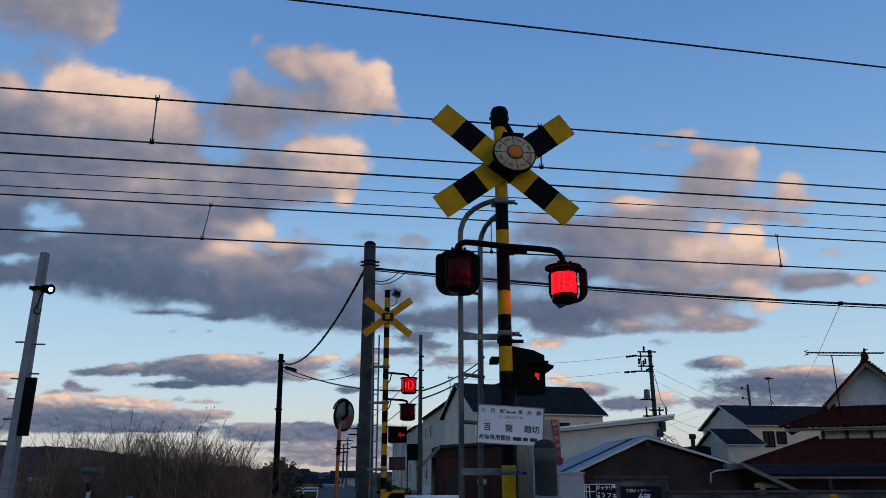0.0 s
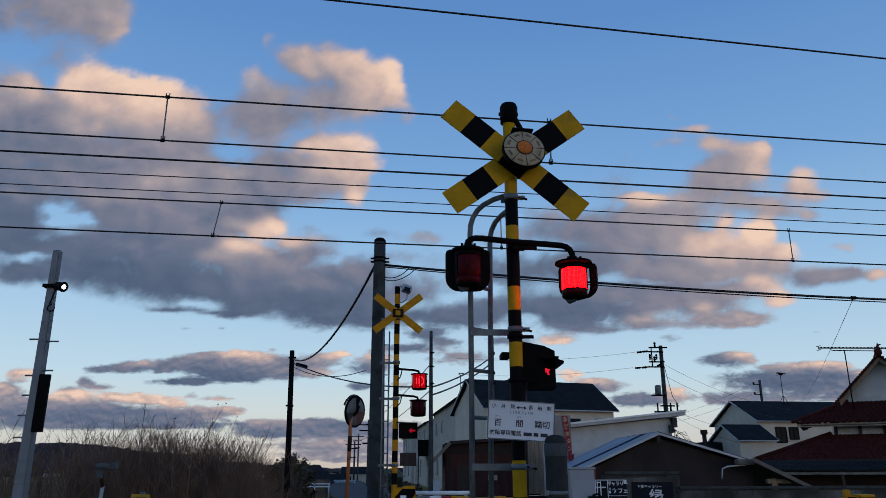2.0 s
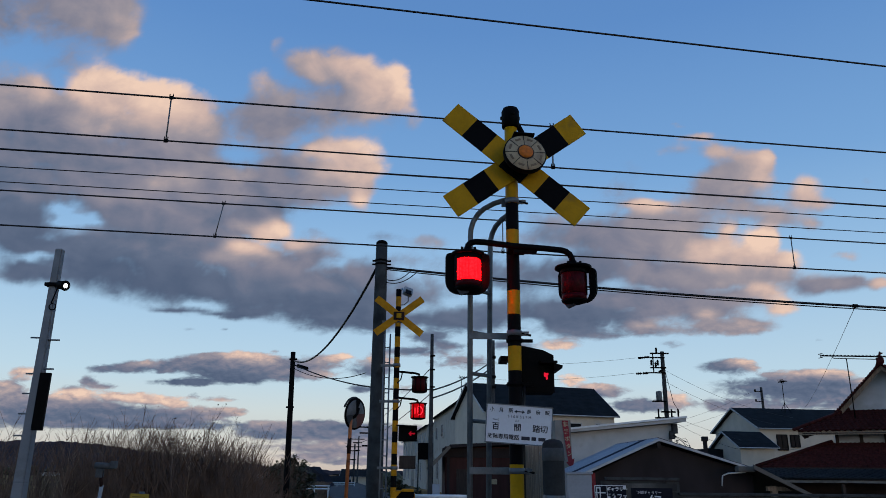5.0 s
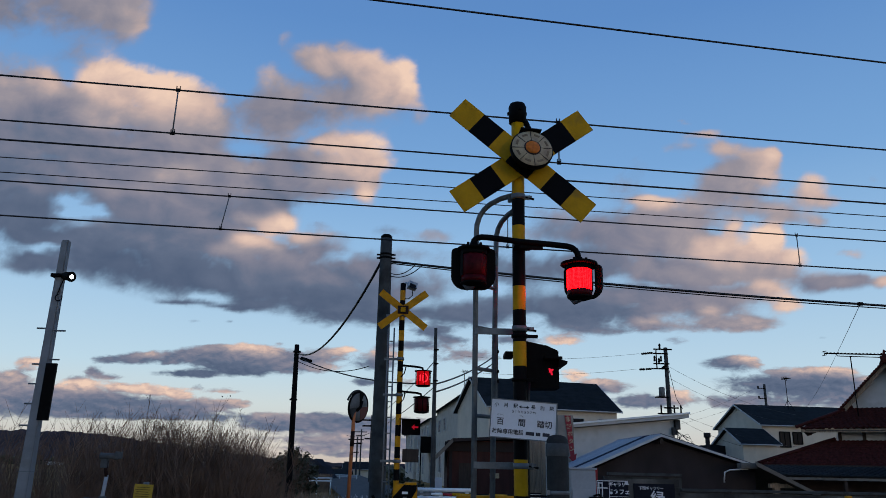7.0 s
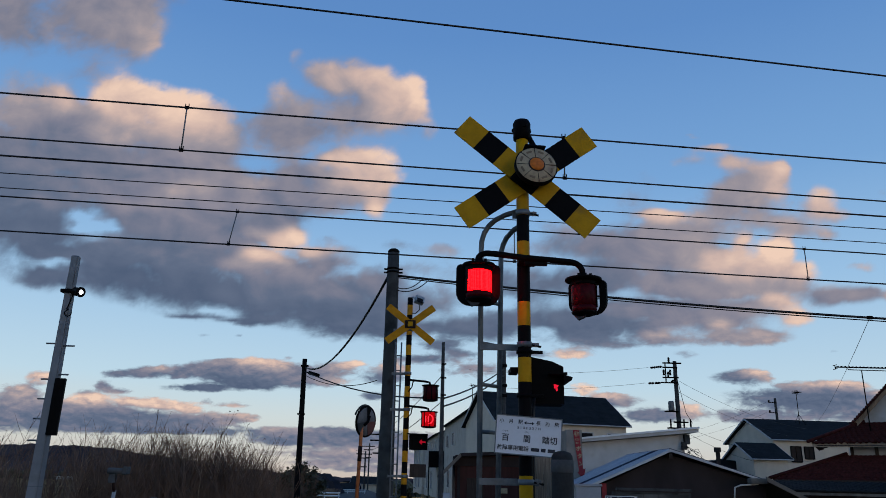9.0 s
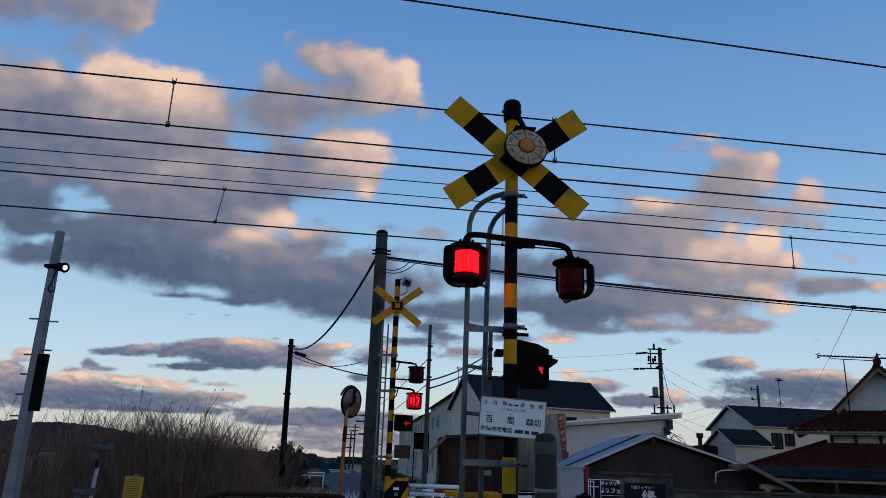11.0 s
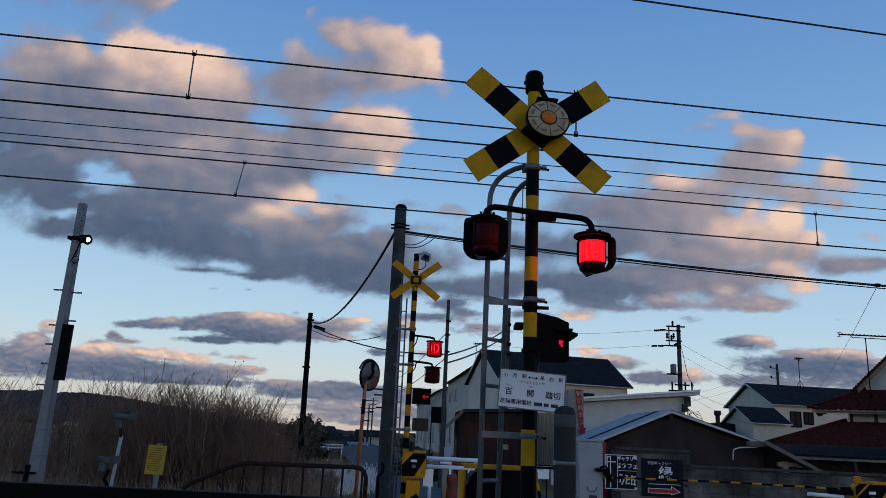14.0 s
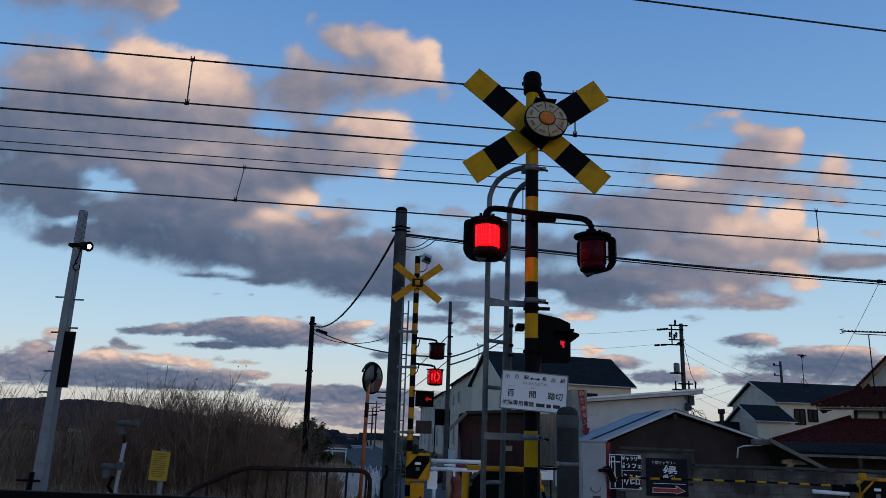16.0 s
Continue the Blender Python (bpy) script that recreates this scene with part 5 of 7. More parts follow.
for x0, y0, top in ((-10.1, 118, 5.95), (-10.9, 135, 7.85), (-5.42, 80, 6.7)):
    fpl = concrete_pole("utility_pole", x0, y0, top, 0.15, 0.11, DARK_CONCRETE, "far grey pole with cross-arms along the lane")
    for z, w in ((top - 0.5, 2.4), (top - 1.1, 1.6), (top - 2.4, 1.0)):
        boxpart("cross_arm", (-0.2, 0, 0.5 + z), (w, 0.15, 0.15), BLACK_METAL, fpl, bevel=0.02)


def transformer_pole():
    t = concrete_pole("utility_pole", 16.78, 51.0, 9.9, 0.18, 0.13, DARK_CONCRETE, "grey pole with cross-arms, insulators and a transformer")
    for z, x0, x1 in ((9.75, -0.95, 0.35), (9.45, -1.0, 0.05), (8.75, -1.0, 0.1), (8.4, -1.15, 0.0)):
        boxpart("cross_arm", ((x0 + x1) / 2 + 0.06, -0.15, 0.5 + z), (x1 - x0, 0.09, 0.09), BLACK_METAL, t, bevel=0.01)
    for x0, z, tip in ((-1.55, 9.42, 84), (-1.15, 9.47, 84), (-0.45, 9.95, 0), (-0.85, 9.1, 0), (-0.4, 9.1, 0), (-1.75, 8.33, 86), (-1.3, 8.36, 86), (-0.55, 8.95, 0), (-0.2, 8.55, 60)):
        bm = B()
        lathe(bm, [(0.05, -0.2), (0.09, -0.15), (0.05, -0.1), (0.09, -0.04), (0.05, 0.02), (0.09, 0.08), (0.04, 0.2)], 10, pose(x0, -0.15, 0.5 + z, 0, tip, 0))
        part("insulator", bm, BLACK_METAL, t)
    bm = B()
    lathe(bm, [(0.19, 0), (0.20, 0.04), (0.20, 0.56), (0.17, 0.62), (0.04, 0.66)], 16, pose(-0.50, -0.2, 7.0))
    part("transformer", bm, CONCRETE, t, "grey drum transformer")
    boxpart("transformer_shelf", (-0.5, -0.2, 6.95), (0.9, 0.3, 0.08), BLACK_METAL, t, bevel=0.01)
    boxpart("arm_link", (-0.72, -0.15, 0.5 + 9.1), (0.07, 0.07, 1.4), BLACK_METAL, t, bevel=0.01)
    for z, w in ((5.35, 1.9), (5.75, 1.0)):
        boxpart("cross_arm", (0.1, -0.15, 0.5 + z), (w, 0.1, 0.1), BLACK_METAL, t, bevel=0.01)
    for x0 in (-0.6, 0.3, 0.75):
        boxpart("bracket", (x0, -0.15, 0.5 + 5.65), (0.09, 0.09, 0.6), BLACK_METAL, t, bevel=0.01)
    tubepart("stay", [(0.1, -0.1, 9.0), (0.5, -0.1, 6.9), (0.9, -0.1, 6.2)], 0.02, WIRE, t, seg=5)


transformer_pole()
p3 = concrete_pole("utility_pole", 34.6, 75.0, 10.35, 0.15, 0.12, DARK_CONCRETE, "short grey pole top behind the roofs")
for z in (9.9, 8.9):
    boxpart("cross_arm", (-0.36, -0.1, 0.5 + z), (0.72, 0.08, 0.07), BLACK_METAL, p3, bevel=0.01)
    boxpart("insulator", (-0.7, -0.1, 0.5 + z + 0.1), (0.14, 0.14, 0.26), BLACK_METAL, p3, bevel=0.03)


def cable(pts, r, label):
    bm = B()
    tube(bm, pts, r, 6)
    solo("cable", bm, WIRE, label, "cable", group="service cables")


# bundled cable from the stout pole across the road
A0, A1 = Vector((-0.85, 15.97, 5.94)), Vector((20.15, 16.05, 5.08))
cable(sag(A0, A1, 0.26, 30), 0.026, "thick black telephone cable")
cable(sag(A0 - Vector((0, 0, 0.045)), A1 - Vector((0, 0, 0.05)), 0.275, 40), 0.012, "cable lashed below the thick one")
cable(sag((-1.05, 15.95, 5.95), (-5.2, 30.0, 5.86), 0.75), 0.030, "slack black cable to the field pole")
cable(sag((-5.2, 29.95, 5.70), (0.34, 23.95, 4.12), 0.32), 0.024, "black cable to the lane pole")
cable(sag((-5.2, 29.95, 5.55), (-2.0, 26.5, 4.95), 0.30), 0.014, "thin slack black cable")
bm = B()
tube(bm, [(-4.98, 29.8, 5.62), (-4.55, 29.4, 5.46)], 0.075, 10)
solo("cable_joint", bm, BLACK_METAL, "black cable joint sleeve by the pole", "cable joint")
for dz in (0.0, -0.25):
    cable(sag((0.36, 23.95, 4.10 + dz), (2.9, 30.0, 6.0 + dz), 0.14), 0.026, "black cable rising to the dark pole")
cable(sag((0.36, 23.95, 4.05), (-8.0, 80.0, 4.6), 0.7), 0.016, "thin wire along the lane")
cable(sag((0.36, 23.95, 4.9), (-6.5, 80.0, 6.2), 0.6), 0.016, "thin wire along the lane")
for a, b, d in (((14.9, 50.9, 9.42), (3.0, 62, 10.6), 0.35), ((14.7, 50.9, 8.35), (3.0, 62, 9.3), 0.35), ((16.9, 51, 8.6), (30.0, 60, 6.2), 0.5), ((16.9, 51, 7.8), (30.0, 60, 5.4), 0.5),
                ((16.9, 51, 5.6), (29.0, 58, 3.6), 0.4), ((16.9, 51, 5.3), (26.0, 56, 3.2), 0.5), ((33.6, 74.9, 9.9), (18, 64, 5.2), 0.5), ((33.6, 74.9, 8.9), (17, 64, 4.6), 0.5)):
    cable(sag(a, b, d), 0.009, "thin wire at the transformer pole")
cable(sag((9.75, 16.0, 5.24), (31.9, 62.0, 6.95), 0.25), 0.006, "thin service wire to the cream house")
bm = B()
box(bm, (0, 0, 0), (0.12, 0.06, 0.08), None, 0.02)
solo("cable_clip", bm, BLACK_METAL, "small black clip on the thick cable", "cable clip", at=pose(9.75, 16.0, 5.245))
cable(sag((-0.85, 15.95, 5.66), (-0.30, 15.97, 5.87), 0.10), 0.010, "thin looped cable beside the pole")
cable(sag((-0.85, 15.95, 5.60), (-0.15, 15.97, 5.86), 0.12), 0.010, "thin looped cable beside the pole")


# ---- road mirror ----
def road_mirror():
    t = thing("road_mirror", pose(-1.85, 19.0, 0), "round traffic mirror on an orange pole", "traffic mirror")
    tubepart("pole", [(0.03, 0, 0), (0.075, -0.02, 2.3), (0.08, -0.06, 2.6), (0.09, -0.06, 2.93)], 0.046, ORANGE, t, "orange steel pole", 12)
    tubepart("pole_sleeve", [(0.068, -0.012, 1.98), (0.076, -0.02, 2.35)], 0.052, RUST, t, "rusty sleeve", 12)
    # the disc is seen from behind: a dull dished back, dark rim, bracket and hood
    m = look((0.17, 0.05, 2.95), (-0.75, 0.66, 3.05))
    bm = B()
    lathe(bm, [(0.05, 0.05), (0.2, 0.045), (0.33, 0.025), (0.375, 0.0)], 36)
    back = part("mirror_shell", bm, MIRROR_BACK, t, "dull grey mirror back with a red patch", m)
    bm = B()
    lathe(bm, [(0.372, -0.02), (0.392, -0.018), (0.394, 0.02), (0.372, 0.016)], 40)
    part("rim", bm, BLACK_METAL, back, "thin dark rim")
    bm = B()
    lathe(bm, [(0.37, -0.012), (0.2, -0.03), (0.05, -0.036)], 36)
    part("mirror_face", bm, MIRROR, back, "convex mirror face")
    # three wedges of other colours laid over the back
    for a0, a1, r0, r1, mm in ((-75, 5, 0.06, 0.34, mat("dull_red_wedge", (0.10, 0.035, 0.028), 0.7)), (70, 100, 0.05, 0.35, BLACK_METAL), (190, 225, 0.08, 0.36, DARK_CONCRETE)):
        bm = B()
        pts = [(r0 * math.cos(radians(a0)), r0 * math.sin(radians(a0)))] + [(r1 * math.cos(radians(a0 + (a1 - a0) * k / 8)), r1 * math.sin(radians(a0 + (a1 - a0) * k / 8))) for k in range(9)] + [(r0 * math.cos(radians(a1)), r0 * math.sin(radians(a1)))]
        slab(bm, pts, 0.046, 0.052, "z")
        part("back_patch", bm, mm, back, "coloured wedge on the mirror back")
    bm = B()
    tube(bm, [(-0.12, -0.10, 0.07), (0.0, 0.0, 0.075), (0.05, 0.15, 0.07)], 0.035, 8)
    part("bracket", bm, BLACK_METAL, back)
    bm = B()
    tube(bm, [Vector((0.40 * math.cos(radians(a)), 0.40 * math.sin(radians(a)), -0.05)) for a in range(20, 161, 10)], 0.028, 6)
    part("hood", bm, DARK_CONCRETE, back, "grey hood over the rim")


road_mirror()


# ---- houses ----
def window(parent, x, z, w, h, y=0.0, frame_mat=None, shutter=False):
    """A sliding window on a wall that faces -y: frame and two panes."""
    fm = frame_mat or TRIM
    bm = B()
    for c, s in (((x, y - 0.03, z + h / 2), (w, 0.09, 0.06)), ((x, y - 0.03, z - h / 2), (w, 0.11, 0.06)), ((x - w / 2, y - 0.03, z), (0.06, 0.09, h)), ((x + w / 2, y - 0.03, z), (0.06, 0.09, h)), ((x, y - 0.02, z), (0.045, 0.07, h))):
        box(bm, c, s)
    f = part("window_frame", bm, fm, parent, "dark metal window frame" if frame_mat else "pale metal window frame")
    for k in (-1, 1):
        bm = B()
        box(bm, (x + k * w / 4, y - 0.022 - 0.006 * k, z), (w / 2 - 0.05, 0.012, h - 0.06))
        part("pane", bm, GLASS, f)


def house(at, L, D, eave, ridge, wall_mat, roof_mat, label, over=0.35, windows=(), base=-1.0, thick=0.10, category="house", barge=None):
    """A gabled house: ridge along x, front wall on y = 0, left gable on x = 0."""
    t = thing("house", at, label, category)
    bm = B()
    slab(bm, [(0, base), (D, base), (D, eave), (D / 2, ridge - thick), (0, eave)], 0, L, "x")
    part("wall", bm, wall_mat, t, "")
    sl = (ridge - eave) / (D / 2)
    for sgn in (1, -1):
        bm = B()
        e0, r0 = -over, D / 2
        ze = eave - over * sl
        pts = [(e0, ze), (r0, ridge), (r0, ridge + thick), (e0 - 0.02, ze + thick)]
        if sgn < 0:
            pts = [(D - p[0], p[1]) for p in pts]
        slab(bm, pts, -over, L + over, "x")
        roof = part("roof", bm, roof_mat, t, "")
        # courses of the roof covering
        n = 9
        bm = B()
        for k in range(n):
            f0 = (k + 0.04) / n
            y0, z0 = pts[3][0] + (pts[2][0] - pts[3][0]) * f0, pts[3][1] + (pts[2][1] - pts[3][1]) * f0
            y1, z1 = pts[3][0] + (pts[2][0] - pts[3][0]) * (f0 + 0.96 / n), pts[3][1] + (pts[2][1] - pts[3][1]) * (f0 + 0.96 / n)
            slab(bm, [(y0, z0 + 0.004), (y0, z0 + 0.009), (y1, z1 + 0.004), (y1, z1 + 0.002)], -over - 0.005, L + over + 0.005, "x")
        tagged(part("roof_course", bm, roof_mat, roof), kind="stuff")
        # barge boards on both gables and the gutter
        for x0 in (-over - 0.03, L + over + 0.002):
            bm = B()
            slab(bm, [(p[0], p[1] - 0.02 if i in (0, 1) else p[1] + 0.01) for i, p in enumerate(pts)], x0, x0 + 0.03, "x")
            part("barge_board", bm, barge or TRIM, t, "" if barge else "pale barge board")
        bm = B()
        ye = pts[0][0] - 0.05 * sgn
        tube(bm, [(-over, ye, ze + 0.03), (L + over, ye, ze + 0.03)], 0.042, 8)
        part("gutter", bm, barge or TRIM, t, "" if barge else "pale gutter")
    for w in windows:
        window(t, *w)
    return t


house(pose(4.14, 48.0, 0, 0, 0, 16), 9.25, 6.2, 5.45, 7.45, STUCCO, SLATE, "two-storey cream house under a dark slate roof", 0.26,
      [(3.1, 4.35, 1.7, 1.0), (5.9, 4.35, 1.7, 1.0), (8.3, 4.4, 1.0, 0.9), (2.6, 1.4, 1.8, 1.6)])
house(pose(26.25, 58.0, 0, 0, 0, 6), 8.9, 7.0, 5.28, 6.95, STUCCO, SLATE, "two-storey cream house under a dark roof", 0.30,
      [(1.78, 4.15, 0.85, 1.15, 0.0, BLACK_METAL), (2.85, 4.27, 0.75, 0.9, 0.0, BLACK_METAL), (6.9, 4.2, 1.4, 1.0)])
house(pose(22.9, 54.0, 0, 0, 0, 6), 2.6, 4.0, 3.66, 4.72, STUCCO, SLATE, "low cream annexe with a dark gabled roof", 0.26)
# row of houses along the lane, their long sides to the road
house(pose(1.33, 76.0, 0, 0, 0, -85.1), 22.0, 7.0, 6.85, 7.9, LANE_STUCCO, SLATE, "long cream plastered house beside the lane", 0.3,
      [(3.0, 5.3, 1.6, 1.1), (7.5, 5.3, 1.6, 1.1), (4.0, 2.0, 1.8, 1.8), (9.0, 2.0, 1.8, 1.8)], barge=SLATE)
house(pose(-0.75, 98.0, 0, 0, 0, -85.1), 17.0, 7.0, 6.5, 7.7, LANE_STUCCO, SLATE, "grey-white two-storey house beside the lane", 0.3,
      [(2.0, 5.0, 0.9, 1.9), (5.0, 5.0, 0.9, 1.9), (8.5, 5.0, 0.9, 1.9), (12.0, 5.0, 0.9, 1.9), (15.0, 4.9, 0.9, 1.9), (4.0, 1.8, 1.6, 2.0), (10.0, 1.8, 1.6, 2.0)], barge=SLATE)
house(pose(-2.7, 122.0, 0, 0, 0, -85.1), 18.0, 7.0, 6.4, 7.8, LANE_STUCCO, SLATE, "pale two-storey house farther up the lane", 0.3,
      [(3.0, 5.0, 1.0, 1.8), (8.0, 5.0, 1.0, 1.8), (13.0, 5.0, 1.0, 1.8), (6.0, 1.8, 1.6, 2.0), (13.0, 1.8, 1.6, 2.0)])
house(pose(-14.0, 120.0, -0.9, 0, 0, 0), 2.6, 4.0, 1.2, 1.9, PLASTER, SLATE, "low white house at the lane's end", 0.4, [(0.8, 0.5, 0.7, 0.7)])
house(pose(-14.0, 140.0, -0.9, 0, 0, 0), 5.0, 6.0, 2.0, 3.1, STUCCO, SLATE, "far brown-roofed house at the lane's end", 0.5)

# windows, blinds and balcony on the lane-side house
t_ = thing("balcony", pose(0.35, 81.5, 0), "dark metal balcony on the lane-side house", "balcony")
boxpart("deck", (0.2, 0, 3.1), (1.6, 3.0, 0.15), BLACK_METAL, t_)
boxpart("front_panel", (0.2, -1.5, 3.9), (1.6, 0.06, 1.5), BLACK_METAL, t_, "dark screen")
boxpart("post", (-0.55, -1.5, 1.0), (0.12, 0.12, 4.2), BLACK_METAL, t_)
boxpart("post", (0.95, -1.5, 1.0), (0.12, 0.12, 4.2), BLACK_METAL, t_)
# chimney flue by the annexe
t_ = thing("chimney", pose(20.95, 55.5, 0), "dark square flue with a wider cap", "chimney")
boxpart("flue", (0, 0, 1.6), (0.24, 0.24, 5.0), BROWN_WALL, t_)
boxpart("cap", (0, 0, 4.22), (0.4, 0.4, 0.34), BROWN_WALL, t_, bevel=0.05)
bm = B()
slab(bm, [(19.0, 3.1), (21.6, 3.6), (22.9, 3.5), (22.9, -1), (19.0, -1)], 56.5, 60.0)
solo("shed_roof", bm, SLATE, "dark low roof between the houses", "roof")


# ---- buildings along the right-hand side of the lane ----
def lane_shop():
    t = thing("shop", pose(0, 28, 0), "reddish-brown timber building with a dull lean-to roof", "building")
    boxpart("wall", (2.25, 2.0, 0.8), (2.7, 4.0, 3.4), RED_WALL, t)
    boxpart("lintel", (2.2, -0.02, 2.28), (2.8, 0.08, 0.34), BROWN_WALL, t)
    # the doorway's inner shade is a dark slab on the wall
    boxpart("doorway", (1.62, -0.015, 0.55), (0.6, 0.06, 2.3), TIMBER, t, "dark slab that stands for the open doorway's shade")
    boxpart("corner_post", (1.02, -0.03, 0.75), (0.10, 0.12, 3.0), BROWN_WALL, t, "brown corner post")
    boxpart("plate", (2.62, -0.02, 1.28), (0.34, 0.03, 0.18), CREAM, t, "small blank cream plate")
    bm = B()
    slab(bm, [(1.06, 2.55), (3.75, 2.70), (3.75, 2.60), (1.1, 2.44)], -0.5, 3.5)
    part("roof_edge", bm, BROWN_WALL, t, "dark brown roof edge")
    bm = B()
    slab(bm, [(0.25, 1.75), (1.05, 2.55), (1.09, 2.43), (0.33, 1.66)], -0.5, 3.5)
    part("lean_to_roof", bm, DULL_EAVE, t, "dull sloping eave")
    boxpart("meter_box", (0.5, -0.2, 0.75), (0.42, 0.3, 0.85), BLUE_METAL, t, "pale blue box at the corner", bevel=0.03)


lane_shop()
t_ = thing("board_fence", pose(3.52, 29.0, 0), "weathered tan vertical board wall", "fence")
for k in range(9):
    boxpart("board", (0.135 * k, 0.006 * (k % 2), 1.0), (0.128, 0.03, 3.2), TAN_WOOD, t_)
GARAGE_WALL = mat("dull_beige_plaster", (0.25, 0.225, 0.20), 0.9, vary=0.15, scale=1.5, bump=0.3, stain=(0.15, 0.135, 0.12), stain_at=0.6)
t_ = thing("garage", pose(0, 26, 0), "beige plastered wall with a red arrow sign", "building")
boxpart("wall", (4.90, 0.6, 1.0), (0.54, 1.2, 4.7), GARAGE_WALL, t_)
bm = B()
slab(bm, [(4.86, 3.34), (5.07, 3.34), (5.17, 2.05), (5.25, 2.08), (5.17, 1.72), (4.97, 1.95), (5.03, 1.98)], -0.035, -0.012)
ar_ = part("arrow_sign", bm, SIGN_RED, t_, "red arrow-shaped sign with white marks")
for k, ch in enumerate("非常ボタン"):
    lettering("letter", ch, 0.185, pose(4.972 + 0.030 * k, -0.0362, 3.20 - 0.245 * k, 0, 5, 0), CREAM, ar_, bold=0.004)


def flat_building():
    t = thing("workshop", pose(0, 30, 0), "white plastered workshop with a nearly flat roof", "building")
    bm = B()
    slab(bm, [(5.2, -1), (10.02, -1), (10.02, 3.54), (5.2, 3.06)], 0, 5.0)
    part("wall", bm, PLASTER, t)
    bm = B()
    slab(bm, [(4.6, 3.02), (10.50, 3.62), (10.50, 3.80), (4.6, 3.16)], -0.4, 5.4)
    part("roof", bm, TRIM, t, "pale roof slab")
    bm = B()
    slab(bm, [(4.6, 3.12), (10.53, 3.76), (10.53, 3.83), (4.6, 3.19)], -0.46, -0.38)
    part("gutter", bm, WHITE, t)
    bm = B()
    box(bm, (10.10, -0.12, 3.35), (0.2, 0.2, 0.38), None, 0.02)
    box(bm, (9.98, -0.12, 3.1), (0.2, 0.16, 0.3), None, 0.02)
    part("junction_box", bm, DARK_CONCRETE, t, "grey junction box under the eave")
    for k in range(5):
        pts = [(10.0 + 0.02 * k, -0.2, 3.1)] + [(10.35 + 0.32 * math.cos(1.2 * j + k), -0.25, 2.6 + 0.42 * math.sin(1.2 * j + 0.7 * k) - 0.05 * k) for j in range(6)]
        tubepart("loose_cable", pts, 0.010, WIRE, t, seg=5)


flat_building()


def striped_shed():
    t = thing("shed", pose(0, 22, 0), "dark brown shed with a pale blue striped metal roof", "shed")
    bm = B()
    slab(bm, [(4.95, -1), (9.6, -1), (9.6, 1.66), (6.86, 2.44), (4.95, 1.58)], 0, 4.5)
    part("wall", bm, BROWN_WALL, t)
    # roof sheets on the slope towards the lane: pale blue with one dark strip
    for k, (y0, y1) in enumerate(((-0.25, 0.85), (0.86, 1.55), (1.56, 3.0), (3.01, 4.7))):
        bm = B()
        slab(bm, [(4.45, 1.48), (6.86, 2.53), (6.86, 2.58), (4.45, 1.53)], y0, y1)
        for j in range(int((y1 - y0) / 0.22)):
            yy = y0 + 0.11 + 0.22 * j
            slab(bm, [(4.45, 1.53), (6.86, 2.58), (6.86, 2.60), (4.45, 1.55)], yy, yy + 0.03)
        tagged(part("roof_sheet", bm, NAVY_METAL if k == 1 else BLUE_METAL, t, "dark blue roof strip" if k == 1 else "pale blue sheet roofing"), kind="stuff")
    bm = B()
    slab(bm, [(6.86, 2.53), (9.55, 1.72), (9.55, 1.79), (6.86, 2.60)], -0.25, 4.7)
    part("roof_sheet", bm, NAVY_METAL, t, "dark sheet roofing")
    for pts in ([(4.42, 1.44), (6.86, 2.50), (6.86, 2.57), (4.42, 1.51)], [(6.86, 2.50), (9.6, 1.69), (9.6, 1.75), (6.86, 2.57)]):
        bm = B()
        slab(bm, pts, -0.30, -0.255)
        part("barge_board", bm, TRIM, t, "pale barge board")
    boxpart("corner_trim", (4.95, -0.03, 0.6), (0.13, 0.05, 2.0), SIGN_RED, t, "red painted corner board")
    boxpart("ridge_stub", (6.86, -0.2, 2.38), (0.10, 0.12, 0.14), TIMBER, t)
    # lean-to with bare rafters and a gutter pipe
    bm = B()
    slab(bm, [(9.35, 1.70), (11.45, 0.70), (11.45, 0.80), (9.35, 1.82)], -0.9, 2.5)
    lt = part("lean_to_roof", bm, TIMBER, t, "steep dark lean-to roof")
    bm = B()
    slab(bm, [(9.25, 1.74), (11.5, 0.66), (11.5, 0.76), (9.25, 1.86)], -0.96, -0.9)
    part("lean_to_board", bm, DULL_EAVE, t, "weathered rake board")
    boxpart("beam", (10.1, -0.5, 1.22), (0.7, 0.12, 0.12), TAN_WOOD, t)
    boxpart("post", (9.95, -0.5, 0.6), (0.16, 0.14, 1.4), TAN_WOOD, t)
    boxpart("tarp", (9.15, -0.6, 1.74), (0.5, 0.3, 0.16), DULL_EAVE, t, "dull flashing over the valley", bevel=0.06)
    tubepart("downpipe", [(9.15, -0.62, 1.66), (8.64, -0.62, 1.62), (8.48, -0.62, 1.56), (8.44, -0.62, 1.28)], 0.021, TRIM, t, "pale bent downpipe", 8)


striped_shed()

# carport roof in front of the tiled house
bm = B()
slab(bm, [(13.3, 1.98), (22.0, 1.98), (22.0, 1.93), (13.3, 1.93)], 29.5, 33.0)
for k in range(24):
    slab(bm, [(13.4 + 0.35 * k, 1.98), (13.45 + 0.35 * k, 1.98), (13.45 + 0.35 * k, 1.995), (13.4 + 0.35 * k, 1.995)], 29.5, 33.0)
bmesh.ops.transform(bm, matrix=pose(0, 31.25, 1.70) @ pose(0, 0, 0, 6.2, 0, 0) @ pose(0, -31.25, -1.955), verts=bm.verts[:])
solo("carport_roof", bm, DULL_SHEET, "dull blue-grey sheet carport roof", "roof")
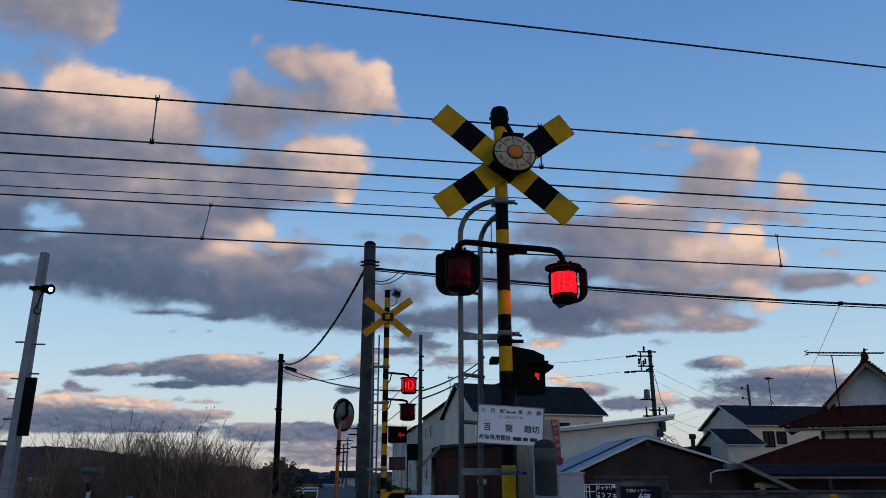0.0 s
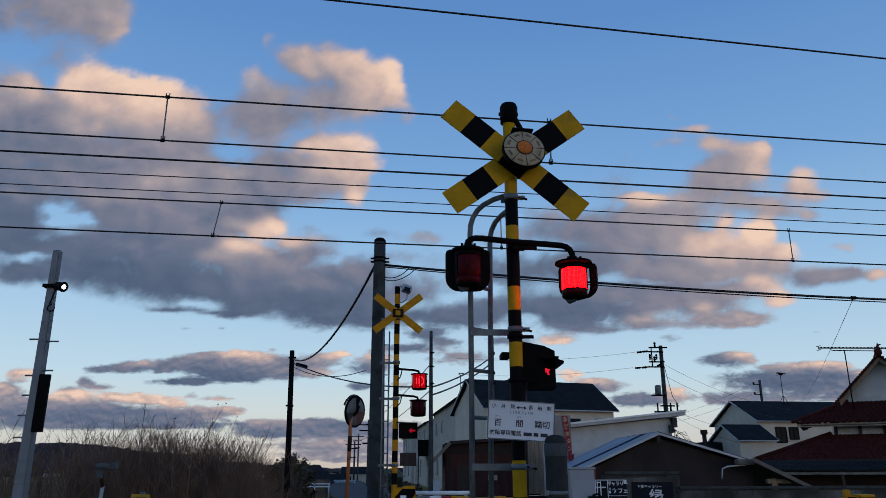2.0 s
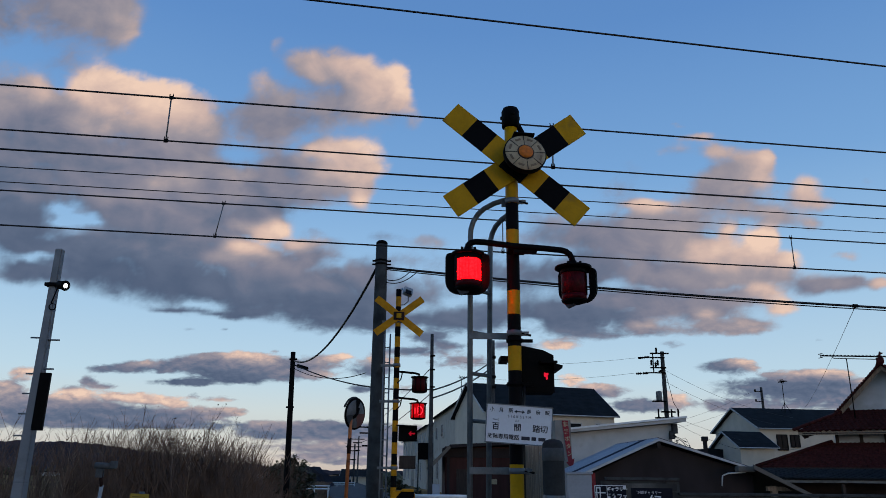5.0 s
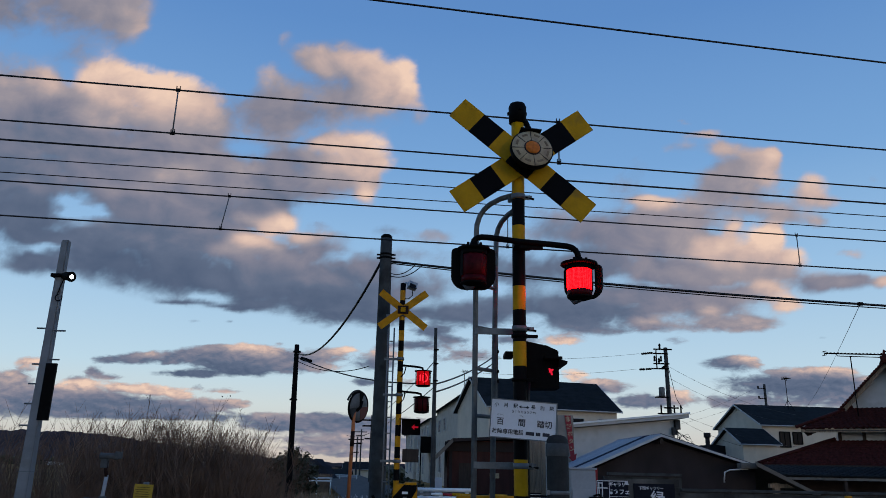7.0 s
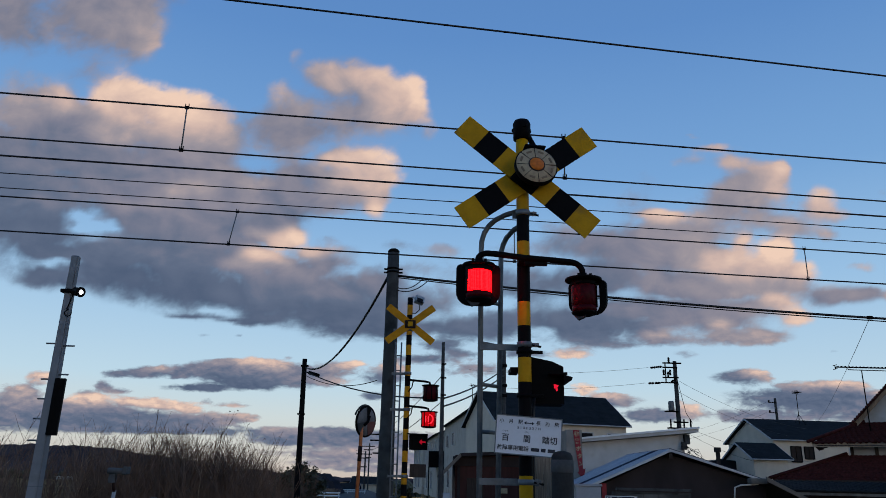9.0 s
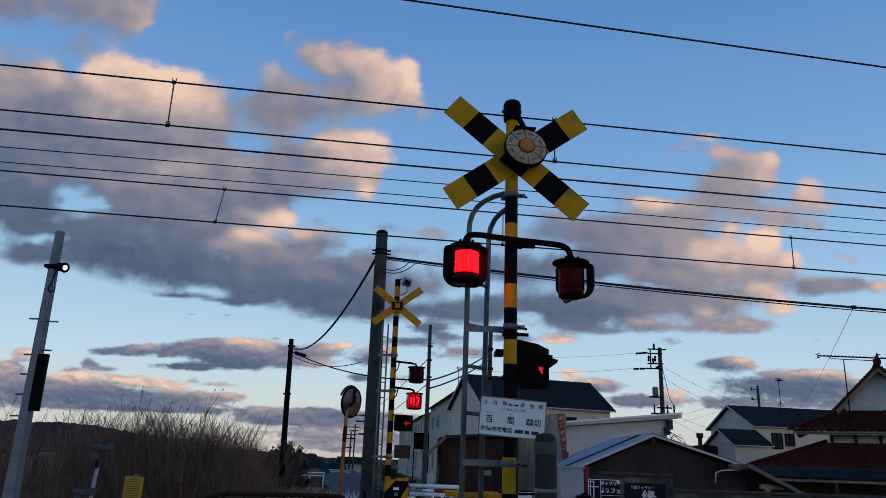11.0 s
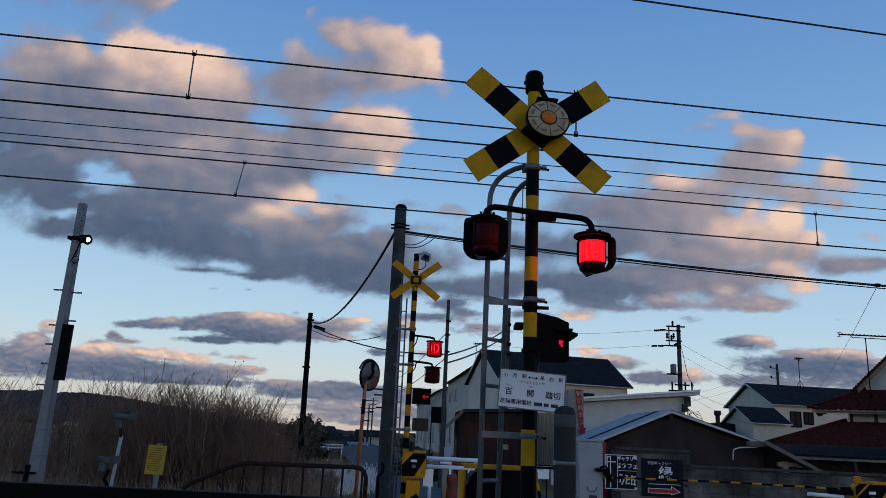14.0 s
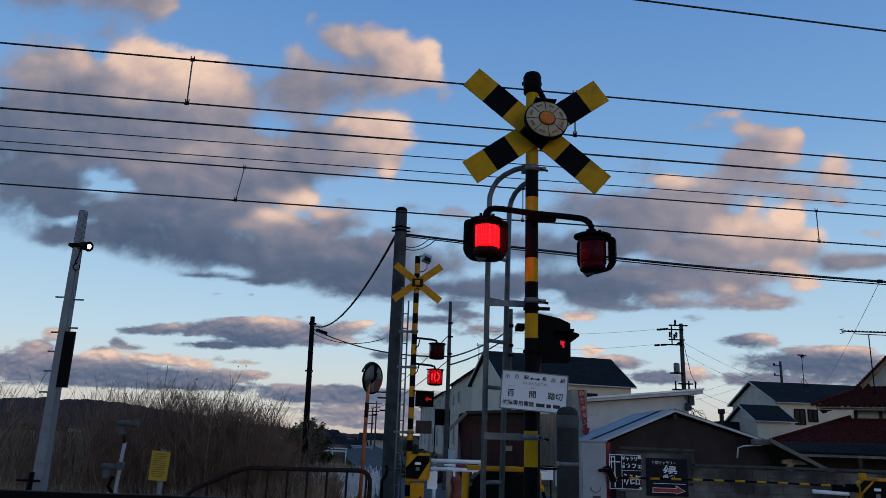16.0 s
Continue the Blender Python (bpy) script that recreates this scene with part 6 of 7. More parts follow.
t_ = thing("carport", pose(0, 31, 0), "dark timber carport beneath the sheet roof", "carport")
boxpart("beam", (17.6, -1.35, 1.40), (8.6, 0.1, 0.10), CONCRETE, t_, "pale edge beam")
boxpart("back_wall", (17.4, 1.6, 0.3), (8.0, 0.1, 2.4), BROWN_WALL, t_)
for x0 in (13.6, 16.5, 20.0):
    boxpart("post", (x0, -1.3, 0.3), (0.12, 0.12, 2.2), TIMBER, t_)


# ---- tiled house ----
def tile_sheet(corners, cols, rows):
    """A tiled slope between eave-left, eave-right, top-right, top-left: rounded columns in overlapping courses."""
    a, b, c, d = [Vector(p) for p in corners]
    nrm = (b - a).cross(d - a).normalized()
    if nrm.z < 0:
        nrm = -nrm
    bm = B()
    sub = 5
    for r in range(rows):
        line = []
        for f, lift in ((r / rows, 0.05), ((r + 1) / rows, 0.0)):
            p, q = a.lerp(d, f), b.lerp(c, f)
            row = []
            for k in range(cols * sub + 1):
                wave = 0.045 * math.sin(2 * math.pi * (k % sub) / sub)
                row.append(bm.verts.new(p.lerp(q, k / (cols * sub)) + nrm * (lift + wave)))
            line.append(row)
        for k in range(cols * sub):
            bm.faces.new((line[0][k], line[0][k + 1], line[1][k + 1], line[1][k])).smooth = True
        # the step at the foot of the course
        foot = [bm.verts.new(v.co - nrm * 0.06) for v in line[0]]
        for k in range(cols * sub):
            bm.faces.new((foot[k], foot[k + 1], line[0][k + 1], line[0][k]))
    return bm


def tiled_house():
    t = thing("house", pose(19.48, 38.6, -0.04, 0, 0, -29) @ pose(-19.2, -38.6, 0), "old white-plastered house with stepped red tile roofs", "house")
    boxpart("lower_wall", (26.5, 42.0, 0.6), (13.0, 5.4, 4.0), TIMBER, t, "dark timber ground-floor wall")
    boxpart("upper_wall", (27.2, 42.35, 3.48), (12.6, 5.4, 1.36), PLASTER, t, "white plaster upper wall")
    for x0 in (20.95, 22.05, 23.15, 24.3, 25.5):
        boxpart("wall_post", (x0, 39.57, 3.6), (0.16, 0.08, 1.3), TIMBER, t)
    # skirt roof
    low = ((17.3, 37.0, 2.03), (32.0, 37.0, 2.10), (32.0, 39.55, 3.30), (20.7, 39.55, 3.30))
    tagged(part("skirt_roof", tile_sheet(low, 56, 11), RED_TILE, t, "red clay tile skirt roof"), kind="stuff")
    side = ((17.3, 37.0, 2.03), (17.3, 46.0, 2.03), (20.7, 45.0, 3.30), (20.7, 39.55, 3.30))
    tagged(part("skirt_roof", tile_sheet(side, 30, 11), RED_TILE, t), kind="stuff")
    tubepart("hip_ridge", [(17.15, 36.9, 2.12), (20.7, 39.5, 3.40)], 0.085, RED_TILE, t, "rounded hip tiles", 8)
    boxpart("eave_board", (24.7, 37.03, 1.97), (14.8, 0.08, 0.20), TIMBER, t)
    tubepart("gutter", [(17.25, 36.9, 1.93), (32, 36.9, 2.0)], 0.05, TIMBER, t, "dark gutter", 8)
    # upper roof
    up = ((19.2, 38.6, 3.86), (32.0, 38.6, 4.05), (32.0, 41.2, 5.10), (21.7, 41.2, 5.05))
    tagged(part("upper_roof", tile_sheet(up, 46, 10), RED_TILE, t, "red clay tile upper roof"), kind="stuff")
    side = ((19.2, 38.6, 3.86), (19.2, 47, 3.86), (21.7, 46, 5.05), (21.7, 41.2, 5.05))
    tagged(part("upper_roof", tile_sheet(side, 28, 10), RED_TILE, t), kind="stuff")
    tubepart("hip_ridge", [(19.0, 38.5, 3.95), (21.7, 41.15, 5.14)], 0.085, RED_TILE, t, "", 8)
    boxpart("eave_board", (25.6, 38.70, 3.77), (12.8, 0.08, 0.17), TAN_WOOD, t, "weathered eave board")
    boxpart("eave_soffit", (25.6, 39.1, 3.76), (12.4, 0.9, 0.05), TIMBER, t)
    # gable above it
    bm = B()
    slab(bm, [(21.20, 4.90), (25.76, 4.90), (23.48, 7.26)], 41.3, 46.0)
    part("gable_wall", bm, PLASTER, t, "white plaster gable")
    for xs in ((20.90, 23.48), (26.06, 23.48)):
        g = ((xs[0], 40.7, 4.72), (xs[0], 47.0, 4.72), (xs[1], 47.0, 7.38), (xs[1], 40.7, 7.38))
        tagged(part("gable_roof", tile_sheet(g, 22, 18), RED_TILE, t, "red clay tile gable roof"), kind="stuff")
        bm = B()
        lo, hi = Vector((xs[0], 40.66, 4.55)), Vector((xs[1], 40.66, 7.21))
        slab(bm, [(lo.x, lo.z + 0.12), (lo.x + (0.1 if hi.x > lo.x else -0.1), lo.z - 0.09), (hi.x, hi.z - 0.12), (hi.x, hi.z + 0.12)], 40.72, 40.84)
        part("rake_board", bm, TAN_WOOD, t, "weathered grey rake board")
        for k in range(22):
            p = lo.lerp(hi, (k + 0.5) / 22)
            bm = B()
            lathe(bm, [(0.06, -0.1), (0.075, -0.09), (0.075, 0.14), (0.06, 0.15)], 10, pose(p.x, 40.62, p.z + 0.22, 90, 0, 0))
            part("rake_tile", bm, RED_TILE, t)
    tubepart("ridge", [(23.48, 40.5, 7.50), (23.48, 47.0, 7.50)], 0.17, RED_TILE, t, "", 8)
    # end ornament on the gable's peak
    bm = B()
    box(bm, (23.48, 40.5, 7.54), (0.36, 0.2, 0.30), None, 0.08)
    # a leaping fish: curved body, fin and forked tail
    slab(bm, [(23.34, 7.60), (23.64, 7.60), (23.60, 7.70), (23.55, 7.80), (23.57, 7.87), (23.69, 7.92), (23.57, 7.95), (23.50, 8.03), (23.46, 7.92), (23.44, 7.82), (23.34, 7.83), (23.42, 7.77), (23.41, 7.70), (23.29, 7.69)], 40.45, 40.55)
    part("end_ornament", bm, RED_TILE, t, "upright end tile ornament")


tiled_house()


def antenna(at, mast, boom, label, els=12, w=0.5, turn=0.0):
    t = thing("antenna", at, label, "antenna")
    tubepart("mast", [(0, 0, 0), (0, 0, mast)], 0.028, BLACK_METAL, t, seg=6)
    bt = pose(0, 0, mast, 0, 0, turn)
    bm = B()
    tube(bm, [(-boom * 0.40, 0, 0.12), (boom * 0.84, 0, 0.12)], 0.03, 6)
    tube(bm, [(-boom * 0.2, 0, 0.0), (boom * 0.49, 0, -0.02), (boom * 0.52, 0, 0.12)], 0.022, 6)
    tube(bm, [(-boom * 0.23, 0, 0.12), (-boom * 0.2, 0, 0.0)], 0.02, 6)
    b_ = part("boom", bm, BLACK_METAL, t, "", bt)
    for k in range(els):
        x0 = -boom * 0.38 + boom * 1.2 * k / (els - 1)
        tubepart("element", [(x0, -w / 2, 0.14), (x0, w / 2, 0.14)], 0.026, BLACK_METAL, b_, seg=5)
    for k in (-1, 1):
        tubepart("reflector", [(-boom * 0.40, -w / 2, 0.12 + 0.1 * k), (-boom * 0.41, w / 2, 0.12 + 0.1 * k)], 0.02, BLACK_METAL, b_, seg=5)
    tubepart("reflector_stay", [(-boom * 0.40, 0, 0.0), (-boom * 0.41, 0, 0.24)], 0.02, BLACK_METAL, b_, seg=5)
    return t


antenna(pose(22.48, 38.4, 4.50), 3.11, 3.4, "long many-element television antenna on the tiled roof", 22, 0.35, 0)
a2 = antenna(pose(29.95, 61.0, 6.75), 2.35, 0.5, "small television antenna on the dark roof", 6, 0.5, 35)
for a in (0, 120, 240):
    tubepart("leg", [(0.5 * math.cos(radians(a)), 0.5 * math.sin(radians(a)), -0.15), (0, 0, 0.7)], 0.02, BLACK_METAL, a2, seg=5)
antenna(pose(3.1, 58.0, 6.5), 2.2, 0.3, "thin bare aerial over the cream house", 3, 0.3, 0)


# ---- block wall with the gallery signs ----
wall_t = thing("wall_blocks", pose(0, 20.5, 0), "weathered grey concrete block wall topped with coping", "wall")
tagged(wall_t, kind="structure")
boxpart("core", (8.9, 0.06, 0.22), (8.0, 0.09, 1.6), DARK_CONCRETE, wall_t)
boxpart("core", (5.9, 0.08, 0.44), (2.1, 0.09, 1.9), DARK_CONCRETE, wall_t)
bm = B()
box(bm, (0, 0, 0), (0.394, 0.10, 0.194), None, 0.003)
block_mesh = finish("block", bm, BLOCK)
for r in range(7):
    for k in range(27):
        x0 = 5.05 + 0.4 * k + (0.2 if r % 2 else 0)
        z0 = 1.00 - 0.1 - 0.2 * r + (0.34 if x0 < 6.75 else 0.0)
        ob = new("block", block_mesh)
        ob.parent = wall_t
        ob.matrix_basis = pose(x0, 0.0 + 0.004 * math.sin(7.3 * k + 3 * r), z0)
for x0, ln, z0 in ((5.95, 2.0, 1.455), (11.25, 8.7, 1.075)):
    boxpart("coping", (x0, 0.02, z0), (ln, 0.16, 0.07), DARK_CONCRETE, wall_t, bevel=0.012)


def gallery_signs():
    m = pose(5.05, 20.43, 0.84)
    a = thing("shop_sign", m @ Matrix.Scale(0.89, 4), "black and white cafe sign with a small map", "sign", "wall signs")
    bd = part("board", B_board(0.94, 1.0, 0.03, 0.004), SIGN_BLACK, a)
    for c, s in (((-0.31, -0.017, 0.0), (0.03, 0.004, 0.9)), ((-0.41, -0.017, 0.1), (0.03, 0.004, 0.7)), ((-0.36, -0.017, -0.25), (0.2, 0.004, 0.03)), ((-0.30, -0.017, 0.28), (0.3, 0.004, 0.03)), ((-0.37, -0.017, 0.42), (0.12, 0.004, 0.03)), ((-0.40, -0.017, -0.05), (0.14, 0.004, 0.03))):
        bm = B()
        box(bm, c, s)
        part("map_line", bm, SIGN_WHITE, bd)
    for c, s in (((0, -0.017, 0.485), (0.94, 0.005, 0.022)), ((0, -0.017, -0.485), (0.94, 0.005, 0.022)), ((-0.465, -0.017, 0), (0.022, 0.005, 0.97)), ((-0.10, -0.017, 0), (0.016, 0.005, 0.97)), ((0.19, -0.017, 0.04), (0.55, 0.005, 0.012))):
        bm = B()
        box(bm, c, s)
        part("border", bm, SIGN_WHITE, bd)
    lettering("letter", "ギャラリー", 0.125, pose(0.20, -0.0175, 0.38), SIGN_WHITE, bd, bold=0.004)
    lettering("letter", "カフェ", 0.165, pose(0.27, -0.0175, 0.17), SIGN_WHITE, bd, bold=0.005)
    for c, s, r in (((0.0, 0, -0.08), (0.09, 0.004, 0.035), 12), ((0.03, 0, -0.18), (0.12, 0.004, 0.035), -12), ((0.06, 0, -0.28), (0.035, 0.004, 0.18), 25), ((-0.02, 0, -0.24), (0.035, 0.004, 0.12), 8), ((0.17, 0, -0.10), (0.08, 0.004, 0.035), 20), ((0.16, 0, -0.24), (0.035, 0.004, 0.18), 5), ((0.21, 0, -0.32), (0.12, 0.004, 0.035), -14), ((0.23, 0, -0.21), (0.09, 0.004, 0.035), -10), ((0.32, 0, -0.22), (0.035, 0.004, 0.28), 4), ((0.40, 0, -0.12), (0.12, 0.004, 0.032), -4), ((0.40, 0, -0.20), (0.12, 0.004, 0.032), -4), ((0.41, 0, -0.24), (0.035, 0.004, 0.24), 0), ((0.39, 0, -0.34), (0.10, 0.004, 0.035), 14), ((-0.045, 0, 0.145), (0.07, 0.004, 0.07), 0), ((-0.05, 0, 0.235), (0.012, 0.004, 0.05), 12), ((-0.02, 0, 0.235), (0.012, 0.004, 0.05), 12), ((0.43, 0, 0.44), (0.09, 0.004, 0.10), 0), ((0.44, 0, -0.45), (0.07, 0.004, 0.06), 45)):
        bm = B()
        box(bm, (c[0], -0.0175, c[2]), s, pose(0, 0, 0, 0, r, 0))
        part("stroke", bm, SIGN_WHITE, bd, "brush stroke")
    b = thing("shop_sign", pose(6.16, 20.43, 0.74), "black gallery sign with a red arrow", "sign", "wall signs")
    bd = part("board", B_board(1.10, 0.96, 0.03, 0.004), SIGN_BLACK, b)
    lettering("letter", "下関ギャラリー", 0.095, pose(-0.08, -0.0175, 0.36), SIGN_WHITE, bd)
    lettering("letter", "縁", 0.40, pose(0.08, -0.0175, 0.08, 0, 4, 0), SIGN_WHITE, bd, "white brushed character", bold=0.005)
    boxpart("rule", (0.05, -0.0175, -0.165), (0.85, 0.004, 0.014), SIGN_WHITE, bd)
    bm = B()
    slab(bm, [(-0.40, -0.27), (0.22, -0.27), (0.22, -0.20), (0.47, -0.345), (0.22, -0.43), (0.22, -0.40), (-0.40, -0.40)], -0.018, -0.0155)
    part("arrow_edge", bm, SIGN_WHITE, bd)
    bm = B()
    slab(bm, [(-0.385, -0.285), (0.235, -0.285), (0.235, -0.225), (0.435, -0.345), (0.235, -0.408), (0.235, -0.385), (-0.385, -0.385)], -0.022, -0.0185)
    part("arrow", bm, SIGN_RED, bd, "red arrow")


gallery_signs()


# ---- white guard rails and bollards where the lane begins ----
def white_guard(at, ln, label):
    t = thing("guard_rail", at, label, "guard rail", "white guard rails")
    for z in (0.98, 0.78):
        tubepart("beam", [(0, 0, z), (ln, 0, z)], 0.05, WHITE, t, "", 10)
    n = max(2, int(ln / 1.0) + 1)
    for k in range(n):
        x0 = 0.1 + (ln - 0.2) * k / (n - 1)
        tubepart("post", [(x0, 0.04, -0.5), (x0, 0.04, 0.98)], 0.045, WHITE, t, seg=8)


white_guard(pose(-0.12, 19.5, 0.0), 1.35, "white tube guard rail beside the lane")
t_ = thing("barricade", pose(2.62, 18.6, 0), "low white panel barricade with a dark top edge", "barricade")
boxpart("panel", (0, 0, 0.80), (0.46, 0.05, 0.30), WHITE, t_, bevel=0.01)
boxpart("top_edge", (0, 0, 0.965), (0.48, 0.07, 0.03), BLACK_METAL, t_, "dark top edge")
boxpart("print_bar", (-0.05, -0.028, 0.86), (0.28, 0.004, 0.03), BLUE_METAL, t_)
for x0 in (-0.18, 0.18):
    boxpart("leg", (x0, 0.03, 0.32), (0.03, 0.03, 0.66), BLACK_METAL, t_)
white_guard(pose(-12.3, 95.0, -0.55, 0, 0, 0), 4.4, "far white guard rail along the lane")
white_guard(pose(-9.7, 56.0, -0.35, 0, 0, 8), 3.2, "white guard rail on the lane's verge")
t_ = thing("bollard", pose(0.50, 18.2, 0), "rusty red bollard with pale grey post beside it", "bollard")
bm = B()
lathe(bm, [(0.12, 0), (0.13, 0.25), (0.09, 0.34), (0.10, 0.46), (0.135, 0.54), (0.13, 0.62), (0.08, 0.70)], 18)
part("weight", bm, mat("rusty_red", (0.17, 0.035, 0.02), 0.6, vary=0.3, scale=8), t_)
tubepart("post", [(-0.17, 0, 0), (-0.17, 0, 0.78)], 0.07, TAN_WOOD, t_, "tan post", 10)
t_ = thing("notice_board", pose(2.55, 15.4, 0), "small pale blue notice on a post", "sign")
boxpart("board", (0, 0, 0.86), (0.30, 0.02, 0.34), BLUE_METAL, t_)
tubepart("post", [(0, 0.03, 0), (0, 0.03, 1.0)], 0.03, GALV, t_, seg=8)
t_ = thing("gate_guide", pose(2.08, 14.2, 0), "yellow and black leaning hose on a black post", "gate guide")
tubepart("post", [(0.25, 0, 0), (0.25, 0, 0.62)], 0.03, BLACK_METAL, t_, seg=8)
for k in range(5):
    tubepart("hose_band", [(-0.12 + 0.03 * k, 0, 0.76 - 0.12 * k), (-0.12 + 0.03 * (k + 1), 0, 0.76 - 0.12 * (k + 1))], 0.032, YELLOW if k % 2 == 0 else BLACK, t_, seg=8)

# made-up pale slabs, added to lighten the ditch where white patches lie
t_ = thing("ditch_slabs", pose(-2.6, 22.6, 0), "row of added pale slabs along the ditch", "wall")
for k, (x0, w_, z0) in enumerate(((-1.5, 0.9, 0.12), (-0.55, 0.85, 0.22), (0.35, 0.8, 0.16), (1.1, 0.6, 0.26))):
    boxpart("slab", (x0, 0.12 * k, z0 - 0.5), (w_, 0.14, 1.0), GREY_PAINT, t_, bevel=0.02)


# ---- hills ----
def hills():
    bm = B()
    rows = []
    n = 300
    for dist, f, dz in ((760, 0.0, -8), (800, 0.55, 0), (840, 1.0, 0), (900, 0.6, -10)):
        row = []
        for k in range(n + 1):
            x = -640 + 640 * k / n
            h = 31 - 1.5 * math.sin(x * 0.021) - max(0.0, (x + 385)) * 0.098 if x > -385 else 31 - 1.5 * math.sin(x * 0.021)
            h = max(h, 4.0 + 3 * max(0, math.sin(x * 0.02)))
            h += 2.6 * noise.noise((x * 0.018, dist * 0.01, 0)) + 2.0 * noise.noise((x * 0.07, dist * 0.05, 3)) + 1.0 * noise.noise((x * 0.25, dist, 7))
            row.append(bm.verts.new((x, dist, h * f + dz if f < 1 else h)))
        rows.append(row)
    for a, b in zip(rows, rows[1:]):
        for k in range(n):
            bm.faces.new((a[k], a[k + 1], b[k + 1], b[k]))
    solo("hills", bm, HILL, "low dark wooded hills beyond the fields", "hills", "structure")


hills()


# ---- distant treeline and buildings across the field ----
def treeline():
    rnd = random.Random(5)
    bm = B()
    for k in range(240):
        x = -330 + 240 * k / 240 + rnd.uniform(-1, 1)
        y = 330 + rnd.uniform(-12, 12)
        h = rnd.uniform(1.2, 3.6)
        for j in range(4):
            m = pose(x + rnd.uniform(-1.5, 1.5), y, -0.6 + h * rnd.uniform(0.2, 0.9)) @ Matrix.Diagonal((rnd.uniform(0.8, 2.2), 1.0, rnd.uniform(0.5, 1.2), 1))
            bmesh.ops.create_icosphere(bm, subdivisions=1, radius=1.0, matrix=m)
    solo("far_hedge", bm, LEAF, "dark hedge line across the fields", "hedge", "stuff")
    for k in range(9):
        x = -165 + 17 * k + rnd.uniform(-5, 5)
        t = thing("farm_building", pose(x, 318, -0.6), "far low shed across the field", "building", "far sheds")
        boxpart("wall", (0, 0, 0.7), (rnd.uniform(3, 8), 5, 1.6), rnd.choice([PLASTER, BROWN_WALL, DARK_CONCRETE]), t)
        boxpart("roof", (0, 0, 1.65), (rnd.uniform(7, 10), 6, 0.4), rnd.choice([SLATE, NAVY_METAL]), t)


treeline()


# ---- dry thicket ----
class Twigs:
    """Gathers thin tapered three-sided twigs into one mesh."""

    def __init__(self):
        self.v, self.f, self.m = [], [], []

    def rod(self, pts, r0, r1, material=0):
        base = len(self.v)
        n = len(pts)
        for i, p in enumerate(pts):
            r = r0 + (r1 - r0) * i / (n - 1)
            for k in range(3):
                a = 2.094 * k
                self.v.append((p[0] + r * math.cos(a), p[1] + r * math.sin(a), p[2]))
        for i in range(n - 1):
            for k in range(3):
                a, b = base + 3 * i + k, base + 3 * i + (k + 1) % 3
                self.f.append((a, b, b + 3, a + 3))
                self.m.append(material)

    def leaf(self, p, s, rnd, material=0):
        base = len(self.v)
        a, t = rnd.uniform(0, 6.28), rnd.uniform(-0.8, 0.8)
        u = Vector((math.cos(a), math.sin(a), t)) * s
        w = Vector((-math.sin(a), math.cos(a), rnd.uniform(-0.6, 0.6))) * s * 0.5
        p = Vector(p)
        self.v.extend([tuple(p - u), tuple(p + w), tuple(p + u), tuple(p - w)])
        self.f.append((base, base + 1, base + 2, base + 3))
        self.m.append(material)

    def mesh(self, name, materials):
        me = bpy.data.meshes.new(name)
        me.from_pydata(self.v, [], self.f)
        for m in materials:
            me.materials.append(m)
        me.polygons.foreach_set("material_index", self.m)
        return me


def stem(tw, rnd, x, y, z, h, r, lean=0.25, branches=5, material=0, twig_len=0.35):
    ax, ay = rnd.uniform(-lean, lean), rnd.uniform(-lean, lean)
    bend = rnd.uniform(-0.15, 0.15)
    pts = []
    for i in range(5):
        f = i / 4
        pts.append((x + ax * h * f + bend * h * f * f + rnd.uniform(-0.02, 0.02), y + ay * h * f, z + h * f))
    tw.rod(pts, r, r * 0.28, material)
    ends = [pts[-1]]
    for b in range(branches):
        f = rnd.uniform(0.25, 0.95)
        i = min(3, int(f * 4))
        p, q = Vector(pts[i]), Vector(pts[i + 1])
        o = p.lerp(q, f * 4 - i)
        a = rnd.uniform(0, 6.28)
        ln = twig_len * rnd.uniform(0.5, 1.3) * (1.15 - 0.6 * f) * min(1.6, h / 1.6)
        d = Vector((math.cos(a) * 0.6, math.sin(a) * 0.45, rnd.uniform(0.55, 1.1))).normalized()
        e = o + d * ln
        mid = o.lerp(e, 0.5) + Vector((rnd.uniform(-0.03, 0.03), 0, rnd.uniform(-0.02, 0.03)))
        tw.rod([o, mid, e], r * 0.5, r * 0.2, material)
        ends.append(e)
        if rnd.random() < 0.6:
            e2 = mid + Vector((math.cos(a + 1.3) * 0.5, math.sin(a + 1.3) * 0.4, 0.8)).normalized() * ln * 0.5
            tw.rod([mid, e2], r * 0.32, r * 0.16, material)
    return ends


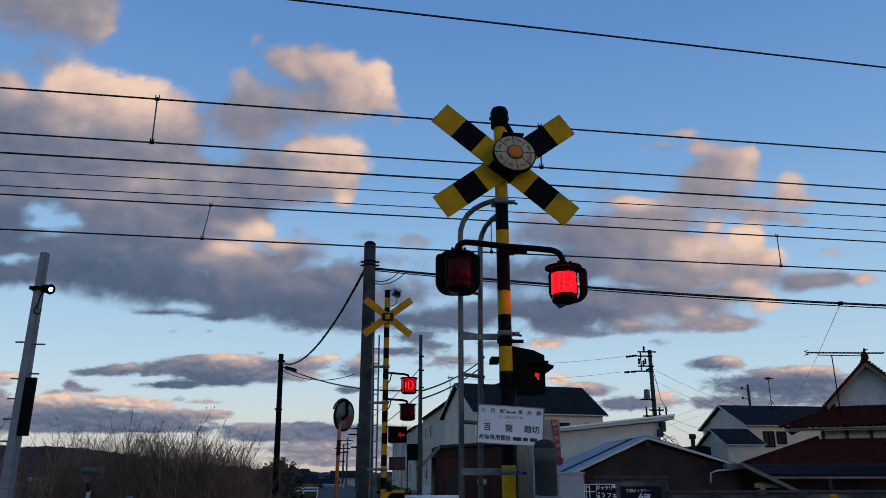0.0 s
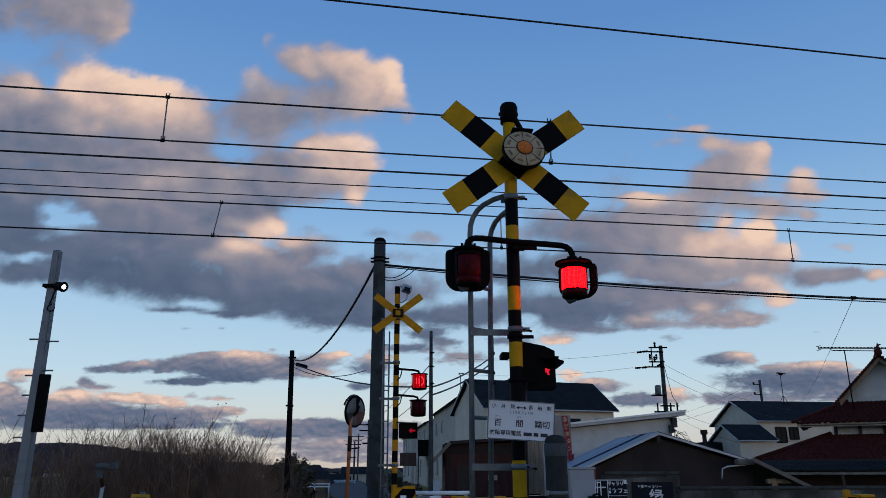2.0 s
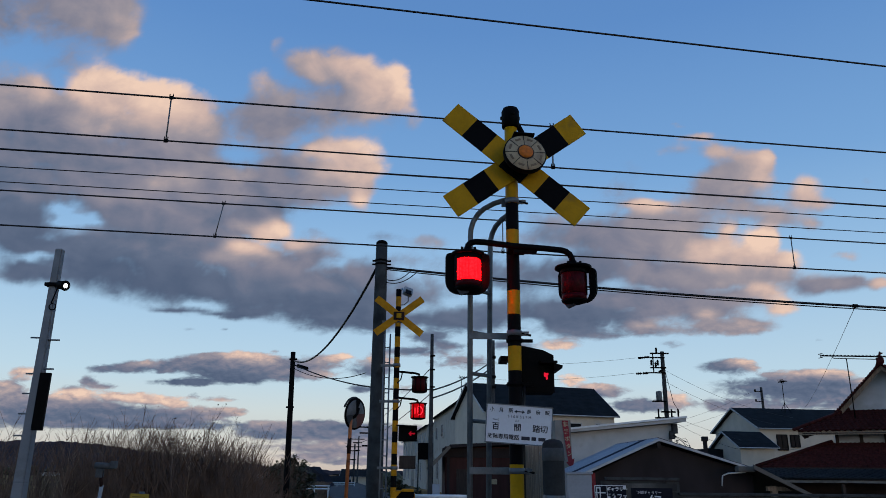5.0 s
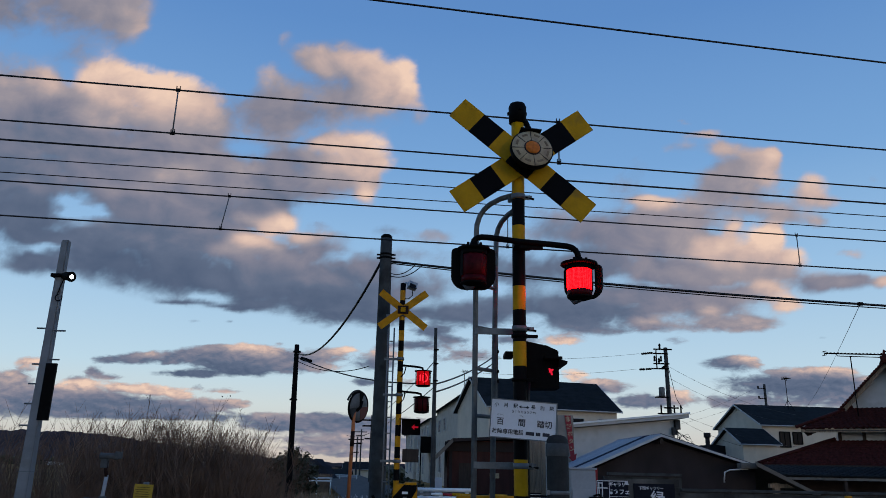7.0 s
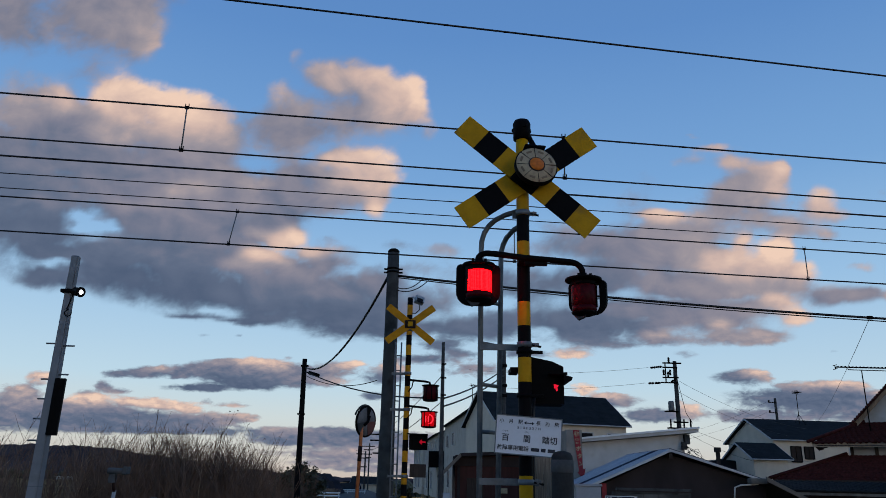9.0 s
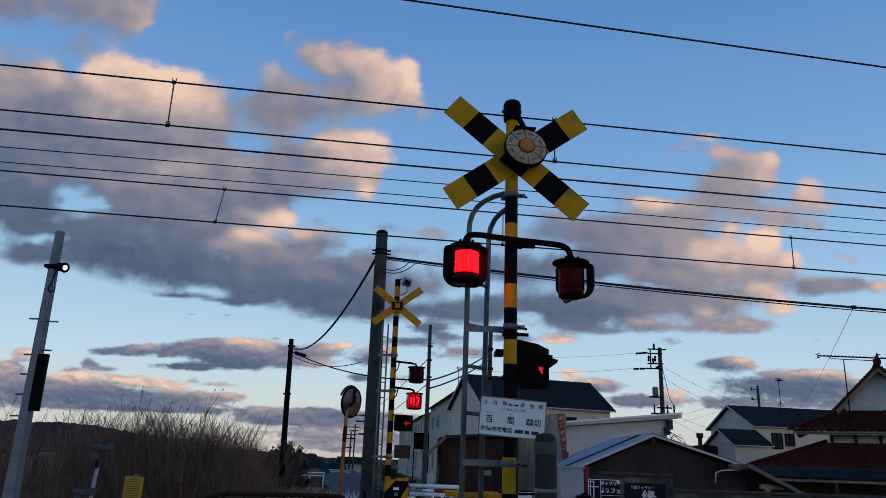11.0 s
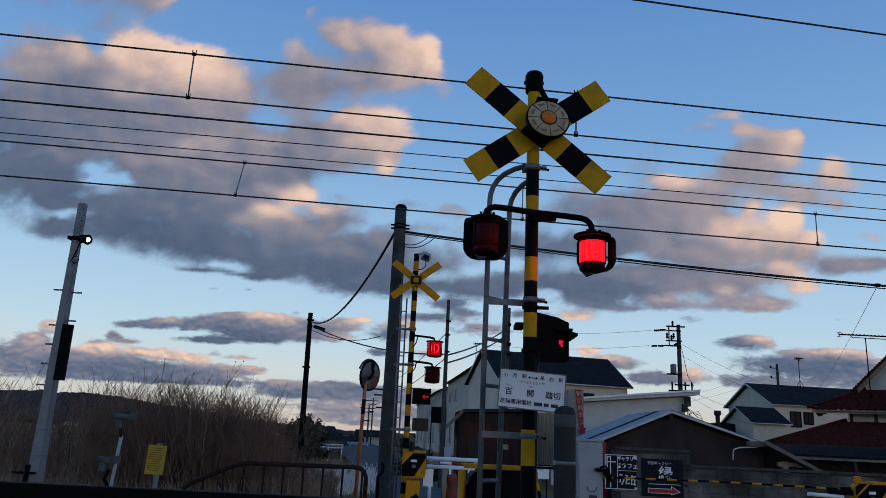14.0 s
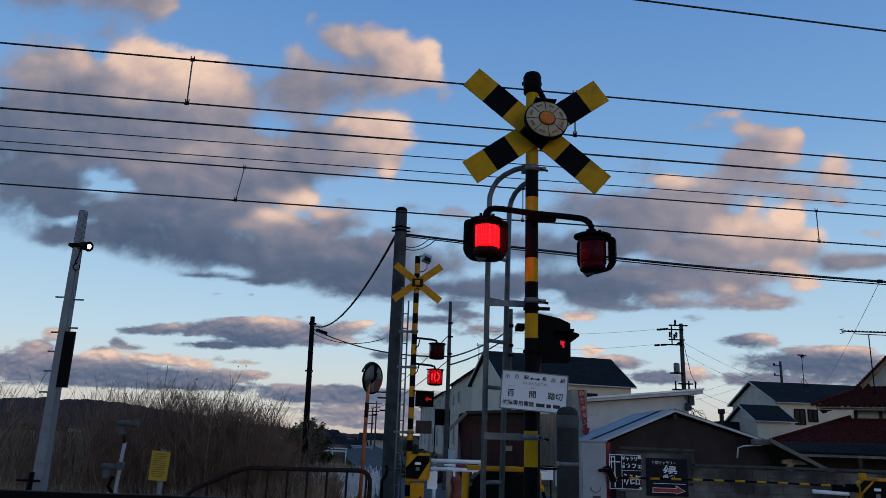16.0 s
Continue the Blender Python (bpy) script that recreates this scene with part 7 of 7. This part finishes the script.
def thicket():
    rnd = random.Random(11)
    tw = Twigs()
    for k in range(540):
        y = rnd.uniform(15.2, 21.0)
        x = rnd.uniform(-11.5 * y / 15, -2.55 * y / 15 - 0.55)
        edge = (x * 15 / y + 3.1) / -8.4
        top = 2.02 + 0.12 * math.sin(x * 1.7) + 0.22 * noise.noise((x * 0.5, y * 0.3, 0))
        if -6.0 < x * 15 / y < -3.6:
            top += 0.20
        if edge < 0.1:
            top *= 0.80
        h = top * rnd.uniform(0.62, 1.04) + 0.35
        if rnd.random() < 0.03:
            h *= rnd.uniform(1.05, 1.2)
        stem(tw, rnd, x, y, ground_height(x, y) - 0.05, h + 0.2, rnd.uniform(0.008, 0.0155), 0.17, rnd.randint(7, 11), 0 if rnd.random() < 0.85 else 1, 0.5)
        if rnd.random() < 0.16:
            for j in range(rnd.randint(1, 4)):
                tw.leaf((x + rnd.uniform(-0.2, 0.2), y, ground_height(x, y) + h * rnd.uniform(0.7, 1.1)), rnd.uniform(0.02, 0.045), rnd, 0)
    # a broad bush of crooked branches nearer the lane
    for k in range(1000):
        y = rnd.uniform(15.2, 19.0)
        x = (rnd.uniform(-6.3, -2.8) if k % 3 else rnd.uniform(-4.4, -2.9)) * y / 15 - 0.3
        ends = stem(tw, rnd, x, y, ground_height(x, y) - 0.05, rnd.uniform(1.2, 2.65) * min(1.0, 0.74 + 0.20 * (-3.0 - x * 15 / y)), rnd.uniform(0.007, 0.014), 0.34, rnd.randint(8, 13), 0, 0.6)
        # withered leaves still hang on some of them
        if -5.0 < x * 15 / y < -3.5:
            for e in ends:
                if rnd.random() < 0.22:
                    tw.leaf(e, rnd.uniform(0.018, 0.040), rnd, 0)
    for k in range(420):
        y = rnd.uniform(16.0, 20.5)
        x = rnd.uniform(-3.0, -1.6) * y / 15 - 0.3
        stem(tw, rnd, x, y, ground_height(x, y) - 0.05, rnd.uniform(0.4, 1.05) * (1.25 if x * 15 / y < -2.5 else 0.8), rnd.uniform(0.006, 0.011), 0.35, 6, 0, 0.4)
    # bare stems among the roadside shrubs
    for k in range(320):
        y = rnd.uniform(36.0, 41.0)
        x = rnd.uniform(-11.5, -6.0)
        stem(tw, rnd, x, y, -0.5, rnd.uniform(1.6, 2.9) * (0.95 if x > -9 else 0.8), rnd.uniform(0.010, 0.020), 0.18, rnd.randint(6, 10), 0, 0.45)
    # low tangled growth at the foot
    for k in range(350):
        y = rnd.uniform(14.9, 21.0)
        x = rnd.uniform(-12.5 * y / 15, -2.2 * y / 15 - 0.3)
        stem(tw, rnd, x, y, ground_height(x, y) - 0.05, rnd.uniform(0.3, 1.0), rnd.uniform(0.006, 0.011), 0.4, 4, 1 if rnd.random() < 0.6 else 0, 0.5)
    me = tw.mesh("thicket", [TWIG, REED])
    return tagged(new("thicket", me), "dense bare brown winter scrub beside the tracks", "scrub", kind="stuff")


thicket()


def reeds(name, box_, n, h, label, lean=0.25, mats=None):
    rnd = random.Random(len(name) + n)
    tw = Twigs()
    for k in range(n):
        x, y = rnd.uniform(box_[0], box_[1]), rnd.uniform(box_[2], box_[3])
        hh = h * rnd.uniform(0.5, 1.1)
        ax, ay = rnd.uniform(-lean, lean), rnd.uniform(-lean, lean)
        z = ground_height(x, y) - 0.03
        tw.rod([(x, y, z), (x + ax * hh * 0.4, y + ay * hh * 0.4, z + hh * 0.6), (x + ax * hh, y + ay * hh, z + hh)], 0.012, 0.004, 0)
    me = tw.mesh(name, mats or [REED])
    return tagged(new(name, me), label, "grass", kind="stuff")


reeds("dry_grass", (-14, -3.2, 21.5, 30), 2600, 0.9, "pale dry grass along the field edge")
reeds("verge_grass", (-13.5, -2.3, 14.8, 19.5), 6500, 0.62, "matted brown winter grass at the foot of the scrub", 0.45)
PALE_REED = mat("bleached_reed", (0.56, 0.56, 0.58), 0.8, vary=0.3, scale=3, bump=0)
reeds("bleached_reeds", (-4.1, -1.5, 19.6, 25.5), 700, 0.62, "bleached white reeds in the roadside ditch", 0.35, [PALE_REED])
reeds("dry_grass_tuft", (-8.9, -7.5, 61.0, 63.0), 2600, 1.3, "tawny pampas tuft beside the lane", 0.35)


# ---- evergreen shrubs and trees ----
def shrub(name, x, y, height, spread, seed, label, trunk_h=0.5, leaves=1800, z0=-0.5, leaf=0.10):
    rnd = random.Random(seed)
    t = thing(name, pose(x, y, z0), label, "tree", "roadside evergreens")
    bm = B()
    tube(bm, [(0, 0, 0), (0.05, 0, height * 0.4), (0.1, 0, height * 0.8)], 0.12 * spread, 8, 0.03)
    for k in range(6):
        a = rnd.uniform(0, 6.28)
        tube(bm, [(0.03, 0, height * (0.2 + 0.09 * k)), (math.cos(a) * spread * 0.4, math.sin(a) * spread * 0.4, height * (0.4 + 0.08 * k))], 0.04 * spread, 5, 0.012)
    part("trunk", bm, BARK, t)
    tw = Twigs()
    clumps = []
    for k in range(26):
        f = rnd.uniform(0.15, 1.0)
        rr = spread * math.sin(math.pi * min(0.93, 0.25 + 0.7 * f)) * rnd.uniform(0.2, 1.0)
        a = rnd.uniform(0, 6.28)
        clumps.append((math.cos(a) * rr, math.sin(a) * rr, height * f, spread * rnd.uniform(0.18, 0.38)))
    for k in range(leaves):
        cx, cy, cz, cr = rnd.choice(clumps)
        d = Vector((rnd.gauss(0, 1), rnd.gauss(0, 1), rnd.gauss(0, 1)))
        d = d.normalized() * cr * rnd.uniform(0.3, 1.1)
        tw.leaf((cx + d.x, cy + d.y, max(0.1, cz + d.z * 1.2)), leaf * rnd.uniform(0.6, 1.3), rnd)
    me = tw.mesh("crown", [LEAF])
    ob = new("crown", me)
    ob.parent = t


for i, (x, y, h, s) in enumerate(((-7.1, 38, 2.1, 1.4), (-6.6, 39, 2.5, 1.2), (-8.3, 37, 1.7, 1.3), (-6.2, 41, 2.5, 1.0), (-9.6, 38, 1.6, 1.4), (-10.8, 40, 1.6, 1.4), (-7.4, 44, 2.5, 1.5))):
    shrub("evergreen_shrub", x, y, h, s, 20 + i, "dark evergreen roadside shrub, dense and ragged")
for i, (x, y, h, s) in enumerate(((-0.9, 31, 1.7, 0.8), (-0.3, 29.0, 1.5, 0.7), (-1.3, 35, 1.9, 0.9), (0.25, 27.6, 1.2, 0.5))):
    shrub("evergreen_shrub", x, y, h, s, 40 + i, "clipped dark hedge shrub beside the lane", leaves=900)
bm = B()
for k in range(24):
    rr = random.Random(k)
    bmesh.ops.create_icosphere(bm, subdivisions=2, radius=1.0, matrix=pose(-13.0 + k * 0.3 + rr.uniform(-1, 1), 150 + rr.uniform(-3, 3), 0.0) @ Matrix.Diagonal((2.2, 2.0, 1.3 + rr.uniform(0, 0.8), 1)))
solo("far_trees", bm, LEAF, "dark far trees at the lane's end", "trees", "stuff")
bm = B()
slab(bm, [(-16.5, -0.6), (-10.0, -0.6), (-10.8, 0.9), (-11.6, 1.9), (-13.0, 2.6), (-15.5, 1.8)], 88, 96)
bmesh.ops.bevel(bm, geom=bm.edges[:], offset=0.8, segments=3, affect="EDGES")
solo("mound", bm, HILL, "dark rounded wooded mound behind the shrubs", "mound", "structure")


# ---- what moves: the clouds drift, the lamps flash by turns every 0.6 s ----
def flash_rows(base, first_on, at):
    """Half turns of a lamp's drum. first_on: lit at the clip's start."""
    rows, angle = [(0.0, 0.0 if first_on else 180.0)], 0.0 if first_on else 180.0
    k = 0
    while 0.15 + 0.6 * k < 15.9:
        t0 = 0.15 + 0.6 * k
        for j in range(4):
            rows.append((t0 - 0.05 + j / 30, angle + 60 * j))
        angle += 180
        k += 1
    rows.append((16.0, angle))
    return [(tt, Matrix.Translation(at) @ pose(0, 0, 0, 0, 0, a + base)) for tt, a in rows]


def motions():
    walk(clouds, [(0.0, pose(0, 0, 0)), (8.0, pose(6.9, 13.2, 0)), (16.0, pose(13.8, 26.4, 0))])
    walk(near_lamps[0], flash_rows(24, False, (0, 0, 0)))
    walk(near_lamps[1], flash_rows(-24, True, (0, 0, 0)))
    for lens, first in FAR_LAMPS:
        walk(lens, flash_rows(0, first, (0, 0, 0)))


motions()
